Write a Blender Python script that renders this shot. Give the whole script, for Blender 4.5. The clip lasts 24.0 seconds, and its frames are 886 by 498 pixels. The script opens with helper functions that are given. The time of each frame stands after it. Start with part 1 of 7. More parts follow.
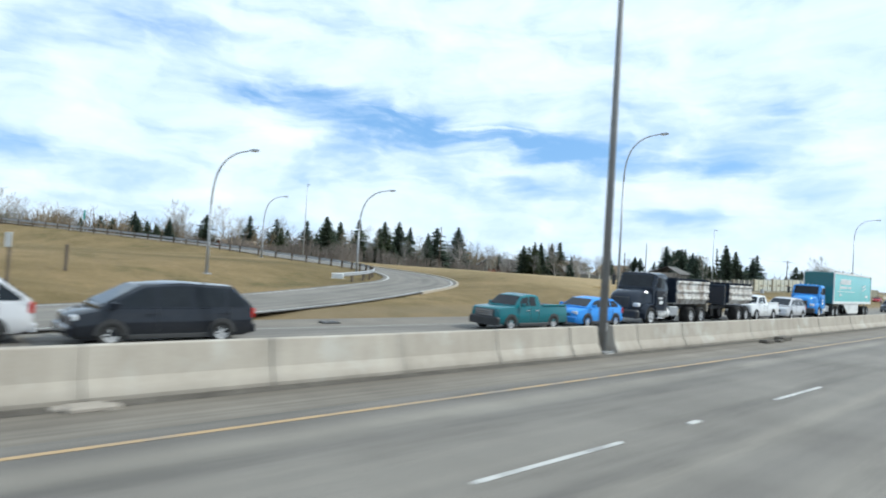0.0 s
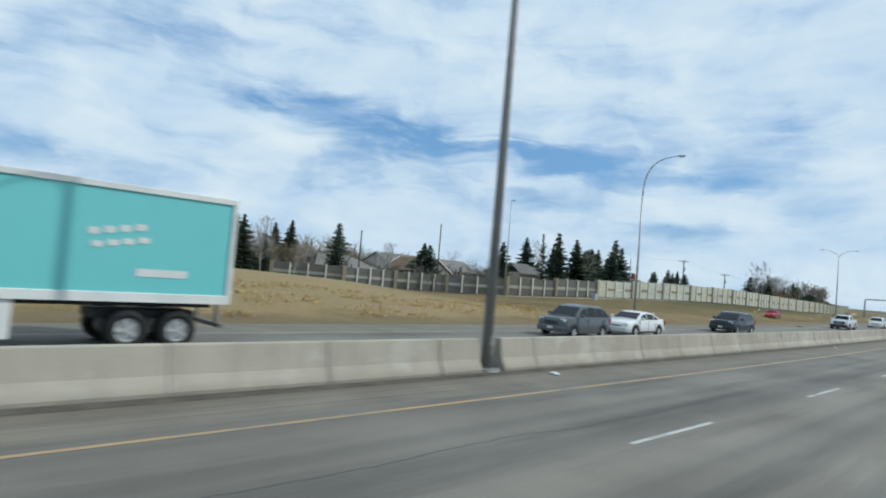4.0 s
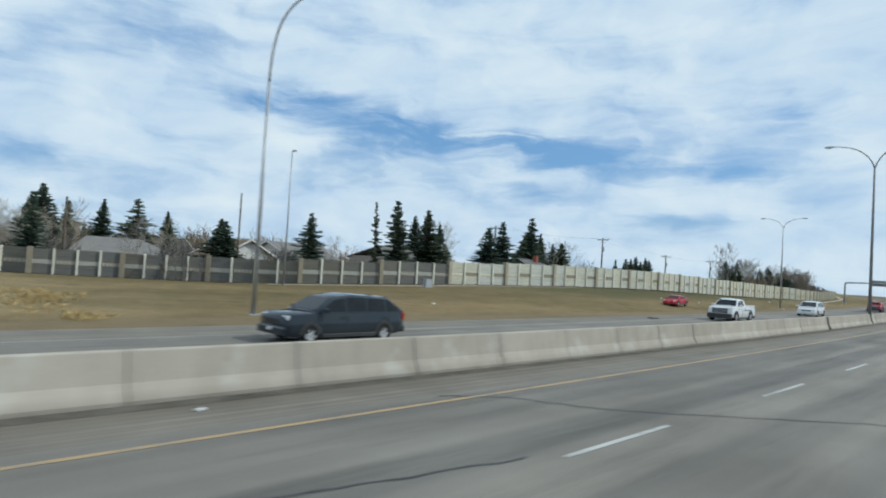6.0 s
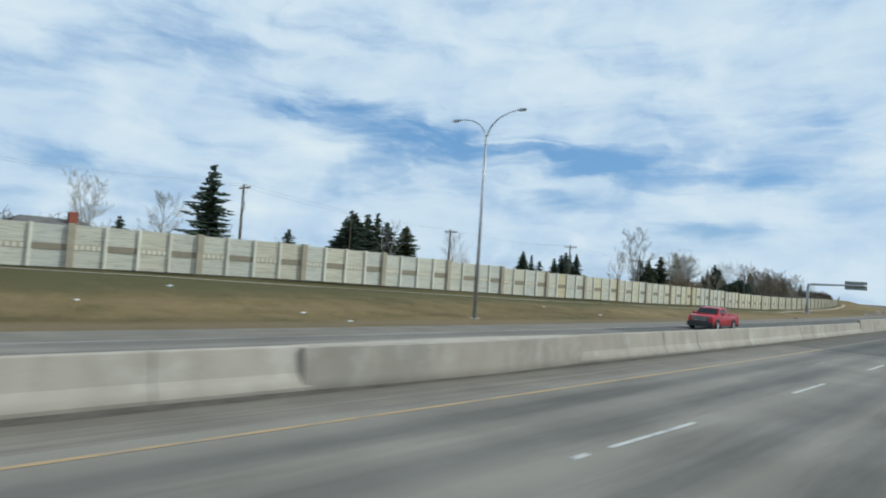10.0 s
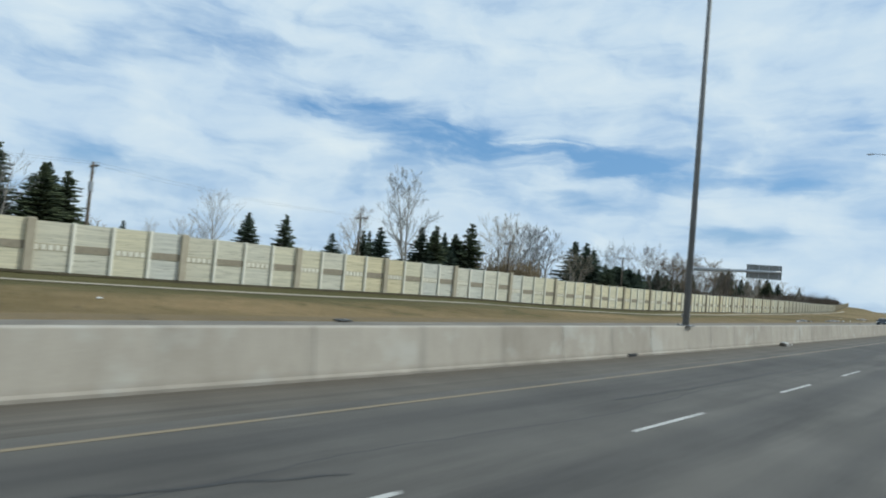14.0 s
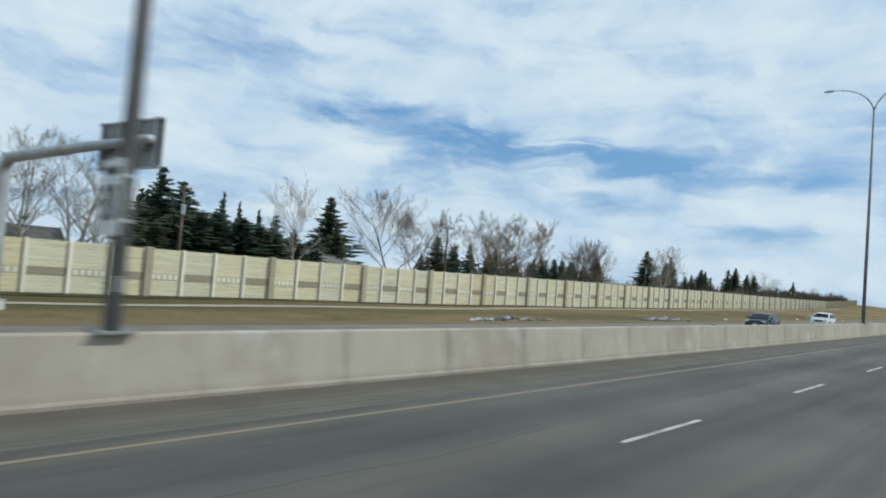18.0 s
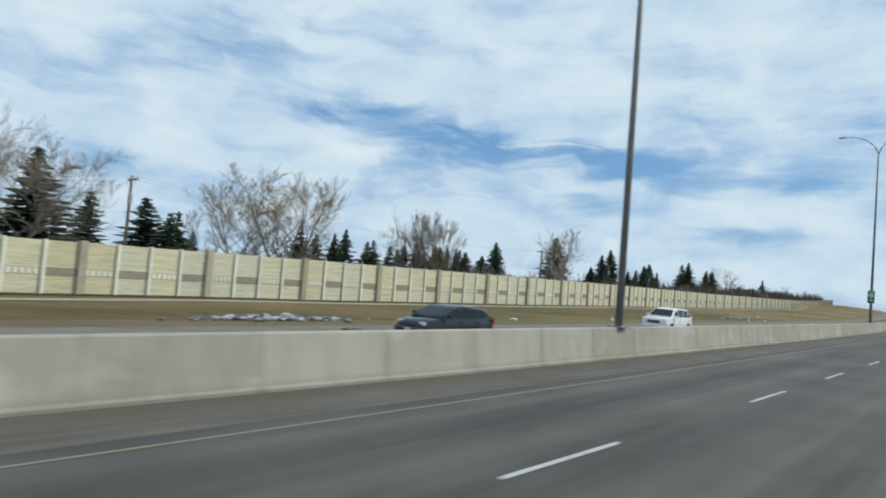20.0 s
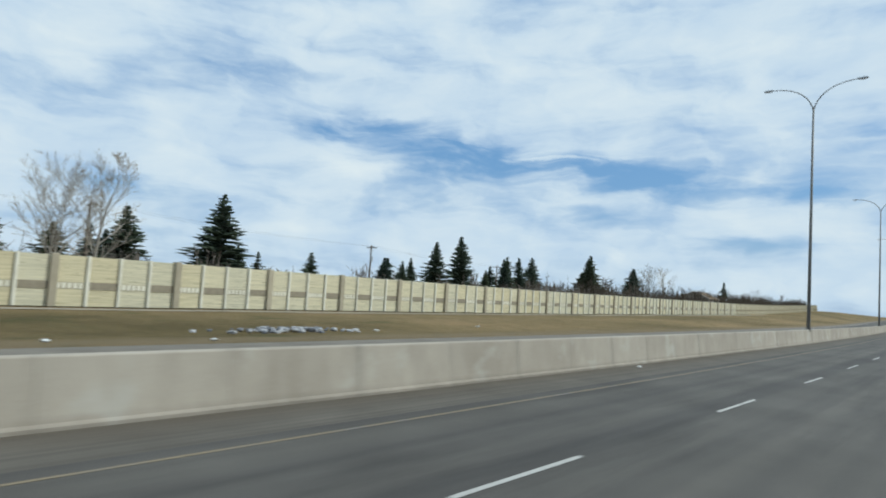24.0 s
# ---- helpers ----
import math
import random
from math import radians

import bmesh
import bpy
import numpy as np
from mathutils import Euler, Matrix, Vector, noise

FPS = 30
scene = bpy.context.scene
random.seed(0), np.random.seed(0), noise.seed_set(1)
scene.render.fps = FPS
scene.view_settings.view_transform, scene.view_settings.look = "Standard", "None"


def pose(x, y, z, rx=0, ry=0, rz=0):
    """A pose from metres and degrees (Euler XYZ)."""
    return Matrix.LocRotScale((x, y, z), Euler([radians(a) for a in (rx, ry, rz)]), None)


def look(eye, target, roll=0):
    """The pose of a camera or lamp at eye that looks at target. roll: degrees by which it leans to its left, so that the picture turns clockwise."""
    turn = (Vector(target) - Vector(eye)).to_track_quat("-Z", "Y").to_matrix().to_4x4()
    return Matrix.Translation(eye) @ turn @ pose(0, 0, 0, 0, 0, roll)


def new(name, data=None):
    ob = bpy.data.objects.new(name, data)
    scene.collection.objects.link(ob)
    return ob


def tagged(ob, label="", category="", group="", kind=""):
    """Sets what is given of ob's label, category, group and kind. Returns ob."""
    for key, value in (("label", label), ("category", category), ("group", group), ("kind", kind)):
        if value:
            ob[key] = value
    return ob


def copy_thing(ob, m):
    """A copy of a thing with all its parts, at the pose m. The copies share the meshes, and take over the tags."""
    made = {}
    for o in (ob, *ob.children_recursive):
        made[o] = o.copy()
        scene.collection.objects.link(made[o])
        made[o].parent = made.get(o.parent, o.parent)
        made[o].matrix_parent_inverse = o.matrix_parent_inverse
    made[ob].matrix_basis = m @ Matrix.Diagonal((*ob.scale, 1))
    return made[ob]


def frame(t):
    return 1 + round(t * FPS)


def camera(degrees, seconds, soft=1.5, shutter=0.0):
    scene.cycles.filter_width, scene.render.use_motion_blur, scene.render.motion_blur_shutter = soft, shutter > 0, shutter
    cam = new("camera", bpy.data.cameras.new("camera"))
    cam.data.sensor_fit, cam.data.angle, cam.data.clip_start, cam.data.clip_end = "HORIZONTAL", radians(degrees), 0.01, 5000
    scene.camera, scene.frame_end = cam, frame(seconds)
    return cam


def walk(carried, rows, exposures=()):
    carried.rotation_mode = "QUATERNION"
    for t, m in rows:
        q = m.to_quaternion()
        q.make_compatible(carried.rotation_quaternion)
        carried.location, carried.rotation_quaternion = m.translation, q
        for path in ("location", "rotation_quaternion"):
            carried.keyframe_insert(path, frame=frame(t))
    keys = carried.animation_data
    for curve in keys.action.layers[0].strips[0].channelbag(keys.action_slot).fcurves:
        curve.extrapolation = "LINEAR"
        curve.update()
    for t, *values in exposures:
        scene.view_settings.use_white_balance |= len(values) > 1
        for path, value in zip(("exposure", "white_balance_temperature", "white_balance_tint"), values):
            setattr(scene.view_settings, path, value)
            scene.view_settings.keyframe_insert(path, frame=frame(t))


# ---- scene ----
cam = camera(71.76, 24.0, 1.9, 0.28)
PATH = [
    (0.0, pose(0.024, 6.943, 2.353, 91.397, -3.639, 47.972)),
    (0.5, pose(0.053, 15.608, 2.353, 91.709, -4.167, 47.769)),
    (1.0, pose(0.053, 24.584, 2.353, 91.877, -4.020, 47.709)),
    (1.5, pose(-0.087, 33.532, 2.353, 92.157, -4.267, 47.709)),
    (2.0, pose(-0.252, 42.473, 2.353, 92.421, -4.365, 47.648)),
    (2.5, pose(-0.470, 51.484, 2.353, 92.366, -4.628, 48.123)),
    (3.0, pose(-0.726, 60.606, 2.353, 92.348, -3.803, 48.319)),
    (3.5, pose(-1.011, 69.870, 2.353, 92.365, -4.511, 48.269)),
    (4.0, pose(-1.368, 79.214, 2.353, 92.252, -4.908, 48.184)),
    (4.5, pose(-1.795, 88.623, 2.353, 92.030, -4.997, 48.082)),
    (5.0, pose(-2.260, 98.002, 2.353, 91.832, -4.781, 48.055)),
    (5.5, pose(-2.732, 107.256, 2.353, 91.789, -4.266, 48.195)),
    (6.0, pose(-3.204, 116.369, 2.353, 91.923, -3.453, 48.518)),
    (6.5, pose(-3.720, 125.679, 2.353, 91.965, -3.502, 48.640)),
    (7.0, pose(-4.285, 135.196, 2.353, 92.065, -3.999, 49.097)),
    (7.5, pose(-4.950, 144.793, 2.353, 92.030, -3.798, 49.610)),
    (8.0, pose(-5.661, 154.416, 2.353, 92.173, -3.957, 49.986)),
    (8.5, pose(-6.418, 164.063, 2.353, 92.072, -3.883, 50.415)),
    (9.0, pose(-7.225, 173.672, 2.353, 92.108, -3.903, 50.780)),
    (9.5, pose(-8.094, 183.409, 2.353, 92.184, -3.890, 50.802)),
    (10.0, pose(-9.026, 193.246, 2.353, 92.407, -3.951, 50.938)),
    (10.5, pose(-10.016, 203.051, 2.353, 92.531, -3.996, 51.090)),
    (11.0, pose(-11.056, 212.759, 2.353, 92.675, -4.066, 51.283)),
    (11.5, pose(-12.146, 222.381, 2.353, 92.829, -4.162, 51.493)),
    (12.0, pose(-13.294, 231.985, 2.353, 92.918, -4.305, 51.690)),
    (12.5, pose(-14.510, 241.637, 2.353, 92.870, -4.515, 51.852)),
    (13.0, pose(-15.793, 251.347, 2.353, 92.673, -4.793, 51.972)),
    (13.5, pose(-17.143, 261.164, 2.353, 92.221, -5.357, 52.259)),
    (14.0, pose(-18.585, 271.047, 2.353, 92.192, -5.163, 52.816)),
    (14.5, pose(-20.131, 281.079, 2.353, 92.302, -4.832, 53.040)),
    (15.0, pose(-21.752, 291.203, 2.353, 92.200, -4.983, 53.352)),
    (15.5, pose(-23.455, 301.569, 2.353, 92.222, -4.287, 53.685)),
    (16.0, pose(-25.195, 312.011, 2.353, 92.255, -4.481, 53.774)),
    (16.5, pose(-26.968, 322.423, 2.353, 92.480, -4.501, 53.840)),
    (17.0, pose(-28.817, 332.826, 2.353, 92.487, -4.515, 54.205)),
    (17.5, pose(-30.691, 343.109, 2.353, 92.323, -4.783, 54.344)),
    (18.0, pose(-32.532, 353.307, 2.353, 92.331, -4.580, 54.698)),
    (18.5, pose(-34.375, 363.370, 2.353, 91.821, -4.448, 54.610)),
    (19.0, pose(-36.249, 373.368, 2.353, 91.747, -4.448, 54.389)),
    (19.5, pose(-38.151, 383.304, 2.353, 92.062, -4.561, 54.085)),
    (20.0, pose(-40.065, 393.195, 2.353, 92.484, -4.654, 53.829)),
    (20.5, pose(-41.975, 403.059, 2.353, 92.732, -4.599, 53.753)),
    (21.0, pose(-43.882, 412.898, 2.353, 92.759, -4.373, 53.876)),
    (21.5, pose(-45.799, 422.701, 2.353, 93.198, -4.179, 53.498)),
    (22.0, pose(-47.769, 432.542, 2.353, 93.355, -4.239, 53.508)),
    (22.5, pose(-49.769, 442.453, 2.353, 93.539, -4.032, 53.704)),
    (23.0, pose(-51.832, 452.439, 2.353, 93.577, -4.396, 53.937)),
    (23.5, pose(-53.991, 462.618, 2.353, 93.759, -3.894, 54.142)),
    (24.0, pose(-56.205, 472.856, 2.353, 93.824, -3.631, 54.373)),
]
# the clip's camera settles after the first second, and its picture leans to cyan
walk(cam, PATH, exposures=[(0.0, 0.31, 5960, 3.0), (0.7, 0.08, 5930, 2.0), (1.6, -0.10, 5910, 1.0), (3.0, -0.19, 5890, 0.5), (13.0, -0.23, 5930, 0.5), (24.0, -0.22, 6020, 0.5)])

# ---- world, sun ----
SUN_AZ, SUN_EL = radians(36), radians(42)
SUN_DIR = Vector((math.sin(SUN_AZ) * math.cos(SUN_EL), math.cos(SUN_AZ) * math.cos(SUN_EL), math.sin(SUN_EL)))
sun_data = bpy.data.lights.new("sun", "SUN")
sun_data.energy, sun_data.angle, sun_data.color = 3.2, radians(0.6), (1.0, 0.95, 0.87)
sun = new("sun", sun_data)
sun.matrix_world = look(SUN_DIR * 100, (0, 0, 0))


class Nodes:
    """Short names for building node trees."""

    def __init__(self, tree):
        self.t = tree
        tree.nodes.clear()

    def n(self, kind, **kw):
        node = self.t.nodes.new(kind)
        for k, v in kw.items():
            if k in ("operation", "blend_type", "data_type", "noise_dimensions", "feature", "sky_type", "vector_type", "wave_type", "bands_direction", "distance"):
                setattr(node, k, v)
        return node

    def link(self, a, b):
        self.t.links.new(a, b)

    def put(self, socket, value):
        if hasattr(value, "is_output"):
            self.link(value, socket)
        else:
            socket.default_value = value

    def math(self, op, a, b=0.0, c=None, clamp=False):
        m = self.n("ShaderNodeMath", operation=op)
        m.use_clamp = clamp
        self.put(m.inputs[0], a)
        self.put(m.inputs[1], b)
        if c is not None:
            self.put(m.inputs[2], c)
        return m.outputs[0]

    def noise(self, vec, scale, detail=4.0, rough=0.55, distort=0.0):
        m = self.n("ShaderNodeTexNoise")
        if vec is not None:
            self.link(vec, m.inputs["Vector"])
        m.inputs["Scale"].default_value = scale
        m.inputs["Detail"].default_value = detail
        m.inputs["Roughness"].default_value = rough
        m.inputs["Distortion"].default_value = distort
        return m.outputs["Fac"]

    def ramp(self, fac, stops):
        m = self.n("ShaderNodeValToRGB")
        self.link(fac, m.inputs[0])
        e = m.color_ramp.elements
        while len(e) < len(stops):
            e.new(0.5)
        for el, (p, c) in zip(e, stops):
            el.position = p
            el.color = (*c, 1) if isinstance(c, tuple) else (c, c, c, 1)
        return m.outputs[0]

    def mix(self, fac, a, b, blend="MIX"):
        m = self.n("ShaderNodeMix", data_type="RGBA", blend_type=blend)
        self.put(m.inputs[0], fac)
        for i, v in ((6, a), (7, b)):
            self.put(m.inputs[i], (*v, 1) if isinstance(v, tuple) and len(v) == 3 else v)
        return m.outputs[2]

    def mapping(self, vec, scale=(1, 1, 1), rot=(0, 0, 0), loc=(0, 0, 0)):
        m = self.n("ShaderNodeMapping")
        self.link(vec, m.inputs[0])
        m.inputs["Scale"].default_value = scale
        m.inputs["Rotation"].default_value = rot
        m.inputs["Location"].default_value = loc
        return m.outputs[0]


world = bpy.data.worlds.new("world")
scene.world = world
world.use_nodes = True
W = Nodes(world.node_tree)
sky = W.n("ShaderNodeTexSky", sky_type="NISHITA")
sky.sun_disc = False
sky.sun_elevation, sky.sun_rotation = SUN_EL, SUN_AZ
sky.air_density, sky.dust_density, sky.ozone_density = 1.0, 1.2, 1.5
coord = W.n("ShaderNodeTexCoord").outputs["Generated"]
sep = W.n("ShaderNodeSeparateXYZ")
W.link(coord, sep.inputs[0])
az0 = W.math("ARCTAN2", sep.outputs[0], sep.outputs[1])
el0 = W.math("ARCSINE", sep.outputs[2])
# ragged edges: the sky's own grid is stirred by noise
stir = W.math("SUBTRACT", W.noise(W.mapping(coord, scale=(1, 1, 2.2)), 6.5, 5.0, 0.52), 0.5)
az = W.math("ADD", az0, W.math("MULTIPLY", stir, 0.13))
el = W.math("ADD", el0, W.math("MULTIPLY", stir, 0.048))
comb = W.n("ShaderNodeCombineXYZ")
W.link(az, comb.inputs[0])
W.link(el, comb.inputs[1])
flow = W.mapping(comb.outputs[0], scale=(1.9, 7.0, 1), rot=(0, 0, radians(10)))
broad = W.noise(flow, 1.2, 3.0, 0.5, 0.2)
fine = W.noise(flow, 2.6, 6.0, 0.56, 0.25)
puff = W.noise(comb.outputs[0], 9.0, 4.0, 0.52, 0.3)
wisp = W.noise(W.mapping(comb.outputs[0], scale=(6, 30, 1), rot=(0, 0, radians(7))), 1.4, 4.0, 0.55, 0.4)


def strokes(rows):
    """Soft slanting bands in the sky: azimuth, elevation, slope, half width, half length, strength."""
    total = None
    for a0, e0, slope, width, length, depth in rows:
        da = W.math("SUBTRACT", az, a0)
        line = W.math("SUBTRACT", W.math("SUBTRACT", el, e0), W.math("MULTIPLY", da, slope))
        across = W.math("POWER", W.math("DIVIDE", line, width), 2.0)
        along = W.math("POWER", W.math("DIVIDE", da, length), 2.0)
        g = W.math("MULTIPLY", W.math("POWER", 2.718, W.math("MULTIPLY", W.math("ADD", across, along), -1.0)), depth)
        total = g if total is None else W.math("ADD", total, g)
    return total


# the long blue rift that slants down ahead with its side streaks, and the bright banks beside it
RIFTS = [(-1.155, 0.245, 0.10, 0.021, 0.092, 0.8), (-1.031, 0.265, -0.19, 0.017, 0.099, 0.6), (-0.948, 0.221, -0.05, 0.038, 0.170, 1.0), (-0.759, 0.206, -0.14, 0.032, 0.135, 1.0),
         (-0.60, 0.184, -0.12, 0.036, 0.125, 1.0), (-0.41, 0.162, -0.15, 0.027, 0.07, 0.8), (-0.96, 0.144, -0.11, 0.015, 0.116, 0.5), (-0.727, 0.139, -0.18, 0.017, 0.118, 0.6),
         (-0.523, 0.095, -0.02, 0.023, 0.176, 0.6), (-1.452, 0.128, -0.16, 0.029, 0.074, 0.5), (-1.251, 0.316, 0.02, 0.025, 0.135, 0.45), (-0.333, 0.246, -0.4, 0.038, 0.06, 0.55), (-1.491, 0.243, 0.02, 0.017, 0.062, 0.35)]
BANKS = [(-1.119, 0.186, 0.05, 0.029, 0.077, 0.6), (-0.935, 0.173, -0.09, 0.015, 0.128, 0.35), (-0.494, 0.142, -0.08, 0.032, 0.12, 0.6), (-0.487, 0.186, -0.03, 0.013, 0.026, 0.5),
         (-0.72, 0.328, -0.08, 0.057, 0.298, 0.45), (-1.402, 0.186, 0.09, 0.038, 0.187, 0.35)]
rift, bank = strokes(RIFTS), strokes(BANKS)
rift = W.math("MULTIPLY", rift, W.ramp(wisp, [(0.36, 0.45), (0.60, 1.0)]))
cloud = W.math("ADD", W.math("MULTIPLY", broad, 0.65), W.math("ADD", W.math("MULTIPLY", fine, 0.95), W.math("MULTIPLY", puff, 0.42)))
cloud = W.math("ADD", W.math("SUBTRACT", cloud, W.math("MULTIPLY", rift, 0.46)), W.math("MULTIPLY", bank, 0.22))
cover = W.n("ShaderNodeMapRange")
cover.interpolation_type = "SMOOTHSTEP"
W.link(cloud, cover.inputs[0])
cover.inputs[1].default_value, cover.inputs[2].default_value = 0.48, 1.06
tone = W.math("ADD", W.math("ADD", W.math("MULTIPLY", fine, 0.55), W.math("MULTIPLY", puff, 0.45)), W.math("MULTIPLY", W.math("SUBTRACT", bank, rift), 0.16))
shade = W.ramp(tone, [(0.30, (0.56, 0.69, 0.90)), (0.5, (0.74, 0.83, 0.95)), (0.70, (0.93, 0.96, 0.99))])
bg_sky, bg_cloud = W.n("ShaderNodeBackground"), W.n("ShaderNodeBackground")
W.link(W.mix(0.55, sky.outputs[0], (1.7, 3.7, 7.0)), bg_sky.inputs[0])
bg_sky.inputs[1].default_value = 0.115
W.link(shade, bg_cloud.inputs[0])
bg_cloud.inputs[1].default_value = 0.98
mixer = W.n("ShaderNodeMixShader")
W.link(cover.outputs[0], mixer.inputs[0])
W.link(bg_sky.outputs[0], mixer.inputs[1])
W.link(bg_cloud.outputs[0], mixer.inputs[2])
out = W.n("ShaderNodeOutputWorld")
W.link(mixer.outputs[0], out.inputs[0])


# ---- materials ----
def material(name, build, rough=0.8, metal=0.0, bump=None, bump_strength=0.3, bump_distance=0.02, spec=0.5):
    m = bpy.data.materials.new(name)
    m.use_nodes = True
    b = Nodes(m.node_tree)
    shader = b.n("ShaderNodeBsdfPrincipled")
    o = b.n("ShaderNodeOutputMaterial")
    b.link(shader.outputs[0], o.inputs[0])
    colour = build(b)
    b.put(shader.inputs["Base Color"], (*colour, 1) if isinstance(colour, tuple) else colour)
    b.put(shader.inputs["Roughness"], rough(b) if callable(rough) else rough)
    shader.inputs["Metallic"].default_value = metal
    shader.inputs["Specular IOR Level"].default_value = spec
    if bump:
        k = b.n("ShaderNodeBump")
        k.inputs["Strength"].default_value, k.inputs["Distance"].default_value = bump_strength, bump_distance
        b.link(bump(b), k.inputs["Height"])
        b.link(k.outputs[0], shader.inputs["Normal"])
    return m


def place(b):
    return b.n("ShaderNodeNewGeometry").outputs["Position"]


def local(b):
    return b.n("ShaderNodeTexCoord").outputs["Object"]


def uv(b):
    return b.n("ShaderNodeTexCoord").outputs["UV"]


def each(b):
    return b.n("ShaderNodeObjectInfo").outputs["Random"]


def mottled(a, c, scale=2.0, fine=30.0, vec=place, vary=0.0):
    """Two colours mixed by noise at two scales, with a shift from piece to piece."""
    def build(b):
        v = vec(b)
        f = b.math("ADD", b.math("MULTIPLY", b.noise(v, scale, 5), 0.65), b.math("MULTIPLY", b.noise(v, fine, 3), 0.35))
        if vary:
            f = b.math("ADD", f, b.math("MULTIPLY", b.math("SUBTRACT", each(b), 0.5), vary))
        return b.ramp(f, [(0.32, a), (0.68, c)])
    return build


def asphalt_colour(b, low=(0.152, 0.139, 0.119), high=(0.222, 0.205, 0.176)):
    v = uv(b)
    p = place(b)
    base = b.ramp(b.noise(p, 0.25, 5), [(0.3, low), (0.7, high)])
    grain = b.ramp(b.noise(p, 45, 3, 0.7), [(0.3, 0.72), (0.7, 1.2)])
    base = b.mix(1.0, base, grain, "MULTIPLY")
    # polished wheel tracks and the oily strip between them run along the lanes
    lanes = b.mapping(v, scale=(0.004, 1, 1))
    bands = b.noise(lanes, 0.95, 2, 0.5)
    base = b.mix(1.0, base, b.ramp(bands, [(0.35, (0.72, 0.72, 0.74)), (0.62, (1.1, 1.09, 1.07))]), "MULTIPLY")
    stain = b.noise(b.mapping(v, scale=(0.05, 0.5, 1)), 2.0, 6, 0.6)
    base = b.mix(1.0, base, b.ramp(stain, [(0.33, (0.70, 0.70, 0.71)), (0.5, (1.0, 1.0, 1.0))]), "MULTIPLY")
    # a sealed seam wanders along the lane
    s = b.n("ShaderNodeSeparateXYZ")
    b.link(v, s.inputs[0])
    wander = b.math("MULTIPLY", b.math("SUBTRACT", b.noise(b.mapping(v, scale=(0.05, 0.0, 1)), 1.0, 6, 0.62), 0.5), 2.6)
    off = b.math("ABSOLUTE", b.math("ADD", b.math("ADD", s.outputs[1], 5.7), wander))
    mask = b.math("MULTIPLY", b.math("LESS_THAN", off, 0.022), b.math("GREATER_THAN", b.noise(b.mapping(v, scale=(0.02, 0, 1)), 1.0, 3), 0.52))
    return b.mix(b.math("MULTIPLY", mask, 0.55), base, (0.045, 0.045, 0.047))


M = {}
M["asphalt"] = material("asphalt", asphalt_colour, 0.85, bump=lambda b: b.noise(place(b), 60, 3, 0.7), bump_strength=0.25, bump_distance=0.006, spec=0.3)
M["asphalt_dark"] = material("newer_asphalt", lambda b: asphalt_colour(b, (0.082, 0.076, 0.068), (0.124, 0.116, 0.104)), 0.85, bump=lambda b: b.noise(place(b), 60, 3, 0.7), bump_strength=0.25, bump_distance=0.006, spec=0.3)
def streaked(a, c):
    """Asphalt under dirt that traffic has drawn out lengthwise."""
    def build(b):
        base = mottled(a, c, 0.6, 25)(b)
        lanes = b.noise(b.mapping(uv(b), scale=(0.03, 3.2, 1)), 2.0, 6, 0.62)
        base = b.mix(0.7, base, b.ramp(lanes, [(0.34, (0.72, 0.71, 0.69)), (0.5, (1.0, 1.0, 1.0)), (0.66, (1.28, 1.25, 1.21))]), "MULTIPLY")
        s = b.n("ShaderNodeSeparateXYZ")
        b.link(uv(b), s.inputs[0])
        edge = b.math("ADD", b.math("SUBTRACT", 1.0, b.math("DIVIDE", b.math("ABSOLUTE", b.math("ADD", s.outputs[1], 10.25)), 1.5)), b.math("MULTIPLY", b.math("SUBTRACT", b.noise(b.mapping(uv(b), scale=(0.25, 1, 1)), 1.2, 5, 0.6), 0.5), 0.9), clamp=True)
        return b.mix(b.math("MULTIPLY", edge, 0.8), base, b.mix(1.0, (0.105, 0.086, 0.066), b.ramp(b.noise(place(b), 30, 3, 0.7), [(0.3, 0.7), (0.7, 1.25)]), "MULTIPLY"))
    return build


M["shoulder"] = material("shoulder_asphalt", streaked((0.135, 0.120, 0.10), (0.21, 0.188, 0.155)), 0.9, bump=lambda b: b.noise(place(b), 40, 3), bump_strength=0.3, bump_distance=0.008, spec=0.25)
M["shoulder_dark"] = material("newer_shoulder_asphalt", streaked((0.088, 0.079, 0.067), (0.138, 0.125, 0.107)), 0.9, bump=lambda b: b.noise(place(b), 40, 3), bump_strength=0.3, bump_distance=0.008, spec=0.25)
M["dark_grain"] = material("dark_grainy_surface", mottled((0.055, 0.048, 0.04), (0.14, 0.125, 0.105), 1.5, 18), 0.95, bump=lambda b: b.noise(place(b), 25, 4), bump_strength=0.6, bump_distance=0.02, spec=0.2)


M["tar"] = material("crack_sealing_tar", mottled((0.03, 0.03, 0.031), (0.065, 0.063, 0.06), 3, 30), 0.7, spec=0.3)


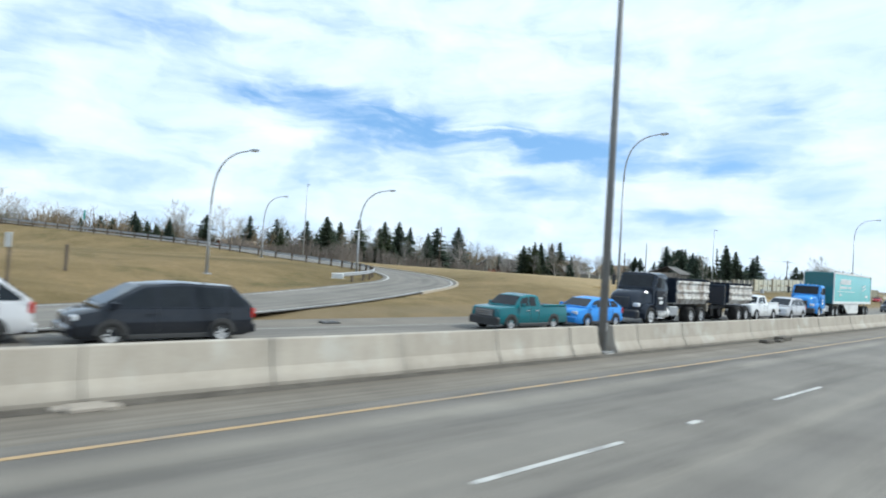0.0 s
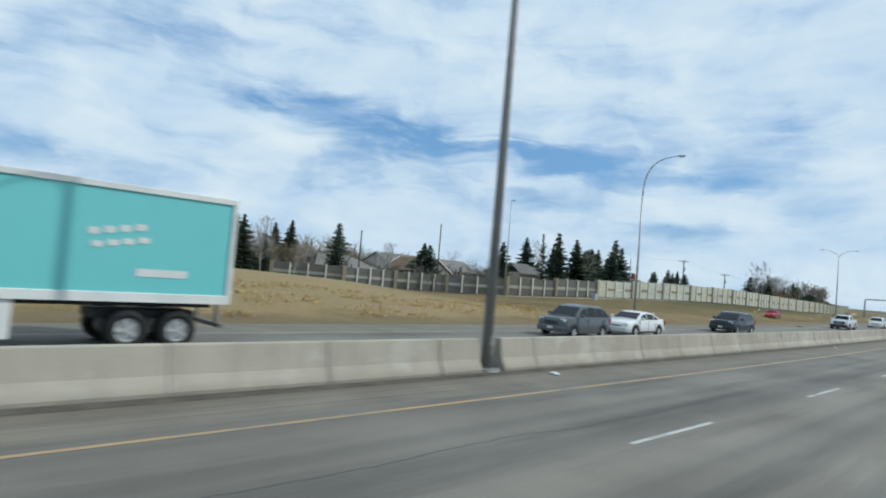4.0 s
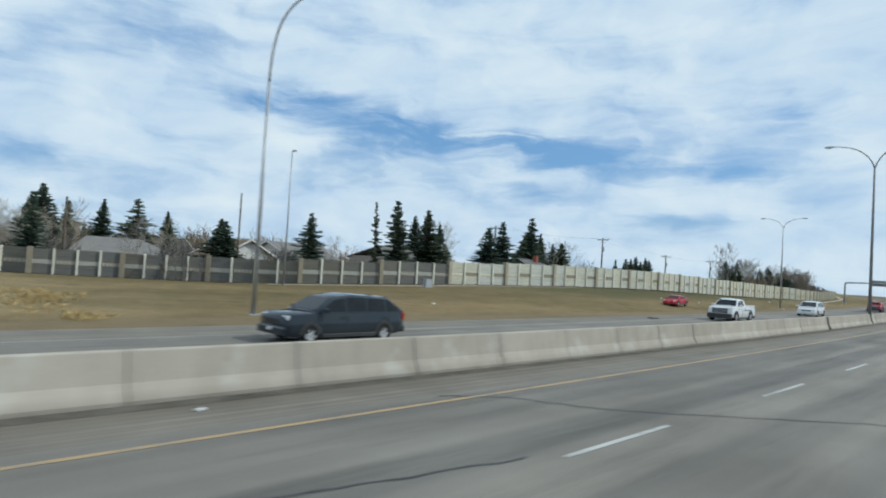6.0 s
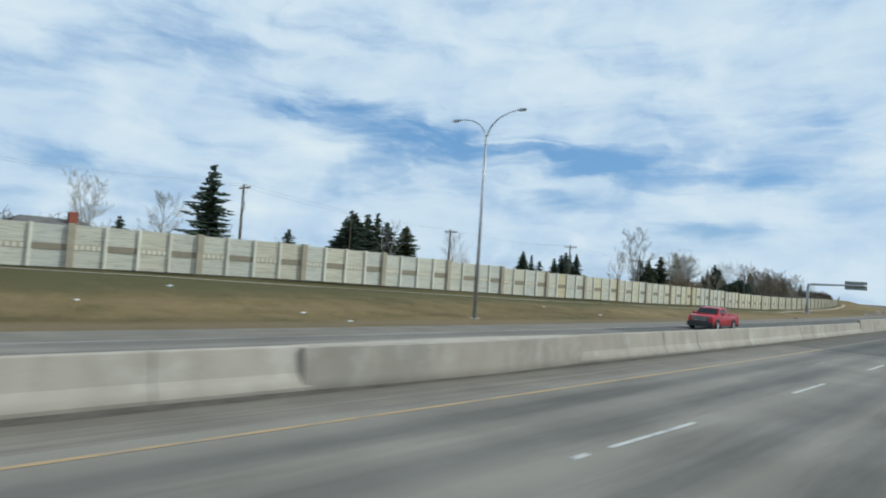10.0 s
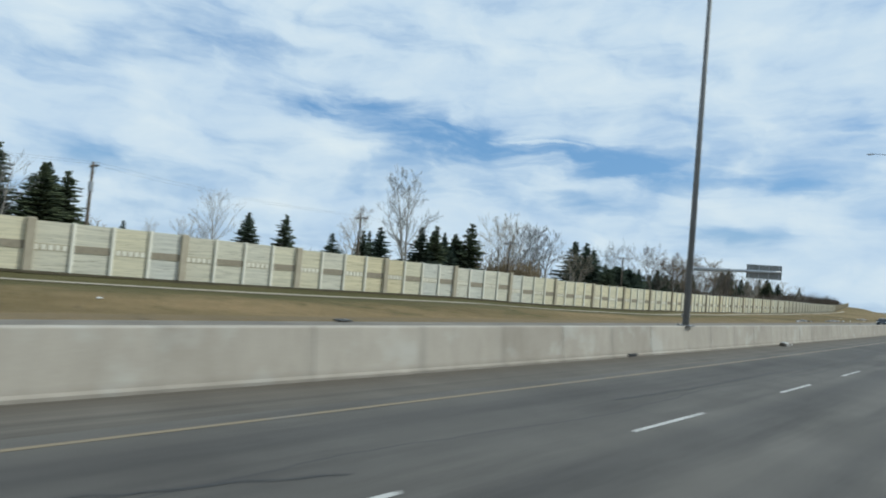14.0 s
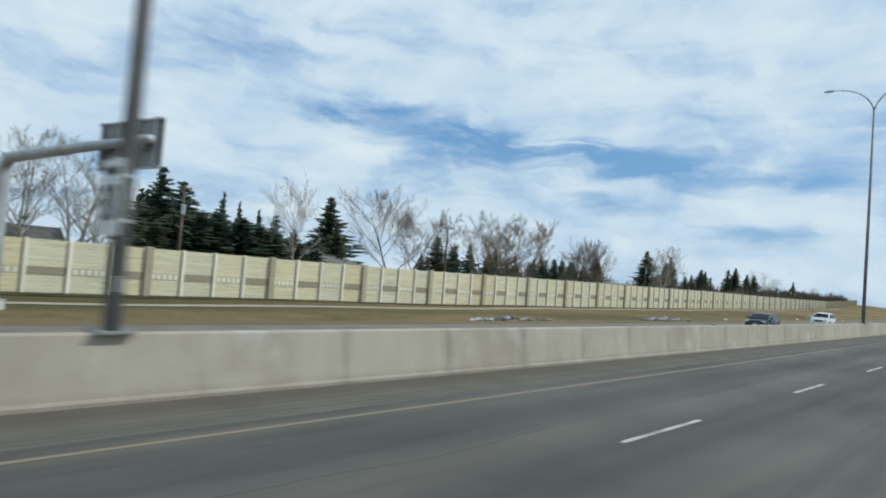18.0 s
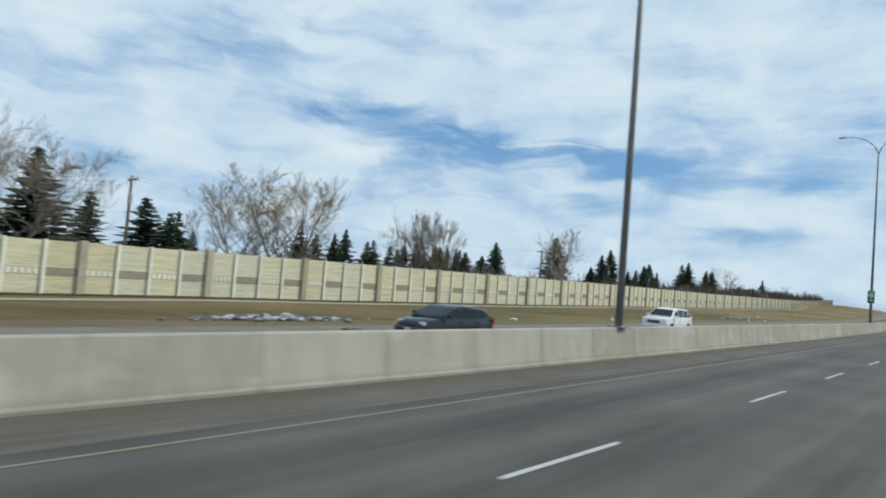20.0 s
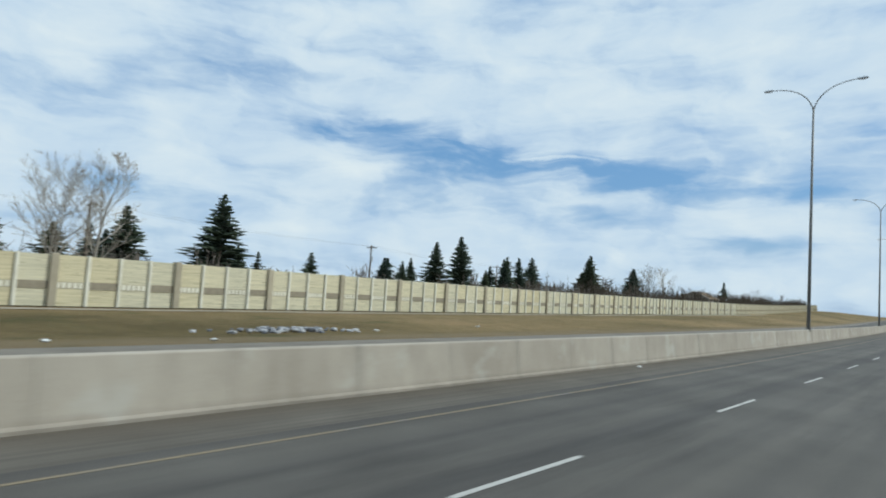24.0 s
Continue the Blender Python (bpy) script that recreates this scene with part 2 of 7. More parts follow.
def grass_colour(b):
    p = place(b)
    big = b.noise(b.mapping(p, scale=(1, 0.45, 1)), 0.05, 5, 0.6)
    mid = b.noise(p, 0.55, 6, 0.65)
    blade = b.noise(p, 9.0, 4, 0.75)
    f = b.math("ADD", b.math("MULTIPLY", big, 0.75), b.math("MULTIPLY", mid, 0.25))
    c = b.ramp(f, [(0.36, (0.108, 0.083, 0.036)), (0.48, (0.172, 0.128, 0.060)), (0.62, (0.262, 0.186, 0.094))])
    c = b.mix(1.0, c, b.ramp(blade, [(0.3, 0.6), (0.7, 1.3)]), "MULTIPLY")
    patch = b.noise(p, 0.22, 6, 0.7)
    c = b.mix(b.ramp(patch, [(0.54, 0.0), (0.66, 0.55)]), c, (0.055, 0.062, 0.022))
    # straw on the open field before the wall begins, greener turf on the slope below the wall
    s = b.n("ShaderNodeSeparateXYZ")
    b.link(uv(b), s.inputs[0])
    soft = b.math("MULTIPLY", b.math("SUBTRACT", b.noise(p, 0.16, 5, 0.65), 0.5), 14.0)
    su, lv = b.math("ADD", s.outputs[0], b.math("MULTIPLY", soft, 2.0)), b.math("ADD", s.outputs[1], soft)
    field = b.math("MULTIPLY", b.math("DIVIDE", b.math("SUBTRACT", su, 52.0), 18.0, clamp=True), b.math("DIVIDE", b.math("SUBTRACT", 132.0, su), 14.0, clamp=True))
    field = b.math("MULTIPLY", field, b.math("DIVIDE", b.math("SUBTRACT", -24.5, lv), 3.0, clamp=True))
    field = b.math("MULTIPLY", field, b.math("DIVIDE", b.math("ADD", lv, 130.0), 30.0, clamp=True))
    c = b.mix(b.math("MULTIPLY", field, 0.8), c, b.mix(1.0, (0.33, 0.25, 0.135), b.ramp(blade, [(0.3, 0.65), (0.7, 1.25)]), "MULTIPLY"))
    turf = b.math("MULTIPLY", b.math("DIVIDE", b.math("SUBTRACT", su, 165.0), 30.0, clamp=True), b.math("DIVIDE", b.math("SUBTRACT", -33.0, lv), 6.0, clamp=True))
    c = b.mix(b.math("MULTIPLY", b.math("MULTIPLY", turf, b.math("DIVIDE", b.math("SUBTRACT", 420.0, su), 50.0, clamp=True)), 0.8), c, b.mix(1.0, (0.082, 0.080, 0.034), b.ramp(blade, [(0.3, 0.65), (0.7, 1.3)]), "MULTIPLY"))
    # the worn dry rim along the roads carries dust and thatch
    wob = b.math("MULTIPLY", b.math("SUBTRACT", b.noise(p, 0.35, 4), 0.5), 3.2)
    rim = b.math("SUBTRACT", 1.0, b.math("DIVIDE", b.math("ABSOLUTE", b.math("ADD", b.math("ADD", s.outputs[1], 24.2), wob)), 2.6), clamp=True)
    return b.mix(b.math("MULTIPLY", rim, 0.75), c, (0.20, 0.155, 0.095))


M["grass"] = material("dry_grass", grass_colour, 0.95, bump=lambda b: b.noise(place(b), 7, 6, 0.7), bump_strength=0.9, bump_distance=0.12, spec=0.15)


def concrete(name, a, c, streaks=0.5, vary=0.25):
    def build(b):
        v = place(b)
        base = mottled(a, c, 0.7, 22, place, vary)(b)
        drip = b.noise(b.mapping(v, scale=(1.3, 1.3, 0.3)), 1.5, 6, 0.68)
        base = b.mix(streaks, base, b.ramp(drip, [(0.36, (0.55, 0.53, 0.50)), (0.56, (1.0, 1.0, 1.0))]), "MULTIPLY")
        s = b.n("ShaderNodeSeparateXYZ")
        b.link(local(b), s.inputs[0])
        joint = b.math("MULTIPLY", b.math("MULTIPLY", b.math("SUBTRACT", b.math("ABSOLUTE", s.outputs[1]), 1.22), 3.4, clamp=True), b.ramp(b.noise(b.mapping(v, scale=(1, 1, 0.4)), 1.3, 4), [(0.38, 0.0), (0.62, 0.42)]))
        base = b.mix(joint, base, (0.20, 0.19, 0.165))
        pale = b.ramp(b.noise(v, 0.8, 4, 0.6), [(0.56, 0.0), (0.68, 0.55)])
        base = b.mix(pale, base, (0.47, 0.45, 0.40))
        splash = b.math("MULTIPLY", b.math("SUBTRACT", 1.0, b.math("DIVIDE", s.outputs[2], 0.22), clamp=True), b.math("MULTIPLY", b.noise(v, 1.2, 4), 0.9))
        return b.mix(splash, base, (0.13, 0.115, 0.095))
    return material(name, build, 0.88, bump=lambda b: b.noise(place(b), 18, 5, 0.65), bump_strength=0.25, bump_distance=0.01, spec=0.3)


M["concrete"] = concrete("barrier_concrete", (0.325, 0.286, 0.234), (0.415, 0.371, 0.308), 0.24)
M["footing"] = concrete("footing_concrete", (0.42, 0.41, 0.39), (0.52, 0.51, 0.48), 0.2)
# soil with the shade at the wall's foot put into its colour
M["soil"] = material("shaded_soil", mottled((0.035, 0.030, 0.018), (0.085, 0.070, 0.042), 0.9, 18), 0.95, bump=lambda b: b.noise(place(b), 14, 4), bump_strength=0.6, bump_distance=0.03, spec=0.15)
M["path"] = material("path_concrete", mottled((0.30, 0.262, 0.205), (0.40, 0.352, 0.28), 0.8, 15), 0.9, spec=0.25)


def planks(light, dark, rows=9.0):
    """Board-formed cast panel: level board courses with open grain."""
    def build(b):
        v = local(b)
        s = b.n("ShaderNodeSeparateXYZ")
        b.link(v, s.inputs[0])
        grain = b.noise(b.mapping(place(b), scale=(0.5, 0.5, 10)), 1.6, 7, 0.66, 0.5)
        board = b.math("SNAP", s.outputs[2], 3.2 / rows)
        tone = b.noise(b.mapping(place(b), scale=(0.1, 0.1, 2.6)), 3.0, 1)
        c = b.ramp(grain, [(0.33, dark), (0.46, light), (0.8, light)])
        c = b.mix(0.75, c, b.ramp(tone, [(0.3, (0.80, 0.80, 0.79)), (0.7, (1.06, 1.05, 1.02))]), "MULTIPLY")
        shift = b.ramp(each(b), [(0.0, (0.93, 0.96, 1.0)), (0.5, (1.0, 1.0, 0.98)), (0.85, (1.0, 0.985, 0.92)), (1.0, (0.93, 0.90, 0.82))])
        return b.mix(1.0, c, shift, "MULTIPLY")
    return build


def plank_relief(b):
    return b.noise(b.mapping(place(b), scale=(0.8, 0.8, 12)), 2.0, 5, 0.6)


M["panel"] = material("cream_panel", planks((0.59, 0.57, 0.49), (0.32, 0.305, 0.26)), 0.9, bump=plank_relief, bump_strength=0.5, bump_distance=0.03, spec=0.2)
M["panel_cream"] = material("warm_cream_panel", planks((0.63, 0.575, 0.42), (0.37, 0.335, 0.24)), 0.9, bump=plank_relief, bump_strength=0.5, bump_distance=0.03, spec=0.2)
M["frieze_ground"] = material("tan_frieze_ground", mottled((0.38, 0.34, 0.245), (0.48, 0.43, 0.315), 3, 30, place, 0.3), 0.9, spec=0.2)
M["panel_dark"] = material("grey_panel", planks((0.165, 0.158, 0.145), (0.098, 0.094, 0.088)), 0.9, bump=plank_relief, bump_strength=0.5, bump_distance=0.03, spec=0.2)
M["band"] = material("brown_band", mottled((0.23, 0.198, 0.145), (0.31, 0.27, 0.20), 3, 30), 0.9, spec=0.2)
M["band_pale"] = material("pale_band", mottled((0.30, 0.29, 0.25), (0.42, 0.40, 0.35), 3, 30), 0.9, spec=0.2)
M["post"] = material("pale_post", mottled((0.60, 0.57, 0.47), (0.74, 0.71, 0.60), 1.5, 25, place, 0.3), 0.9, spec=0.2)
M["pilaster"] = material("tan_pilaster", mottled((0.33, 0.29, 0.215), (0.43, 0.38, 0.285), 1.5, 25, place, 0.3), 0.9, spec=0.2)


def paint_line(base):
    def build(b):
        worn = b.math("ADD", b.math("MULTIPLY", b.noise(place(b), 1.1, 5, 0.6), 0.6), b.math("MULTIPLY", b.noise(place(b), 26, 4, 0.7), 0.4))
        return b.mix(b.ramp(worn, [(0.50, 0.0), (0.60, 0.85)]), base, (0.17, 0.165, 0.155))
    return build


M["faint_yellow"] = material("faded_yellow_road_paint", paint_line((0.22, 0.175, 0.11)), 0.8)
M["white_line"] = material("white_road_paint", paint_line((0.45, 0.44, 0.41)), 0.7)
M["faint_white"] = material("faded_white_road_paint", paint_line((0.27, 0.26, 0.24)), 0.8)
M["yellow_line"] = material("yellow_road_paint", paint_line((0.37, 0.255, 0.13)), 0.7)
M["galvanised"] = material("galvanised_steel", mottled((0.30, 0.31, 0.32), (0.44, 0.45, 0.46), 3, 30), 0.5, 0.55)
M["dark_steel"] = material("weathered_dark_steel", mottled((0.15, 0.148, 0.143), (0.225, 0.222, 0.214), 2, 20), 0.6, 0.0)
M["gantry"] = material("painted_gantry_steel", mottled((0.34, 0.355, 0.37), (0.46, 0.475, 0.49), 2, 20), 0.5, 0.35)
M["sign_back"] = material("aluminium_sign_back", mottled((0.20, 0.205, 0.20), (0.30, 0.305, 0.295), 2, 30), 0.55, 0.5)
M["sign_white"] = material("white_sign_face", mottled((0.60, 0.60, 0.58), (0.70, 0.70, 0.68), 3, 30), 0.5)
M["sign_green"] = material("green_sign_face", mottled((0.02, 0.10, 0.06), (0.03, 0.15, 0.085), 3, 30), 0.5)
M["sign_teal"] = material("teal_sign_face", mottled((0.03, 0.30, 0.26), (0.05, 0.40, 0.35), 3, 30), 0.5)
M["ink"] = material("black_sign_ink", mottled((0.015, 0.015, 0.016), (0.03, 0.03, 0.03), 3, 30), 0.6)
M["wood_pole"] = material("weathered_pole_wood", mottled((0.075, 0.058, 0.044), (0.16, 0.13, 0.10), 1.5, 18), 0.9, spec=0.2)
M["insulator"] = material("grey_porcelain", mottled((0.25, 0.25, 0.24), (0.36, 0.36, 0.35), 8, 60), 0.35)
M["bark"] = material("grey_brown_bark", mottled((0.085, 0.072, 0.06), (0.20, 0.175, 0.15), 2.0, 16), 0.95, bump=lambda b: b.noise(place(b), 14, 4), bump_strength=0.6, spec=0.15)
M["pale_bark"] = material("pale_poplar_bark", mottled((0.20, 0.18, 0.155), (0.42, 0.39, 0.345), 1.5, 12), 0.95, bump=lambda b: b.noise(place(b), 14, 4), bump_strength=0.5, spec=0.15)


def leaf(a, c):
    def build(b):
        f = b.math("ADD", b.math("MULTIPLY", b.n("ShaderNodeNewGeometry").outputs["Random Per Island"], 0.55), b.math("MULTIPLY", b.noise(place(b), 0.9, 3), 0.5))
        col = b.ramp(f, [(0.2, a), (0.85, c)])
        return b.mix(1.0, col, b.ramp(each(b), [(0.0, (0.75, 0.85, 0.95)), (0.5, (1.0, 1.0, 1.0)), (1.0, (1.2, 1.1, 0.85))]), "MULTIPLY")
    return build


M["needles"] = material("spruce_needles", leaf((0.020, 0.031, 0.022), (0.075, 0.096, 0.062)), 0.9, spec=0.2)
M["twigs"] = material("bare_twigs", leaf((0.20, 0.182, 0.163), (0.40, 0.365, 0.33)), 0.95, spec=0.1)
M["brush"] = material("brown_brush", leaf((0.13, 0.108, 0.09), (0.25, 0.212, 0.178)), 0.95, spec=0.1)
M["undergrowth"] = material("dark_undergrowth", leaf((0.05, 0.042, 0.034), (0.13, 0.108, 0.088)), 0.95, spec=0.1)
M["straw"] = material("straw_tufts", leaf((0.36, 0.27, 0.13), (0.52, 0.41, 0.22)), 0.95, spec=0.1)
M["roof"] = material("asphalt_shingles", mottled((0.10, 0.095, 0.09), (0.19, 0.18, 0.17), 1, 20, place, 0.3), 0.95, bump=lambda b: b.noise(b.mapping(place(b), scale=(1, 1, 6)), 5, 3), bump_strength=0.5, spec=0.2)
M["roof_dark"] = material("dark_shingles", mottled((0.045, 0.04, 0.036), (0.09, 0.08, 0.07), 1, 20, place, 0.3), 0.95, bump=lambda b: b.noise(b.mapping(place(b), scale=(1, 1, 6)), 5, 3), bump_strength=0.5, spec=0.2)
M["roof_brown"] = material("brown_shingles", mottled((0.12, 0.085, 0.055), (0.22, 0.165, 0.11), 1, 20), 0.95, spec=0.2)
M["stucco"] = material("white_stucco", mottled((0.55, 0.54, 0.51), (0.70, 0.69, 0.66), 2, 40), 0.9, spec=0.2)
M["stucco_tan"] = material("tan_stucco", mottled((0.25, 0.22, 0.18), (0.36, 0.32, 0.27), 2, 40), 0.9, spec=0.2)
M["brick"] = material("red_brick_cladding", mottled((0.22, 0.07, 0.045), (0.34, 0.12, 0.075), 3, 40), 0.9, spec=0.2)
M["rock"] = material("rip_rap_rock", mottled((0.15, 0.155, 0.17), (0.46, 0.46, 0.47), 4, 30, place, 0.9), 0.9, bump=lambda b: b.noise(place(b), 14, 4), bump_strength=0.5, spec=0.2)
M["litter"] = material("white_litter", mottled((0.62, 0.62, 0.60), (0.78, 0.78, 0.76), 5, 40), 0.6)
M["glass"] = material("dark_car_glass", mottled((0.008, 0.010, 0.012), (0.016, 0.019, 0.022), 2, 10), 0.06, spec=0.28)
M["rubber"] = material("tyre_rubber", mottled((0.014, 0.014, 0.014), (0.035, 0.034, 0.033), 4, 40), 0.85, spec=0.25)
M["trim"] = material("black_plastic_trim", mottled((0.016, 0.016, 0.017), (0.04, 0.04, 0.04), 3, 40), 0.6)
M["chrome"] = material("bright_metal", mottled((0.45, 0.45, 0.46), (0.62, 0.62, 0.63), 3, 40), 0.25, 0.85)
M["rim"] = material("alloy_rim", mottled((0.50, 0.50, 0.50), (0.66, 0.66, 0.66), 3, 40), 0.4, 0.35)
M["lens"] = material("clear_lamp_lens", mottled((0.55, 0.56, 0.57), (0.72, 0.73, 0.74), 6, 60), 0.15)
M["red_lens"] = material("red_lamp_lens", mottled((0.35, 0.015, 0.012), (0.5, 0.03, 0.02), 6, 60), 0.2)


def car_paint(name, c, rough=0.2, metal=0.0):
    dusty = tuple(0.93 * x + 0.07 * 0.16 for x in c)
    M[name] = material(name, mottled(c, dusty, 0.9, 12, local), rough, metal, spec=0.4)


# the trailer's second, darker teal holds the shade on its front wall
for paint_name, paint_rgb in (("paint_black", (0.009, 0.011, 0.016)), ("paint_teal", (0.01, 0.12, 0.14)), ("paint_blue", (0.04, 0.25, 0.68)), ("paint_silver", (0.5, 0.5, 0.51)),
                              ("paint_white", (0.72, 0.72, 0.71)), ("paint_navy", (0.02, 0.028, 0.036)), ("paint_red", (0.42, 0.02, 0.03)), ("paint_truck_blue", (0.05, 0.27, 0.68)),
                              ("paint_truck_dark", (0.012, 0.018, 0.03)), ("paint_trailer", (0.19, 0.56, 0.56)), ("paint_trailer_shaded", (0.03, 0.13, 0.14)), ("paint_grey", (0.10, 0.11, 0.12))):
    car_paint(paint_name, paint_rgb, 0.1 if max(paint_rgb) < 0.07 else 0.2)
M["box_white"] = material("white_box_metal", mottled((0.58, 0.58, 0.56), (0.76, 0.75, 0.72), 1.2, 14), 0.6)
M["tipper"] = material("rusty_tipper_steel", lambda b: b.mix(b.ramp(b.noise(b.mapping(place(b), scale=(1, 1, 0.45)), 2.2, 6, 0.68), [(0.46, 0.0), (0.62, 0.85)]), mottled((0.50, 0.49, 0.46), (0.68, 0.66, 0.62), 1.5, 16)(b), (0.15, 0.10, 0.065)), 0.65)


# ---- the road's line: s metres along it, lat metres to its right ----
BEND_AT = [-50, 50, 130, 210, 290, 370, 470, 560]
BEND = [0.361, 0.475, 0.514, 0.685, 0.469, 0.188, 0.470, 0.400]
_s = np.arange(-1500.0, 3000.5, 1.0)
_k = np.interp(_s, BEND_AT, BEND) * 1e-3
_k[(_s < -60) | (_s > 700)] = 0.0
_th = np.cumsum(_k)
_th -= np.interp(0, _s, _th)
_x, _y = np.cumsum(-np.sin(_th)), np.cumsum(np.cos(_th))
_x -= np.interp(0, _s, _x)
_y -= np.interp(0, _s, _y)


def heading(s):
    return float(np.interp(s, _s, _th))


def road(s, lat, z=0.0):
    h = heading(s)
    return Vector((float(np.interp(s, _s, _x)) + lat * math.cos(h), float(np.interp(s, _s, _y)) + lat * math.sin(h), z))


def on_road(s, lat, z=0.0, turn=0.0):
    """A pose whose y axis runs along the road."""
    p = road(s, lat, z)
    return Matrix.Translation(p) @ Matrix.Rotation(heading(s) + radians(turn), 4, "Z")


def smooth(a, b, v):
    k = min(max((v - a) / (b - a), 0.0), 1.0)
    return k * k * (3 - 2 * k)


# the sound wall's line, foot and height along s
WALL_S = [120, 130, 138, 146, 154.5, 164.5, 175, 224, 270, 311, 370, 420, 473, 510, 560, 640, 760, 960]
WALL_LAT = [-76, -70, -68, -65, -60, -57.5, -55.7, -48.1, -46, -45, -45, -46, -46.6, -49, -51.5, -53, -54, -54]
FOOT_S = [120, 146, 155, 165, 175, 196, 210, 225, 243, 262, 281, 301, 322, 342, 362, 392, 420, 455, 490, 560, 640, 700, 760, 850, 960]
FOOT_Z = [-0.3, -0.55, -0.2, 0.1, 0.45, 0.9, 1.0, 1.0, 0.7, 0.35, 0.15, -0.05, -0.2, -0.6, -0.8, -0.9, -0.8, -0.65, -0.45, -0.4, 0.0, 0.3, 0.9, 2.3, 4.4]
TALL_S = [120, 146, 175, 190, 262, 342, 400, 430, 960]
TALL_H = [2.4, 2.6, 2.85, 3.1, 3.25, 3.3, 3.4, 3.55, 3.55]


def wall_lat(s):
    return float(np.interp(s, WALL_S, WALL_LAT))


def wall_foot(s):
    return float(np.interp(s, FOOT_S, FOOT_Z))


# the loop ramp: centre line (x, y, z) from the gore up to the overpass
RAMP = [(-18.5, -6, -0.27), (-23, 8, -0.24), (-28.2, 20.5, -0.05), (-34.8, 32, 0.28), (-42, 42, 0.62), (-52, 48.5, 0.95), (-64, 51, 1.3), (-77, 49.5, 1.8), (-92, 44, 2.75), (-110, 34, 3.75), (-128, 21, 4.7), (-160, -8, 6.2), (-230, -80, 7.0)]


def spline(points, per=8):
    """A smooth line through a few points."""
    pts = [Vector(p) for p in points]
    pts = [2 * pts[0] - pts[1]] + pts + [2 * pts[-1] - pts[-2]]
    out_pts = []
    for i in range(1, len(pts) - 2):
        a, b, c, d = pts[i - 1:i + 3]
        for j in range(per):
            t = j / per
            out_pts.append(0.5 * ((2 * b) + (c - a) * t + (2 * a - 5 * b + 4 * c - d) * t * t + (3 * b - a - 3 * c + d) * t ** 3))
    return out_pts + [pts[-2]]


RAMP_LINE = spline(RAMP)
_ramp_np = np.array([tuple(p) for p in RAMP_LINE])
RAMP_HALF = 3.6


FAR_Z = -0.30


def far_z(s, lat):
    """The oncoming carriageway lies a little lower than ours."""
    return FAR_Z * smooth(10.9, 13.2, -lat) + (0.02 * (-20.2 - lat) if lat < -20.2 else 0.0) * -1


def ground_z(s, lat):
    """The lie of the land."""
    n = 0.0
    if lat < -23:
        wl = wall_lat(s) if s > 112 else -60 - max(0, 112 - s) * 0.1
        foot = wall_foot(s)
        if s < 150:
            crest = float(np.interp(s, [-80, 30, 60, 90, 112, 125, 150], [1.4, 1.5, 1.75, 1.55, 0.9, 0.35, -0.4]))
            foot = crest if s < 125 else foot
            wl = -52 if s < 100 else float(np.interp(s, [100, 125], [-52, wall_lat(125)]))
        drop = float(np.interp(s, [190, 225, 370, 425], [0.0, 0.42, 0.40, 0.0]))
        foot -= drop
        k = min(max((-23.3 - lat) / (-23.3 - (wl + 3.5)), 0), 1)
        k = k * k * (3 - 2 * k)
        n = FAR_Z + (foot - FAR_Z) * k
        if lat < wl - 1:
            n = foot
        n += drop * smooth(-(wl + 2.7), -(wl + 0.4), -lat)
        n -= float(np.interp(s, [120, 165, 330, 420, 620, 700], [0.0, 0.42, 0.42, 0.25, 0.25, 0.0])) * math.exp(-((lat + 29.5) / 3.6) ** 2) * smooth(23.4, 26.0, -lat)
        n += 0.10 * noise.noise(Vector((s * 0.06, lat * 0.06, 3.1))) * min(1, max(0, (-23.2 - lat)) / 6)
        if 60 < s < 135 and -40 < lat < -24:
            n += 0.30 * max(0, noise.noise(Vector((s * 0.10, lat * 0.22, 8.0))) + 0.25) * smooth(60, 80, s) * (1 - smooth(118, 135, s)) * smooth(-40, -34, lat) * (1 - smooth(-28, -24, lat))
    if s < 110 and lat < -12:
        p = road(s, lat)
        d2 = (_ramp_np[:, 0] - p.x) ** 2 + (_ramp_np[:, 1] - p.y) ** 2
        i = int(np.argmin(d2))
        d = math.sqrt(d2[i])
        z = float(_ramp_np[i, 2]) - 0.07
        if z > FAR_Z + 0.08 or d < RAMP_HALF + 2:
            edge = RAMP_HALF + 1.0
            if d < edge:
                n = z
            else:
                k = smooth(edge, edge + 5 + 3.5 * abs(z - n), d)
                n = z * (1 - k) + n * k
    return n


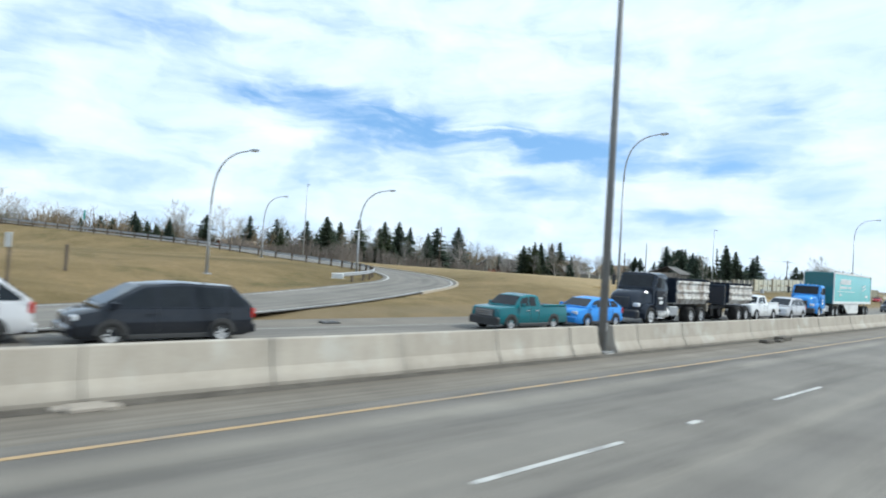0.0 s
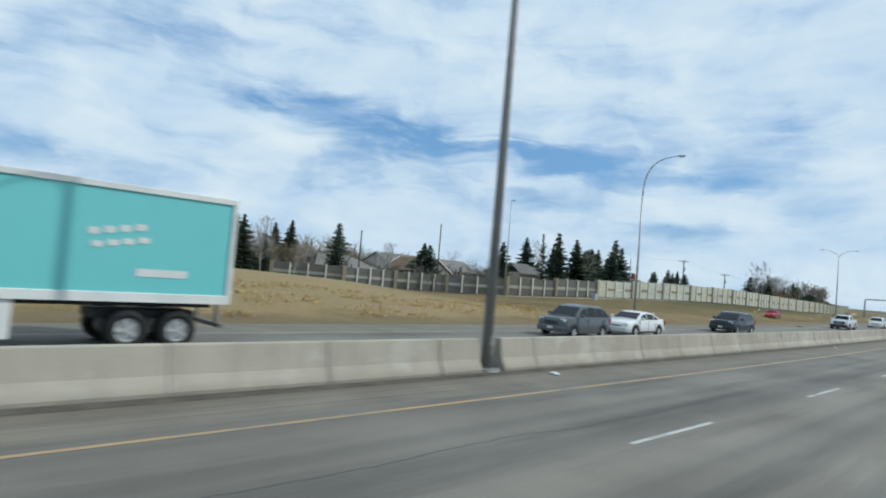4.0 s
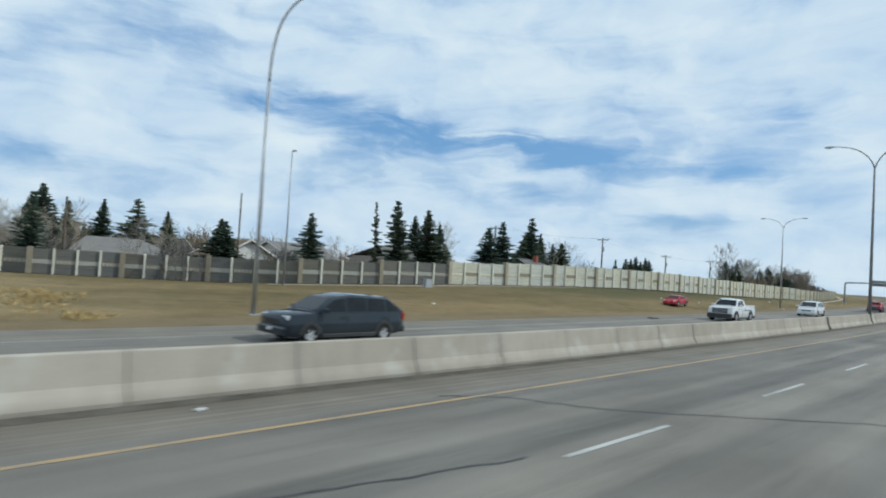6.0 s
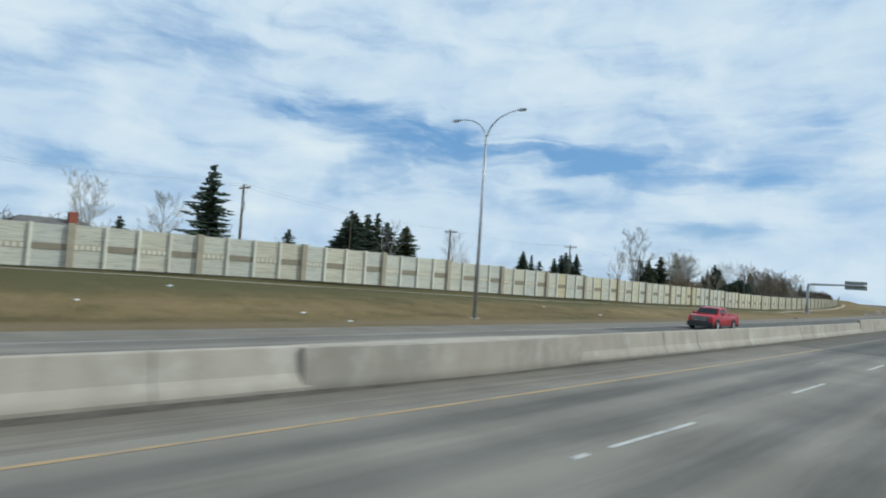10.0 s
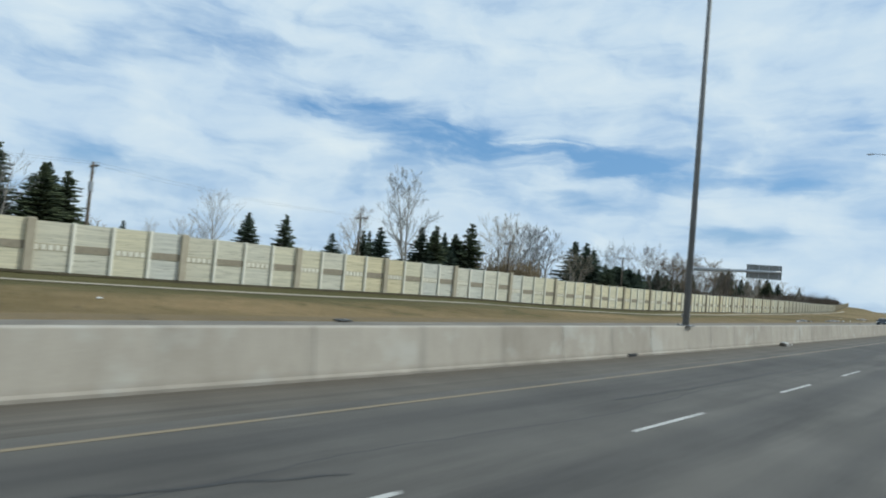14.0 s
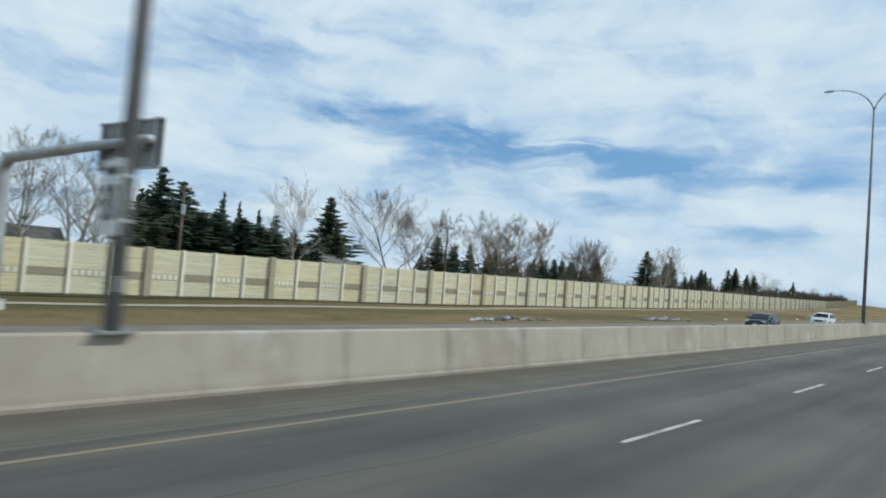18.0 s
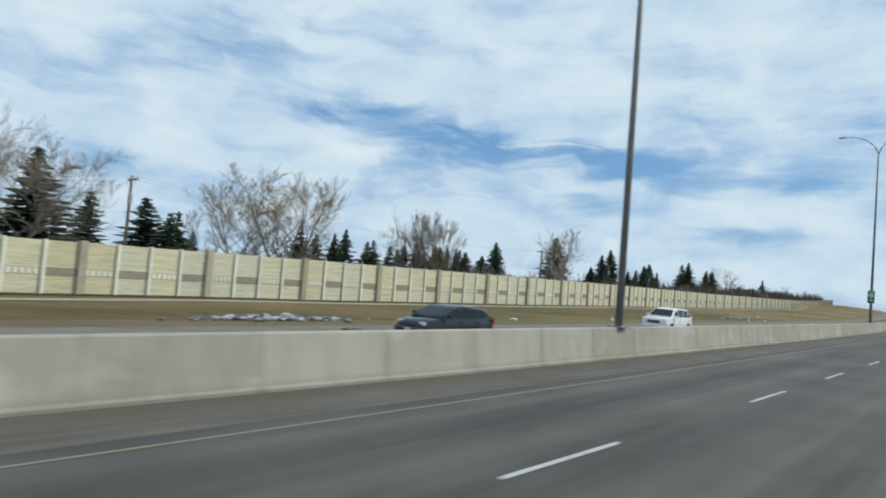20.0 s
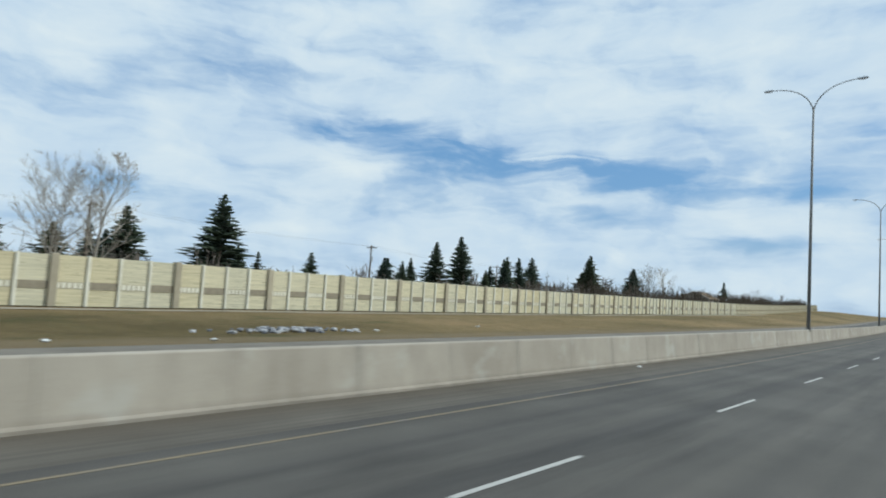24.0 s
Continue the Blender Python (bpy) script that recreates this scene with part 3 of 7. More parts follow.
# ---- building with plain vertex lists ----
class Geo:
    def __init__(self):
        self.v, self.f, self.m, self.uv = [], [], [], None

    def face(self, pts, mat=0):
        i = len(self.v)
        self.v += [tuple(p) for p in pts]
        self.f.append(tuple(range(i, i + len(pts))))
        self.m.append(mat)

    def box(self, c, size, mat=0, turn=None, chamfer=0.0):
        """A box at centre c; chamfer trims its upright and top edges."""
        x, y, z = (q / 2 for q in size)
        k = chamfer
        if k:
            ring = [(-x + k, -y), (x - k, -y), (x, -y + k), (x, y - k), (x - k, y), (-x + k, y), (-x, y - k), (-x, -y + k)]
            small = [(a * (1 - k / x), b * (1 - k / y)) for a, b in ring]
            rings = [[(a, b, -z) for a, b in ring], [(a, b, z - k) for a, b in ring], [(a, b, z) for a, b in small]]
        else:
            ring = [(-x, -y), (x, -y), (x, y), (-x, y)]
            rings = [[(a, b, -z) for a, b in ring], [(a, b, z) for a, b in ring]]
        c = Vector(c)
        move = (lambda p: c + turn @ Vector(p)) if turn is not None else (lambda p: c + Vector(p))
        self.loft([[move(p) for p in r] for r in rings], mat)

    def loft(self, rings, mat=0, caps=True, closed=True):
        n = len(rings[0])
        i = len(self.v)
        for r in rings:
            self.v += [tuple(p) for p in r]
        for a in range(len(rings) - 1):
            for b in range(n if closed else n - 1):
                c = (b + 1) % n
                self.f.append((i + a * n + b, i + a * n + c, i + (a + 1) * n + c, i + (a + 1) * n + b))
                self.m.append(mat)
        if caps and closed:
            self.f.append(tuple(i + b for b in reversed(range(n))))
            self.f.append(tuple(i + (len(rings) - 1) * n + b for b in range(n)))
            self.m += [mat, mat]

    def tube(self, pts, radii, n=8, mat=0, caps=True):
        pts = [Vector(p) for p in pts]
        radii = radii if isinstance(radii, (list, tuple)) else [radii] * len(pts)
        rings = []
        side = None
        for i, p in enumerate(pts):
            d = (pts[min(i + 1, len(pts) - 1)] - pts[max(i - 1, 0)]).normalized()
            if side is None:
                side = d.orthogonal().normalized()
            side = (side - d * side.dot(d)).normalized()
            up = d.cross(side)
            rings.append([p + (side * math.cos(2 * math.pi * j / n) + up * math.sin(2 * math.pi * j / n)) * radii[i] for j in range(n)])
        self.loft(rings, mat, caps)

    def mesh(self, name, mats, smooth_faces=False):
        me = bpy.data.meshes.new(name)
        me.from_pydata(self.v, [], self.f)
        for m in (mats if isinstance(mats, (list, tuple)) else [mats]):
            me.materials.append(m)
        if any(self.m):
            me.polygons.foreach_set("material_index", self.m)
        if smooth_faces:
            me.shade_smooth()
        if self.uv:
            layer = me.uv_layers.new(name="along")
            flat = [c for f in self.f for i in f for c in self.uv[i]]
            layer.data.foreach_set("uv", flat)
        me.update()
        return me


def part(name, geo, mats, parent=None, label="", smooth_faces=False, at=None):
    ob = new(name, geo if isinstance(geo, bpy.types.Mesh) else geo.mesh(name, mats, smooth_faces))
    if parent is not None:
        ob.parent = parent
    if at is not None:
        ob.matrix_local = at
    return tagged(ob, label)


def thing(name, label, category, group="", m=None, kind=""):
    ob = tagged(new(name), label, category, group, kind)
    if m is not None:
        ob.matrix_world = m
    return ob


def strip(name, s0, s1, step, lats, z_at, mat, skirt=0.0):
    """A sheet along the road with its own run-length coordinates."""
    g = Geo()
    g.uv = []
    ss = [s0 + (s1 - s0) * i / max(1, round((s1 - s0) / step)) for i in range(max(1, round((s1 - s0) / step)) + 1)] if not isinstance(step, list) else step
    n = len(lats)
    for s in ss:
        for j, lat in enumerate(lats):
            g.v.append(tuple(road(s, lat, z_at(s, lat))))
            g.uv.append((s, lat))
    for i in range(len(ss) - 1):
        for j in range(n - 1):
            a = i * n + j
            g.f.append((a, a + 1, a + n + 1, a + n))
            g.m.append(0)
    return part(name, g, mat, smooth_faces=True)


# ---- ground: one sheet out to the horizon ----
near_s = [-60 + 3.0 * i for i in range(260)]
all_s = [-1400, -900, -500, -300, -200, -140, -95] + near_s + [760, 820, 900, 1050, 1300, 1700, 2300, 2900]
all_lat = [-1500, -900, -550, -380, -280, -220, -180, -150, -130, -115] + [-105 + 4.0 * i for i in range(12)] + [-57 + 1.8 * i for i in range(20)] + [-23.35, -23.15, -23.0, -20.3, -15, -11.2, -9.4, -5, 0, 5, 9, 12, 20, 40, 90, 250, 700]
all_lat = sorted(set(all_lat))


def sheet_z(s, lat):
    if -23.1 < lat < 9.5:
        return -0.06 + min(0.0, FAR_Z * smooth(9.5, 11.0, -lat)) - (0.06 if lat < -20 else 0.0)
    if -23.4 < lat <= -23.1:
        return FAR_Z - 0.07
    if lat >= 9.5:
        return -0.04
    return ground_z(s, lat)


ground = strip("ground", 0, 0, all_s, all_lat, sheet_z, M["grass"])
tagged(ground, "dry brown and olive spring grass beside the highway", "grass", kind="structure")

# ---- carriageways ----
ROAD_S = [-900, -400, -150] + [-60 + 6.0 * i for i in range(130)] + [800, 1000, 1400, 2000]
RESURFACED = 228.0
new_s = [s for s in ROAD_S if s > RESURFACED]
old_s = [s for s in ROAD_S if s < RESURFACED]
our_road = strip("road", 0, 0, old_s + [RESURFACED], [-8.25, -7, -4.6, -2, 1, 4, 8.0], lambda s, l: 0.0, M["asphalt"])
our_new_road = strip("road", 0, 0, [RESURFACED] + new_s, [-8.25, -7, -4.6, -2, 1, 4, 8.0], lambda s, l: 0.0, M["asphalt_dark"])
tagged(our_new_road, "darker resurfaced asphalt carriageway", "road", kind="structure")
tagged(our_road, "grey worn asphalt carriageway with faint wheel tracks", "road", kind="structure")
our_new_shoulder = strip("shoulder", 0, 0, [RESURFACED] + new_s, [-10.9, -8.25], lambda s, l: 0.0, M["shoulder_dark"])
tagged(our_new_shoulder, "brownish asphalt shoulder along the taller median barrier", "road shoulder", kind="structure")
our_shoulder = strip("shoulder", 0, 0, old_s + [RESURFACED], [-10.9, -8.25], lambda s, l: 0.0, M["shoulder"])
tagged(our_shoulder, "paler asphalt shoulder along the median barrier", "road shoulder", kind="structure")
far_new_road = strip("road", 0, 0, [RESURFACED] + new_s, [-20.2, -17, -14, -13.2, -12.4, -11.6, -10.9], far_z, M["asphalt_dark"])
tagged(far_new_road, "darker resurfaced asphalt for oncoming traffic", "road", kind="structure")
far_road = strip("road", 0, 0, old_s + [RESURFACED], [-20.2, -17, -14, -13.2, -12.4, -11.6, -10.9], far_z, M["asphalt"])
tagged(far_road, "grey asphalt carriageway for oncoming traffic", "road", kind="structure")
far_shoulder = strip("shoulder", 0, 0, ROAD_S, [-23.12, -20.2], far_z, M["shoulder"])
tagged(far_shoulder, "dusty outer shoulder of the oncoming lanes", "road shoulder", kind="structure")


def ribbon(name, s0, s1, lat, width, mat, z, label, parent):
    ob = strip(name, s0, s1, 6.0, [lat - width / 2, lat + width / 2], lambda s, l: z + (far_z(s, l) if l < -11 else 0.0), mat)
    ob.parent = parent
    return tagged(ob, label)


ribbon("yellow_line", -60, 228, -7.80, 0.11, M["yellow_line"], 0.005, "worn yellow edge line", our_road)
ribbon("yellow_line", 228, 396, -7.80, 0.10, M["faint_yellow"], 0.005, "faded yellow edge line", our_new_road)
ribbon("yellow_line", 396, 780, -7.80, 0.075, M["faint_yellow"], 0.005, "thin worn yellow edge line", our_new_road)
ribbon("white_edge_line", -60, 228, -19.9, 0.10, M["faint_white"], 0.005, "faded white edge line", far_road)
ribbon("white_edge_line", 228, 780, -19.9, 0.12, M["white_line"], 0.005, "worn white edge line", far_new_road)
ribbon("yellow_line", -60, 780, -12.3, 0.10, M["yellow_line"], 0.005, "worn yellow edge line", far_road)
ribbon("white_edge_line", -60, 780, 2.65, 0.12, M["white_line"], 0.005, "worn white edge line", our_road)


def dash_mesh(width):
    g = Geo()
    cuts = [(-1.5, 0.8), (-1.44, 1.0), (-0.5, 0.96), (0.4, 1.0), (1.42, 0.97), (1.5, 0.7)]
    for (a, wa), (b, wb) in zip(cuts, cuts[1:]):
        g.face([(-width / 2 * wa, a, 0.006), (width / 2 * wa, a, 0.006), (width / 2 * wb, b, 0.006), (-width / 2 * wb, b, 0.006)])
    return g.mesh("lane_dash", M["white_line"])


dash = dash_mesh(0.10)
DASH_AT = [-33, 11.8, 20.6, 33.5, 42.4, 48.3, 57.2, 70.2, 79, 115.2, 123.4, 131.1, 138.8, 146.9, 155.0, 162, 169.4, 178.1, 185.7, 201.8, 210.8, 248.2, 256.9, 281.7, 290.0, 297.4, 307.0, 315.0, 322.8, 339.1, 347.3, 356.1, 364.2, 373.4, 411.5, 419.5, 428.2, 442.9, 452.3, 467.4, 476.4, 482.7, 492, 690]
for a, b in zip(DASH_AT, DASH_AT[1:]):
    count = max(1, round((b - a) / 9.0))
    for i in range(count):
        s = a + (b - a) * i / count + 1.5
        part("lane_dash", dash, None, our_road, at=on_road(s, -4.6))
        part("lane_dash", dash, None, our_road, at=on_road(s + 2.2, -0.95))
        part("lane_dash", dash, None, far_road, at=on_road(s + 4.0, -15.9, FAR_Z))


# sealed cracks and an oil stain on the lanes
def sealed_crack(pts, width, road_ob, seed):
    r = random.Random(seed)
    fine = []
    for (s0, l0), (s1, l1) in zip(pts, pts[1:]):
        n = max(2, int(math.hypot(s1 - s0, l1 - l0) / 0.25))
        fine += [(s0 + (s1 - s0) * i / n + r.uniform(-0.05, 0.05), l0 + (l1 - l0) * i / n + r.uniform(-0.04, 0.04)) for i in range(n)]
    g = Geo()
    for (s0, l0), (s1, l1) in zip(fine, fine[1:]):
        d = Vector((s1 - s0, l1 - l0)).normalized() * width * r.uniform(0.35, 0.65)
        g.face([road(s0 - d.y, l0 + d.x, 0.0045), road(s0 + d.y, l0 - d.x, 0.0045), road(s1 + d.y, l1 - d.x, 0.0045), road(s1 - d.y, l1 + d.x, 0.0045)])
    part("sealed_crack", g, M["tar"], road_ob, "dark tar line sealing a crack")


sealed_crack([(124.6, -8.2), (125.7, -7.4), (126.4, -6.0), (127.4, -4.9), (128.9, -3.5), (130.0, -2.5), (132.5, 1.0)], 0.06, our_road, 1)
sealed_crack([(119.2, -5.6), (120.6, -5.3), (121.7, -5.1), (123.2, -4.8)], 0.05, our_road, 2)
sealed_crack([(273.4, -6.2), (274.6, -5.8), (275.2, -5.7), (276.6, -5.2)], 0.05, our_new_road, 3)
sealed_crack([(316.0, -7.8), (316.9, -6.7), (317.6, -5.9)], 0.05, our_new_road, 4)
sealed_crack([(312.0, -6.6), (315.4, -6.4), (316.2, -6.3), (318.2, -6.2)], 0.05, our_new_road, 5)
sealed_crack([(313.0, -5.8), (316.3, -5.7), (318.6, -5.65)], 0.05, our_new_road, 6)
sealed_crack([(284.0, -6.15), (288.0, -6.0), (293.7, -6.05), (297.8, -5.95), (301.9, -5.95), (305.2, -5.72), (307.8, -5.8), (311.1, -6.1), (315.5, -6.2)], 0.075, our_new_road, 7)
sealed_crack([(294.4, -5.5), (296.0, -5.32), (297.9, -5.3), (301.0, -5.45), (304.0, -5.5), (306.4, -5.62), (308.7, -5.4), (311.0, -5.35)], 0.05, our_new_road, 8)
marker = Geo()
marker.box((0, 0, 0.006), (0.11, 0.36, 0.012), chamfer=0.004)
marker = marker.mesh("lane_marker", M["white_line"])
for s in (17.0, 55.1, 201.0, 318.9, 329.1):
    part("lane_marker", marker, None, our_road if s < 228 else our_new_road, "short white marker between the dashes", at=on_road(s, -4.6))
stain = Geo()
stain_rng = random.Random(6)
stain.face([road(161.35 + math.cos(a) * 0.42 * q, -5.85 + math.sin(a) * 0.24 * q, 0.0045) for a, q in ((2 * math.pi * j / 18, stain_rng.uniform(0.7, 1.15)) for j in range(18))])
part("oil_stain", stain, M["tar"], our_road, "dark oil stain")


# ---- median barrier ----
def profile_low():
    """Safety-shape section, front and back alike: lat and height."""
    return [(0.30, 0), (0.30, 0.075), (0.17, 0.33), (0.09, 0.80), (0.075, 0.815), (-0.075, 0.815), (-0.09, 0.80), (-0.17, 0.33), (-0.30, 0.075), (-0.30, 0)]


def profile_high():
    return [(0.31, 0), (0.31, 0.06), (0.22, 0.10), (0.12, 1.03), (0.10, 1.05), (-0.10, 1.05), (-0.12, 1.03), (-0.22, 0.10), (-0.31, 0.06), (-0.31, 0)]


def segment_mesh(section, length):
    g = Geo()
    h = length / 2
    c = 0.015
    rings = []
    for y, k in ((-h, 0.965), (-h + c, 1.0), (h - c, 1.0), (h, 0.965)):
        rings.append([(a * k, y, z * (1 if z == 0 else k)) for a, z in section])
    g.loft(rings)
    return g.mesh("barrier_segment", M["concrete"])


MEDIAN = -10.25
LAMPS_LOW = [23.0, 91.0, 177.2]
LAMPS_HIGH = [297.5, 358.6, 416.0, 473.8, 533.4, 594.0, 655.0]
HIGH_FROM = 252.0
median = thing("median_barrier", "row of grey cast concrete safety barrier segments in the median", "barrier", kind="structure")
low_mesh, high_mesh = segment_mesh(profile_low(), 2.97), segment_mesh(profile_high(), 2.985)
short_mesh = segment_mesh(profile_low(), 1.35)
rng = random.Random(4)
BREAK = 161.93
cuts = [-57.0] + LAMPS_LOW[:2] + [BREAK] + LAMPS_LOW[2:] + [HIGH_FROM]
for a, b in zip(cuts, cuts[1:]):
    # each run stops short of a lamp's foot, where a half segment stands on either side
    a0 = a + (1.8 if a in LAMPS_LOW else 0.38 if a == BREAK else 0.0)
    b0 = b - (1.8 if b in LAMPS_LOW else 0.38 if b == BREAK else 0.0)
    n = max(1, round((b0 - a0) / 3.0))
    pitch = (b0 - a0) / n
    for i in range(n):
        m = on_road(a0 + (i + 0.5) * pitch, MEDIAN + rng.uniform(-0.012, 0.012), 0.0, rng.uniform(-0.25, 0.25)) @ Matrix.Diagonal((1, pitch / 3.0, 1, 1))
        part("barrier_segment", low_mesh, None, median, at=m)
# a short replacement block closes a break in the row
block = Geo()
block.loft([[(a * 0.72, y, z * 0.97 + 0.035) for a, z in profile_low()] for y in (-0.36, 0.36)])
part("patch_block", block, M["concrete"], median, "short recessed concrete block", at=on_road(161.93, MEDIAN - 0.06))
for i in range(170):
    part("barrier_segment", high_mesh, None, median, at=on_road(HIGH_FROM + 1.5 + 3.0 * i, MEDIAN + rng.uniform(-0.006, 0.006)))
for q in LAMPS_LOW:
    for side in (-1, 1):
        part("barrier_segment", short_mesh, None, median, at=on_road(q + side * (0.42 + 0.675), MEDIAN))
# widened cover sections where the two barrier types meet
cover = Geo()
cover.loft([[(a, y, z) for a, z in ((w, 0), (w, 0.10), (w - 0.05, 0.80), (-w + 0.05, 0.80), (-w, 0.1), (-w, 0))] for y, w in ((-4.8, 0.29), (-2.6, 0.44), (1.0, 0.50), (4.8, 0.29))])
part("transition_cover", cover, M["concrete"], median, "flared concrete transition", at=on_road(204.8, MEDIAN))

# narrow dark grainy strip along the low barrier's foot
dark_grain = strip("gutter_grit", -60, 252, 1.5, [-9.95, -9.85, -9.60], lambda s, l: 0.012 if l < -9.9 else (0.010 + 0.012 * max(0, noise.noise(Vector((s * 0.8, l, 1))))) if l < -9.7 else 0.004 + 0.0 * s, M["dark_grain"])
dark_grain.parent = our_shoulder
tagged(dark_grain, "dark line against the barrier")


# ---- street lamps ----
def bezier(a, b, c, d, n):
    a, b, c, d = map(Vector, (a, b, c, d))
    return [a * (1 - t) ** 3 + b * 3 * t * (1 - t) ** 2 + c * 3 * t * t * (1 - t) + d * t ** 3 for t in (i / n for i in range(n + 1))]


def lamp_head(root, tip, sign, mat):
    g = Geo()
    x = tip[0]
    rings = []
    for dx, w, h0, h1 in ((-0.08, 0.05, -0.03, 0.05), (0.08, 0.11, -0.05, 0.07), (0.38, 0.16, -0.06, 0.08), (0.62, 0.12, -0.05, 0.06), (0.70, 0.05, -0.02, 0.02)):
        rings.append([(x + sign * dx, -w, tip[2] + h0), (x + sign * dx, w, tip[2] + h0), (x + sign * dx, w * 0.7, tip[2] + h1), (x + sign * dx, -w * 0.7, tip[2] + h1)])
    if sign < 0:
        rings = [list(reversed(r)) for r in rings]
    g.loft(rings)
    head = part("lamp_head", g, M["galvanised"], root)
    lens = Geo()
    lens.box((x + sign * 0.34, 0, tip[2] - 0.07), (0.34, 0.22, 0.04), chamfer=0.015)
    part("lens", lens, M["lens"], head)


def pole(root, z0, z1, r0, r1, mat):
    g = Geo()
    g.tube([(0, 0, z0), (0, 0, z0 + (z1 - z0) * 0.5), (0, 0, z1)], [r0, (r0 + r1) / 2, r1], 12)
    part("pole", g, mat, root, smooth_faces=True)
    b = Geo()
    b.box((0, 0, z0 + 0.02), (r0 * 4.2, r0 * 4.2, 0.04), chamfer=0.01)
    part("base_plate", b, mat, root)
    for i in range(4):
        bolt = Geo()
        a = math.pi / 4 + i * math.pi / 2
        bolt.tube([(math.cos(a) * r0 * 2.4, math.sin(a) * r0 * 2.4, z0), (math.cos(a) * r0 * 2.4, math.sin(a) * r0 * 2.4, z0 + 0.09)], 0.018, 6)
        part("bolt", bolt, M["galvanised"], root)


def double_lamp(z0, junction, mat, reach=3.0, rise=2.0, label=""):
    root = thing("street_lamp", label, "street lamp", "median street lamps")
    pole(root, z0, junction, 0.135, 0.075, mat)
    for sign in (-1, 1):
        tip = (sign * reach, 0, junction + rise)
        g = Geo()
        g.tube(bezier((0, 0, junction - 0.1), (sign * 0.25, 0, junction + rise * 0.55), (sign * reach * 0.42, 0, junction + rise * 0.98), tip, 12), [0.055 - 0.002 * i for i in range(13)], 8)
        part("arm", g, mat, root, smooth_faces=True)
        lamp_head(root, tip, sign, mat)
    hatch = Geo()
    hatch.box((0.135, 0, z0 + 0.75), (0.03, 0.11, 0.24), chamfer=0.01)
    part("access_hatch", hatch, mat, root)
    return root


def single_lamp(height, reach, mat, label, group="roadside street lamps", lean=0.0):
    root = thing("street_lamp", label, "street lamp", group)
    knee = height - 3.4
    pole(root, 0.0, knee, 0.11, 0.065, mat)
    tip = (reach, 0, height)
    g = Geo()
    g.tube(bezier((0, 0, knee), (0, 0, knee + 2.4), (reach * 0.3, 0, height), tip, 14), [0.065 - 0.0018 * i for i in range(15)], 8)
    part("arm", g, mat, root, smooth_faces=True)
    lamp_head(root, tip, 1, mat)
    foot = Geo()
    foot.tube([(0, 0, -0.5), (0, 0, 0.0)], [0.32, 0.30], 14)
    part("footing", foot, M["footing"], root)
    return root


first = double_lamp(0.03, 12.9, M["dark_steel"], label="dark steel twin-arm street lamp standing in a barrier gap")
first.matrix_world = on_road(LAMPS_LOW[0], MEDIAN)
for q in LAMPS_LOW[1:]:
    copy_thing(first, on_road(q, MEDIAN))
for q in LAMPS_LOW:
    foot = Geo()
    foot.tube([(0, 0, 0), (0, 0, 0.03)], [0.38, 0.37], 16)
    part("lamp_footing", foot, M["footing"], median, at=on_road(q, MEDIAN))
tall = double_lamp(1.052, 18.9, M["dark_steel"], label="tall dark steel twin-arm street lamp on the barrier top")
tall.matrix_world = on_road(LAMPS_HIGH[0], MEDIAN)
for q in LAMPS_HIGH[1:]:
    copy_thing(tall, on_road(q, MEDIAN))
side = single_lamp(14.6, 3.0, M["galvanised"], "grey steel davit street lamp on the grass verge")
side.matrix_world = on_road(130.8, -27.0, ground_z(130.8, -27.0))
copy_thing(side, on_road(-16.0, -30.0, ground_z(-16.0, -30.0)))
short_side = single_lamp(13.3, 2.8, M["galvanised"], "grey steel davit street lamp at the foot of the field")
short_side.matrix_world = on_road(49.6, -25.7, ground_z(49.6, -25.7))
verge_twin = double_lamp(0.0, 12.9, M["galvanised"], 2.7, 1.5, "grey steel twin-arm street lamp on the grass verge")
verge_twin.matrix_world = on_road(226.2, -28.6, ground_z(226.2, -28.6))
ramp_lamp = single_lamp(8.0, 3.6, M["galvanised"], "pale steel davit lamp beside the loop ramp", "ramp street lamps")
ramp_lamp.matrix_world = Matrix.Translation((-48.3, 39.6, ground_z(40.7, -47.8))) @ Matrix.Rotation(radians(10), 4, "Z")
for x, y, s, lat in ((-40.5, 22.5, 22.9, -40.3), (-76.0, 43.2, 45.0, -75.5), (-118.0, 12.0, 15, -118)):
    copy_thing(ramp_lamp, Matrix.Translation((x, y, ground_z(s, lat))) @ Matrix.Rotation(radians(15), 4, "Z"))
mast = thing("street_lamp", "tall straight pale lamp mast by the wall", "street lamp", "roadside street lamps")
pole(mast, 0, 14.3, 0.11, 0.06, M["galvanised"])
lamp_head(mast, (0.05, 0, 14.3), 1, M["galvanised"])
mast.matrix_world = on_road(151.2, -57.8, ground_z(151.2, -57.8))
copy_thing(mast, Matrix.Translation((-106, 66, ground_z(71, -104))))


# a tall lamp on our own roadside throws its shadow over the lanes
near_lamp = double_lamp(0.0, 16.9, M["dark_steel"], label="tall dark steel twin-arm street lamp on the near roadside")
near_lamp.matrix_world = on_road(471.2, 8.9)

# ---- loop ramp with its guard rail ----
def sweep(line, offsets, dz=0.0):
    """Rows of points across a line on the ground."""
    rows = []
    for i, p in enumerate(line):
        d = (line[min(i + 1, len(line) - 1)] - line[max(i - 1, 0)])
        n = Vector((d.y, -d.x, 0)).normalized()
        rows.append([p + n * o + Vector((0, 0, dz)) for o in offsets])
    return rows


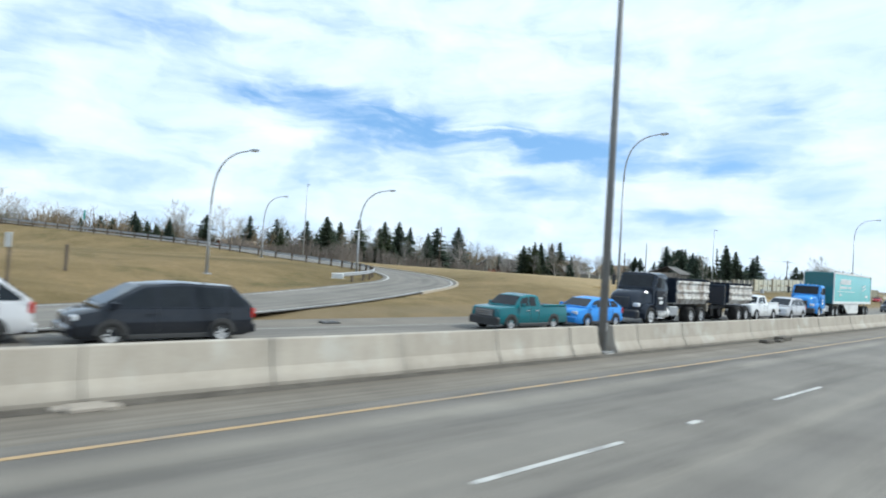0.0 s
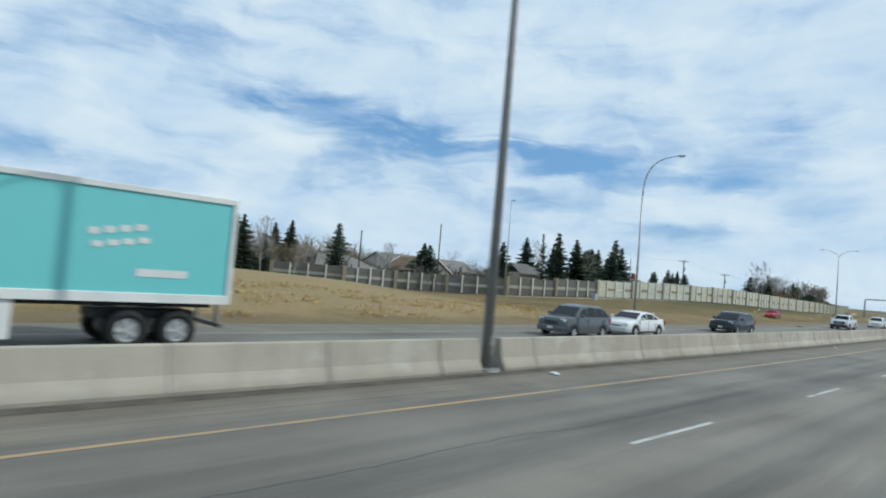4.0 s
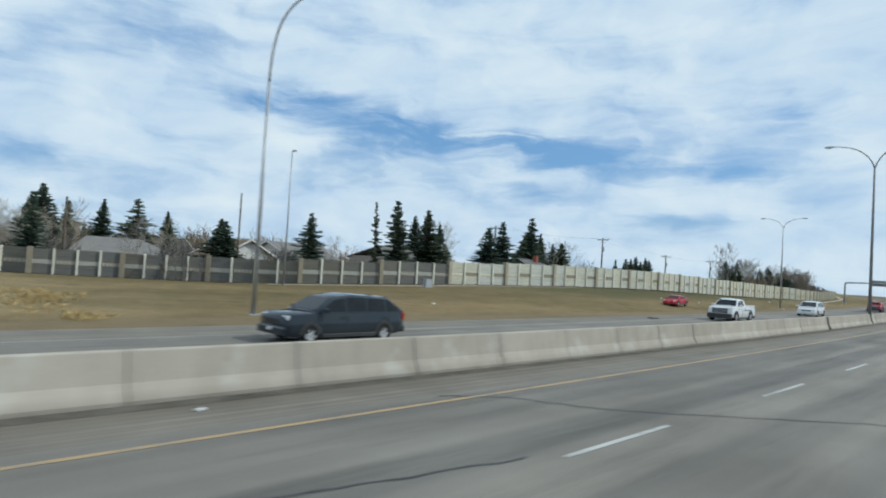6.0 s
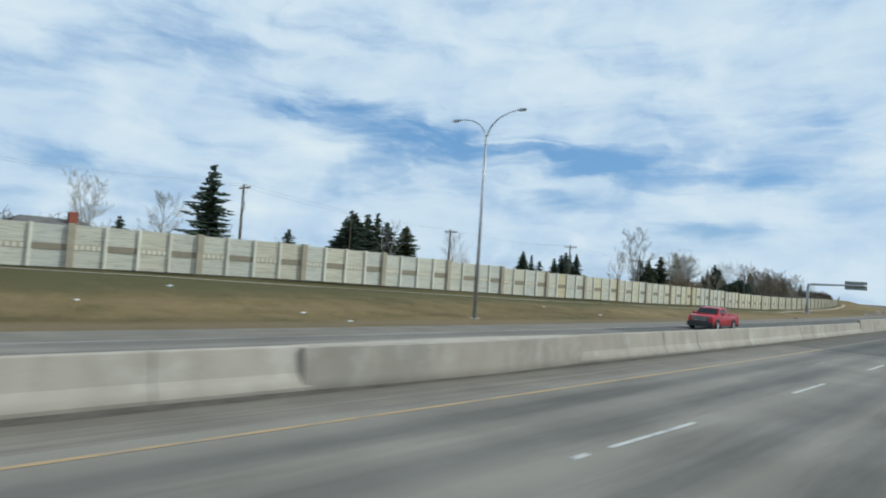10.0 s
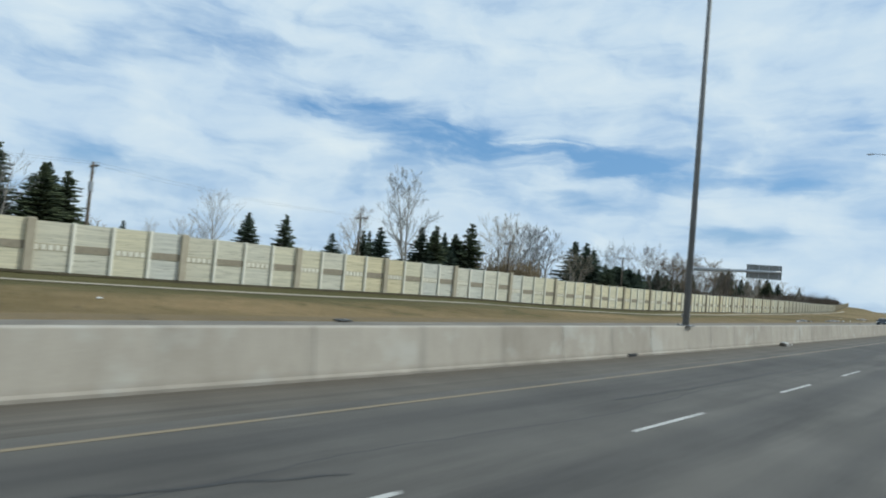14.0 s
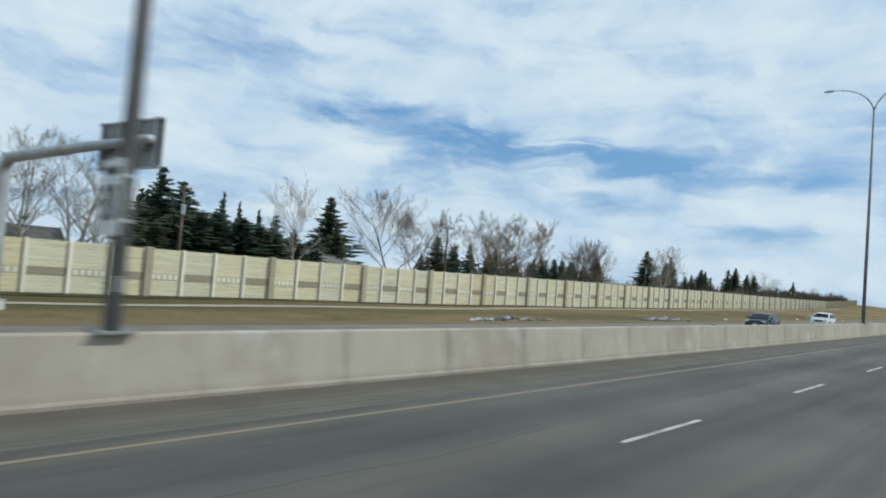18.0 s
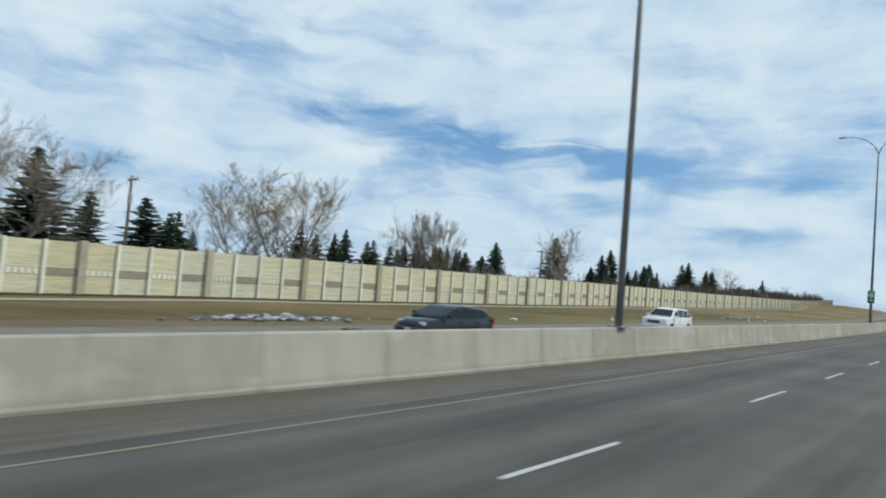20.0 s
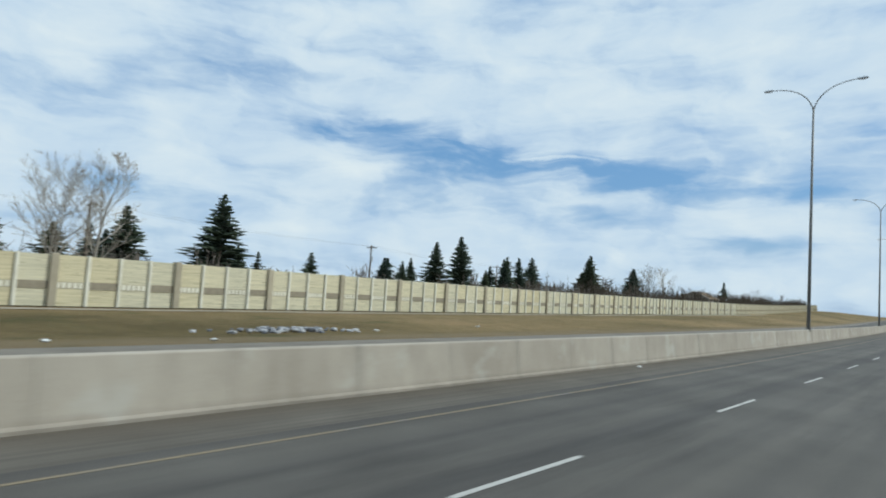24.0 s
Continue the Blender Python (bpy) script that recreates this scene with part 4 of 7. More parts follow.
def sheet(name, rows, mat):
    g = Geo()
    g.uv = []
    n = len(rows[0])
    run = 0.0
    for i, r in enumerate(rows):
        run += (r[0] - rows[max(i - 1, 0)][0]).length
        for j, p in enumerate(r):
            g.v.append(tuple(p))
            g.uv.append((run, j * 3.0))
    for i in range(len(rows) - 1):
        for j in range(n - 1):
            a = i * n + j
            g.f.append((a, a + 1, a + n + 1, a + n))
            g.m.append(0)
    return part(name, g, mat, smooth_faces=True)


ramp = sheet("ramp", sweep(RAMP_LINE, [-3.4, 0, 3.4], 0.006), M["asphalt"])
tagged(ramp, "curving grey asphalt loop ramp climbing to the overpass", "ramp", kind="structure")
for off, label in ((3.0, "worn white ramp line"), (-2.9, "worn white ramp line")):
    ob = sheet("edge_line", sweep(RAMP_LINE[8:], [off - 0.07, off + 0.07], 0.012), M["white_line"])
    ob.parent = ramp
    tagged(ob, label)
kerb = Geo()
kerb.loft([[r[0] + Vector((0, 0, -0.1)), r[0] + Vector((0, 0, 0.09)), r[1] + Vector((0, 0, 0.09)), r[1] + Vector((0, 0, -0.1))] for r in sweep(RAMP_LINE[24:60], [3.42, 3.60])])
tagged(part("kerb", kerb, M["path"]), "pale concrete kerb round the ramp", "kerb", kind="structure")

rail_line = [r[0] for r in sweep(RAMP_LINE[26:], [-4.3])]
guard = thing("guard_rail", "galvanised guard rail with wooden posts round the ramp", "guard rail", kind="structure")
g = Geo()
wave = [(0.0, 0.44), (0.045, 0.49), (0.045, 0.53), (0.0, 0.58), (0.045, 0.63), (0.045, 0.68), (0.0, 0.74), (-0.012, 0.74), (0.03, 0.66), (-0.012, 0.585), (0.03, 0.51), (-0.012, 0.44)]
rings = []
for r0, r1 in zip(sweep(rail_line, [0.0]), sweep(rail_line, [1.0])):
    n = (r1[0] - r0[0])
    rings.append([r0[0] + n * a + Vector((0, 0, z + 0.05)) for a, z in wave])
g.loft(rings)
part("rail", g, M["galvanised"], guard)
post_g = Geo()
post_g.box((0, 0, 0.2), (0.16, 0.18, 1.1), chamfer=0.02)
post_mesh = post_g.mesh("post", M["wood_pole"])
travel, last = 0.0, rail_line[0]
for p in rail_line:
    travel += (p - last).length
    last = p
    if travel > 1.9:
        travel = 0.0
        part("post", post_mesh, None, guard, at=Matrix.Translation(p + Vector((-0.06, -0.08, 0.05))))
end = Geo()
end.box((0, 0, 0.58), (0.9, 0.12, 0.42), chamfer=0.05)
part("end_terminal", end, M["sign_white"], guard, "white rail end", at=Matrix.Translation(rail_line[0]) @ Matrix.Rotation(radians(55), 4, "Z"))


# ---- sound wall ----
POST_AT = [(-6, 121.5), (-5, 130.0), (-4, 138.0), (-3, 146.0), (-2, 154.6), (-1, 164.6), (0, 175.2), (3, 206.0), (5, 224.5), (10, 271.5), (14, 311.2), (18, 352.0), (22, 391.5), (25, 418.6), (31, 472.8), (35, 509.0), (38, 536.0), (84, 955.0)]


def post_s(i):
    return float(np.interp(i, [a for a, _ in POST_AT], [b for _, b in POST_AT]))


wall_dark = thing("sound_wall", "older grey precast sound wall with pale posts", "sound wall", kind="structure")
wall_light = thing("sound_wall", "long cream board-textured precast sound wall behind the verge", "sound wall", kind="structure")


def wall_point(i):
    s = post_s(i)
    return road(s, wall_lat(s), wall_foot(s))


unit = Geo()
unit.box((0, 0, 0.5), (1, 0.14, 1.0))
PANEL = {k: unit.mesh("panel", M[k]) for k in ("panel", "panel_cream", "panel_dark")}
post_unit = Geo()
post_unit.box((0, 0, 0.5), (0.21, 0.50, 1.0), chamfer=0.02)
POST = {k: post_unit.mesh("post", M[k]) for k in ("post",)}
pil_unit = Geo()
pil_unit.box((0, 0, 0.5), (0.50, 0.66, 1.0), chamfer=0.025)
PILASTER = pil_unit.mesh("pilaster", M["pilaster"])
PILASTER_DARK = pil_unit.mesh("pilaster", M["band"])
band_unit = Geo()
band_unit.box((0, 0, 0.5), (1, 0.05, 1.0))
BAND = {k: band_unit.mesh("band", M[k]) for k in ("band", "band_pale")}
frieze = Geo()
frieze.box((0, 0.012, 0.5), (0.90, 0.02, 1.0))
for k in range(5):
    frieze.box((-0.36 + k * 0.18, 0, 0.5), (0.115, 0.045, 0.72), 1)
FRIEZE = {"light": frieze.mesh("frieze", [M["frieze_ground"], M["post"]]), "dark": frieze.mesh("frieze", [M["band"], M["band_pale"]])}
wrng = random.Random(11)
far_run = Geo()
for q in range(-24, 336):
    i = q / 4
    a, b = wall_point(i), wall_point(i + 0.25)
    dark = q < 0
    root = wall_dark if dark else wall_light
    sm = post_s(i)
    h = float(np.interp(sm, TALL_S, TALL_H))
    d = b - a
    ang = math.atan2(d.y, d.x)
    length = math.hypot(d.x, d.y)
    step = Matrix.Rotation(ang, 4, "Z")
    # the face towards the road is the local -y side when x runs along the road; sink the foot into the turf
    mid = (a + b) / 2
    bay = math.floor(i)
    top = wall_foot(post_s(bay + 0.5)) + h
    z = min(a.z, b.z) - 0.12
    h = top - z - 0.12
    side_y = -1
    if q >= 4 * 56:
        # the far end of the run, too small to tell its panels apart
        turn3 = step.to_3x3()
        far_run.box((mid.x, mid.y, z + (h + 0.12) / 2), (length, 0.14, h + 0.12), 0, turn3)
        far_run.box((mid.x, mid.y, z + 0.12 + h * 0.4), (length * 0.9, 0.22, h * 0.14), 1, turn3)
        far_run.box((a.x, a.y, a.z + h / 2), (0.5 if q % 4 == 0 else 0.2, 0.4, h + 0.2), 2, turn3)
        continue
    pm = Matrix.Translation((mid.x, mid.y, z)) @ step @ Matrix.Diagonal((length, 1, h + 0.12, 1))
    panel = part("panel", PANEL["panel_dark" if dark else "panel_cream" if sm > 335 or (sm > 250 and wrng.random() < 0.3) else "panel"], None, root, at=pm)
    zb, zh = 0.12 + h * (0.41 if sm < 330 else 0.34), h * (0.145 if not dark else 0.16)
    local_m = Matrix.Translation((mid.x, mid.y, z + zb)) @ step @ Matrix.Translation((0, side_y * 0.083, 0))
    if (q % 2 == 0) != dark:
        ob = part("frieze", FRIEZE["dark" if dark else "light"], None, root, at=local_m @ Matrix.Diagonal((length * 0.92, 1, zh, 1)))
    else:
        ob = part("band", BAND["band_pale" if dark else "band"], None, root, at=local_m @ Matrix.Diagonal((length * 0.95, 1, zh * 1.05, 1)))
    wide = q % 4 == 0
    low_bay = wall_foot(post_s(bay - 0.5)) if wide else -9
    hh = max(top, low_bay + h) - a.z + (0.10 if wide else 0.05)
    mesh = (PILASTER_DARK if dark else PILASTER) if wide else POST["post"]
    part("pilaster" if wide else "post", mesh, None, root, at=Matrix.Translation((a.x, a.y, a.z - 0.12)) @ step @ Matrix.Diagonal((1, 1, hh + 0.12, 1)))

tagged(part("distant_panels", far_run, [M["panel_cream"], M["band"], M["pilaster"]], wall_light, "far run of cream panels climbing the rise"), kind="stuff")

# bare soil along the wall's foot, coloured darker for the wall's shade
soil = strip("soil", 0, 0, [124 + 3.0 * i for i in range(200)], [0.0, 0.5, 1.0], lambda s, l: 0.0, M["soil"])
for v, (s, k) in zip(soil.data.vertices, [(124 + 3.0 * i, k) for i in range(200) for k in (0.0, 0.5, 1.0)]):
    lat = wall_lat(s) + 0.05 + k * (1.15 + 0.45 * noise.noise(Vector((s * 0.3, 0, 5))))
    v.co = road(s, lat, ground_z(s, lat) + 0.03)
tagged(soil, "strip of bare soil along the foot of the wall, darkened for the shade there", "soil", kind="structure")

# footpath in front of the wall
g = Geo()
g.uv = []
steps = [150 + 3.0 * i for i in range(200)]
for s in steps:
    wl = wall_lat(s) + 3.4
    for lat in (wl - 0.75, wl + 0.75):
        g.v.append(tuple(road(s, lat, ground_z(s, lat) + 0.04)))
        g.uv.append((s, lat))
for i in range(len(steps) - 1):
    g.f.append((2 * i, 2 * i + 1, 2 * i + 3, 2 * i + 2))
    g.m.append(0)
tagged(part("footpath", g, M["path"]), "narrow pale concrete footpath below the wall", "footpath", kind="structure")


# ---- trees ----
def spruce(seed, height, spread, sparse=0.0, droop=0.20, mat="needles", taper=0.85):
    """Trunk and a crown of whorled, drooping boughs made of many small sprays."""
    r = random.Random(seed)
    trunk = Geo()
    bend = r.uniform(-0.02, 0.02)
    trunk.tube([(bend * height * t * t, 0, height * t) for t in (0, 0.3, 0.7, 0.985)], [0.022 * height, 0.017 * height, 0.008 * height, 0.002 * height], 7)
    crown = Geo()
    z = height * 0.07
    while z < height * 0.985:
        t = z / height
        reach = spread * height * ((1 - t) ** taper) * r.uniform(0.78, 1.14) + 0.10
        n = max(5, int(15 - 7 * t - 5 * sparse))
        start = r.uniform(0, 6.28)
        for i in range(n):
            a = start + i * 6.283 / n + r.uniform(-0.25, 0.25)
            if r.random() < sparse * 0.5 + 0.05:
                continue
            l = reach * r.uniform(0.50, 1.12) * (1 + 0.16 * math.sin(a * 2 + seed + 5 * t))
            zj = z + r.uniform(-0.022, 0.022) * height
            dr = droop * r.uniform(0.55, 1.35)
            c, s = math.cos(a), math.sin(a)
            x0 = bend * height * t * t
            seg = 4 if l > 0.9 else 3
            for j in range(seg):
                u = (j + 0.75) / seg
                px, pz = l * u, zj - dr * l * u + 0.75 * dr * l * u ** 3 + r.uniform(-0.07, 0.07)
                w = (0.21 - 0.13 * u) * l * r.uniform(0.7, 1.25) + 0.06
                fwd = l * 0.36 * r.uniform(0.8, 1.2)
                cx, cy = x0 + c * px, s * px
                lift = r.uniform(-0.05, 0.08)
                tip = (cx + c * fwd, cy + s * fwd, pz - droop * fwd * 0.3 + lift)
                back = (cx - c * fwd * 0.6, cy - s * fwd * 0.6, pz + 0.06)
                left = (cx - s * w, cy + c * w, pz - 0.10 - 0.12 * w)
                right = (cx + s * w, cy - c * w, pz - 0.10 - 0.12 * w)
                under = (cx, cy, pz - 0.16 - 0.28 * w)
                crown.v += [tip, back, left, right, under]
                k = len(crown.v) - 5
                crown.f += [(k, k + 2, k + 1), (k, k + 1, k + 3), (k, k + 4, k + 2), (k, k + 3, k + 4)]
                crown.m += [0, 0, 0, 0]
        z += height * (0.019 + 0.011 * (1 - t)) * (1 + 0.7 * sparse)
    return trunk.mesh("trunk", M["bark"]), crown.mesh("crown", M[mat])


def bare_tree(seed, height, spread, stems=1, bark="pale_bark", broad=0.0, kids=(6, 5, 5)):
    """Leafless tree: rising stems with limbs all the way up, each ending in a haze of fine twigs."""
    r = random.Random(seed)
    wood, twig = Geo(), Geo()

    def needle(p, q, rad):
        """A fine twig: a three-sided spike."""
        d = (q - p).normalized()
        o = d.orthogonal().normalized() * rad
        u = d.cross(o)
        k = len(twig.v)
        twig.v += [tuple(p + o), tuple(p - o * 0.5 + u * 0.87), tuple(p - o * 0.5 - u * 0.87), tuple(q)]
        twig.f += [(k, k + 1, k + 3), (k + 1, k + 2, k + 3), (k + 2, k, k + 3)]
        twig.m += [0, 0, 0]

    def aside(ax, out, up):
        a = r.uniform(0, 6.283)
        o = ax.orthogonal().normalized()
        return (ax + (o * math.cos(a) + ax.cross(o) * math.sin(a)) * out + Vector((0, 0, up))).normalized()

    def bough(p, d, length, rad, level):
        nseg = 4 if level == 1 else 3 if level == 2 else 2
        pts, radii, q, dd = [p], [rad], p, d
        for i in range(nseg):
            dd = (dd + Vector((r.uniform(-1, 1), r.uniform(-1, 1), r.uniform(-0.3, 0.8))) * 0.16).normalized()
            q = q + dd * length / nseg
            pts.append(q)
            radii.append(max(0.007, rad * (1 - 0.8 * (i + 1) / nseg)))
        (wood if level == 1 else twig).tube(pts, radii, 5 if level == 1 else 3, caps=False)
        n = kids[level - 1]
        for i in range(n):
            k = 0.18 + 0.80 * (i + r.random()) / n
            idx = min(int(k * nseg), nseg - 1)
            base = pts[idx].lerp(pts[idx + 1], k * nseg - idx)
            nd = aside((pts[idx + 1] - pts[idx]).normalized(), r.uniform(0.45, 0.95), 0.15)
            size = length * r.uniform(0.34, 0.56) * (1.2 - 0.4 * k)
            if level < 3:
                bough(base, nd, size, max(0.009, radii[idx] * 0.55), level + 1)
            else:
                needle(base, base + nd * max(size, 0.22), 0.0075)

    for k in range(stems):
        a = 6.283 * k / stems + r.uniform(-0.5, 0.5)
        lean = (0.14 + 0.34 * broad) * (stems > 1) * r.uniform(0.6, 1.2)
        tall = height * r.uniform(0.82, 1.0)
        n = 9
        q, dd = Vector((0.12 * math.cos(a) * (stems > 1), 0.12 * math.sin(a) * (stems > 1), -0.1)), Vector((math.cos(a) * lean, math.sin(a) * lean, 1)).normalized()
        pts, radii = [q], [height * 0.0155]
        for i in range(n):
            dd = (dd + Vector((r.uniform(-1, 1), r.uniform(-1, 1), 0.25)) * 0.08).normalized()
            q = q + dd * tall / n
            pts.append(q)
            radii.append(max(0.008, height * 0.0155 * (1 - 0.96 * (i + 1) / n)))
        wood.tube(pts, radii, 7, caps=False)
        limbs = 17 if stems == 1 else 12 if stems == 2 else 9
        for i in range(limbs):
            t = 0.22 + 0.76 * (i + r.random() * 0.8) / limbs
            idx = min(int(t * n), n - 1)
            base = pts[idx].lerp(pts[idx + 1], t * n - idx)
            b = i * 2.4 + r.uniform(-0.5, 0.5)
            up = r.uniform(0.7, 1.2) * (1 - 0.35 * broad) + 0.4 * t
            bell = math.sin(math.pi * min(1, 0.22 + 0.72 * t)) ** 0.8
            bough(base, Vector((math.cos(b), math.sin(b), up)).normalized(), height * spread * (0.38 + 0.12 * broad) * bell * r.uniform(0.7, 1.15) + 0.4, max(0.010, radii[idx] * 0.5), 1)
    k = height / max(v[2] for v in wood.v + twig.v)
    for g in (wood, twig):
        g.v = [(x * k, y * k, z * k) for x, y, z in g.v]
    return wood.mesh("trunk", M[bark]), twig.mesh("crown", M["twigs" if bark == "pale_bark" else "brush"])


SPRUCE = [spruce(10 + i, 10.0, sp, sparse) for i, (sp, sparse) in enumerate(((0.28, 0.12), (0.32, 0.22), (0.24, 0.15), (0.30, 0.35), (0.36, 0.18)))]
THIN_SPRUCE = spruce(31, 10.0, 0.11, 0.7)
ROUND_PINE = [spruce(44 + i, 10.0, sp, 0.0, 0.10, taper=0.42) for i, sp in enumerate((0.40, 0.46))]
BROAD_PINE = [spruce(40 + i, 10.0, sp, 0.0, 0.15) for i, sp in enumerate((0.42, 0.36))]
POPLAR = [bare_tree(50 + i, 10.0, sp, stems, bark, br) for i, (sp, stems, bark, br) in enumerate(((0.9, 1, "pale_bark", 0.0), (1.0, 2, "pale_bark", 0.2), (0.75, 1, "pale_bark", 0.0), (1.2, 3, "bark", 0.7), (0.85, 2, "pale_bark", 0.0), (1.05, 1, "pale_bark", 0.2)))]
FAR_BARE = [bare_tree(90 + i, 10.0, sp, stems, "pale_bark", 0.1, (5, 4, 3)) for i, (sp, stems) in enumerate(((0.9, 1), (0.8, 2), (1.1, 1)))]
ELM = [bare_tree(71 + i, 10.0, sp, stems, "bark", 1.1, (8, 7, 7)) for i, (sp, stems) in enumerate(((1.05, 2), (0.95, 3)))]


def plant(name, meshes, s, lat, height, label, group, lean=0.0, wide=1.0, rng_=random.Random(77)):
    trunk, crown = meshes
    z = ground_z(s, lat) if lat > -260 else 0.0
    root = thing(name, label, "tree", group, on_road(s, lat, z - 0.15, rng_.uniform(0, 360)) @ Matrix.Rotation(radians(rng_.uniform(-2.5, 2.5) + lean), 4, "X") @ Matrix.Diagonal((height / 10 * wide, height / 10 * wide, height / 10, 1)))
    part("trunk", trunk, None, root)
    part("crown", crown, None, root)
    return root


FIRS = [(30.7, -191.7, 9.9), (54.9, -191.7, 11.5), (54.9, -180.4, 10.5), (61, -178.2, 11.4), (67.8, -189.5, 11), (70.2, -178.9, 11.9), (82.1, -135, 8.9), (85.6, -121, 11.7), (87.6, -192, 15.5), (93.3, -131.3, 12.3), (98.2, -180.9, 16), (99.1, -125.4, 12.3), (102.8, -121, 8.5), (109.2, -125.5, 8.6), (112.5, -188.2, 16.4), (115.7, -134.3, 13.3), (115.7, -128.2, 13.2), (115.8, -185.6, 12.4), (122.3, -183.1, 16.8), (122.8, -86.2, 8.9), (123.4, -121, 12.3), (128.3, -185.7, 12.5), (128.4, -89.8, 6.5), (133.6, -90.7, 9.3), (138.4, -97.4, 7.3), (144.2, -130.8, 14), (144.7, -191.5, 18.6), (149.7, -98.3, 10.6), (165.4, -191.4, 18), (170.6, -179.1, 18.6)]
FIRS += [(196.1, -190, 17.6), (645.9, -83, 15.4), (679.4, -81.6, 13.7), (814.1, -81.7, 15.7), (153.6, -76.4, 7.3), (159, -64.8, 8.6), (170.2, -60.6, 11.3), (175.8, -60.2, 10.6), (202.7, -89.3, 13), (188.7, -60, 9.4), (191.8, -59.8, 10.6), (230.1, -79.6, 15.2), (286.8, -115.8, 15.2), (298.1, -116.7, 15.1), (300.8, -112.7, 13.7), (333.5, -98.2, 10.6), (348.1, -65.7, 11), (378.1, -61, 10.9), (380.6, -60.5, 9.8), (415.8, -84.8, 14.1), (339, -65.4, 9.6), (336.9, -66, 9.3), (397, -114.9, 13.7), (439.2, -140, 14.2), (467.1, -88.6, 9.6), (472.7, -86.8, 8.2), (510.4, -85.3, 11.1), (517.5, -73.7, 13.2), (597.2, -94.8, 16.1), (584.8, -92.8, 13.5)]
FIRS += [(657, -87.8, 15.2), (456.4, -87.7, 9.6), (515.6, -101, 9.6), (249.9, -90, 8.5), (219.3, -100, 8.2), (225.6, -100, 8.1), (281.3, -113, 13.9), (289.1, -113, 15.8), (321.1, -90, 9.3), (346.4, -100, 8.6), (359.5, -100, 11.2), (309.1, -110, 6.5), (354.3, -100, 9.8), (343.9, -66, 6.1), (345.4, -67, 6.9), (453.8, -80, 7.5), (470.2, -80, 6.9), (601.9, -85, 11), (420.6, -64, 8.1), (422.5, -63, 6.7), (423.5, -63, 7), (433.3, -80, 5.8), (464.7, -89, 8.5), (473, -89, 7.9), (509.2, -95, 9)]
FIRS += [(603.9, -85, 11.7), (615.6, -85, 10), (560.1, -85, 8.1), (480.2, -88, 7.1), (482.2, -88, 8.1), (485.9, -88, 9.2), (487.7, -88, 8.2), (491.6, -88, 8.8), (495.5, -88, 8.9), (541.4, -85, 7.5), (559.3, -85, 8.1), (593.6, -85, 7.7), (609.3, -85, 11.9), (521.5, -75, 6.9), (526.4, -78, 6.4), (570.1, -90, 8.1), (575.1, -92, 9.1), (606.4, -92, 9.4), (613.8, -92, 10.2), (627.8, -92, 13.2), (697.6, -88, 14.6), (199.9, -80, 11), (280.2, -110, 15.7), (290.4, -112, 16.3), (373.5, -120, 11.5), (397.5, -120, 14.1)]
BARE = [(31.5, -180.3, 11.1), (36.7, -178.2, 12.3), (44.2, -178.8, 11.7), (61.6, -189.9, 12.1), (77.2, -188.4, 17.5), (84.2, -134.8, 7.9), (87.6, -178.1, 16.6), (92.5, -121.7, 9.5), (101.8, -126.7, 11.6), (102.7, -179, 11.4), (108.3, -128, 9.1), (119.9, -125.6, 10.2), (124.8, -86.5, 9.2), (128.6, -122.3, 9.8), (134.3, -121.9, 10.9), (135.5, -188.1, 12), (144.6, -179.1, 13.8), (153.9, -98.5, 6.2), (164.2, -180.7, 16.3), (653.4, -69, 12.9), (716.6, -82.2, 17.3), (856.5, -74.9, 14.3), (225.9, -85, 11.5), (290.8, -108, 15.1), (333.2, -65, 17.2), (323.2, -66.4, 10.8), (320.2, -110, 9.3), (313.6, -110, 7.5), (325.2, -110, 7.9)]
BARE += [(353, -63, 13.6), (362.6, -66, 13), (368.1, -68, 13.7), (372.7, -67, 13.4), (372.4, -60, 9.2), (395.7, -64, 13.5), (425.7, -66, 7.6), (494.4, -60.5, 12.6), (498.2, -61.5, 13.5), (722.4, -90, 18.5), (219.5, -95, 13.7), (331, -120, 16.3)]
BROAD = [(396.5, -66, 6.6), (399.9, -66, 6), (285.2, -113, 15.5), (295.8, -107, 13.4), (347.5, -68, 9.1), (407.5, -72, 8), (508.9, -88, 7.8), (502.4, -88, 8), (477.8, -75, 7.6), (645.7, -85, 9.9), (153.7, -78, 7.5)]
ROUND = [(375.6, -55, 5.0), (377.6, -56, 6.0), (379.2, -55, 6.5), (381.6, -56, 6.7), (383.8, -55, 6.3), (385.8, -55, 5.9), (387.0, -54.5, 5.2)]
THIN = [(167.9, -62.5, 10.9), (386.8, -66, 9.9), (389.3, -66, 9.1), (392.0, -66, 8.5)]
trng = random.Random(5)
# the wood beyond the ramp and the field, and gardens at its edge
for q in range(13):
    FIRS.append((trng.uniform(-70, 140), trng.uniform(-196, -176), trng.uniform(9, 14.5)))
for q in range(10):
    FIRS.append((trng.uniform(96, 165), trng.uniform(-150, -112), trng.uniform(6.5, 10.5)))
for q in range(40):
    BARE.append((trng.uniform(-70, 140), trng.uniform(-215, -174), trng.uniform(9, 16)))
for q in range(16):
    BARE.append((trng.uniform(116, 142), trng.uniform(-112, -66), trng.uniform(5.5, 8.5)))
for q in range(5):
    FIRS.append((trng.uniform(116, 131), trng.uniform(-110, -70), trng.uniform(6.0, 9.0)))
for q in range(14):
    BARE.append((trng.uniform(100, 200), trng.uniform(-150, -104), trng.uniform(7, 10)))
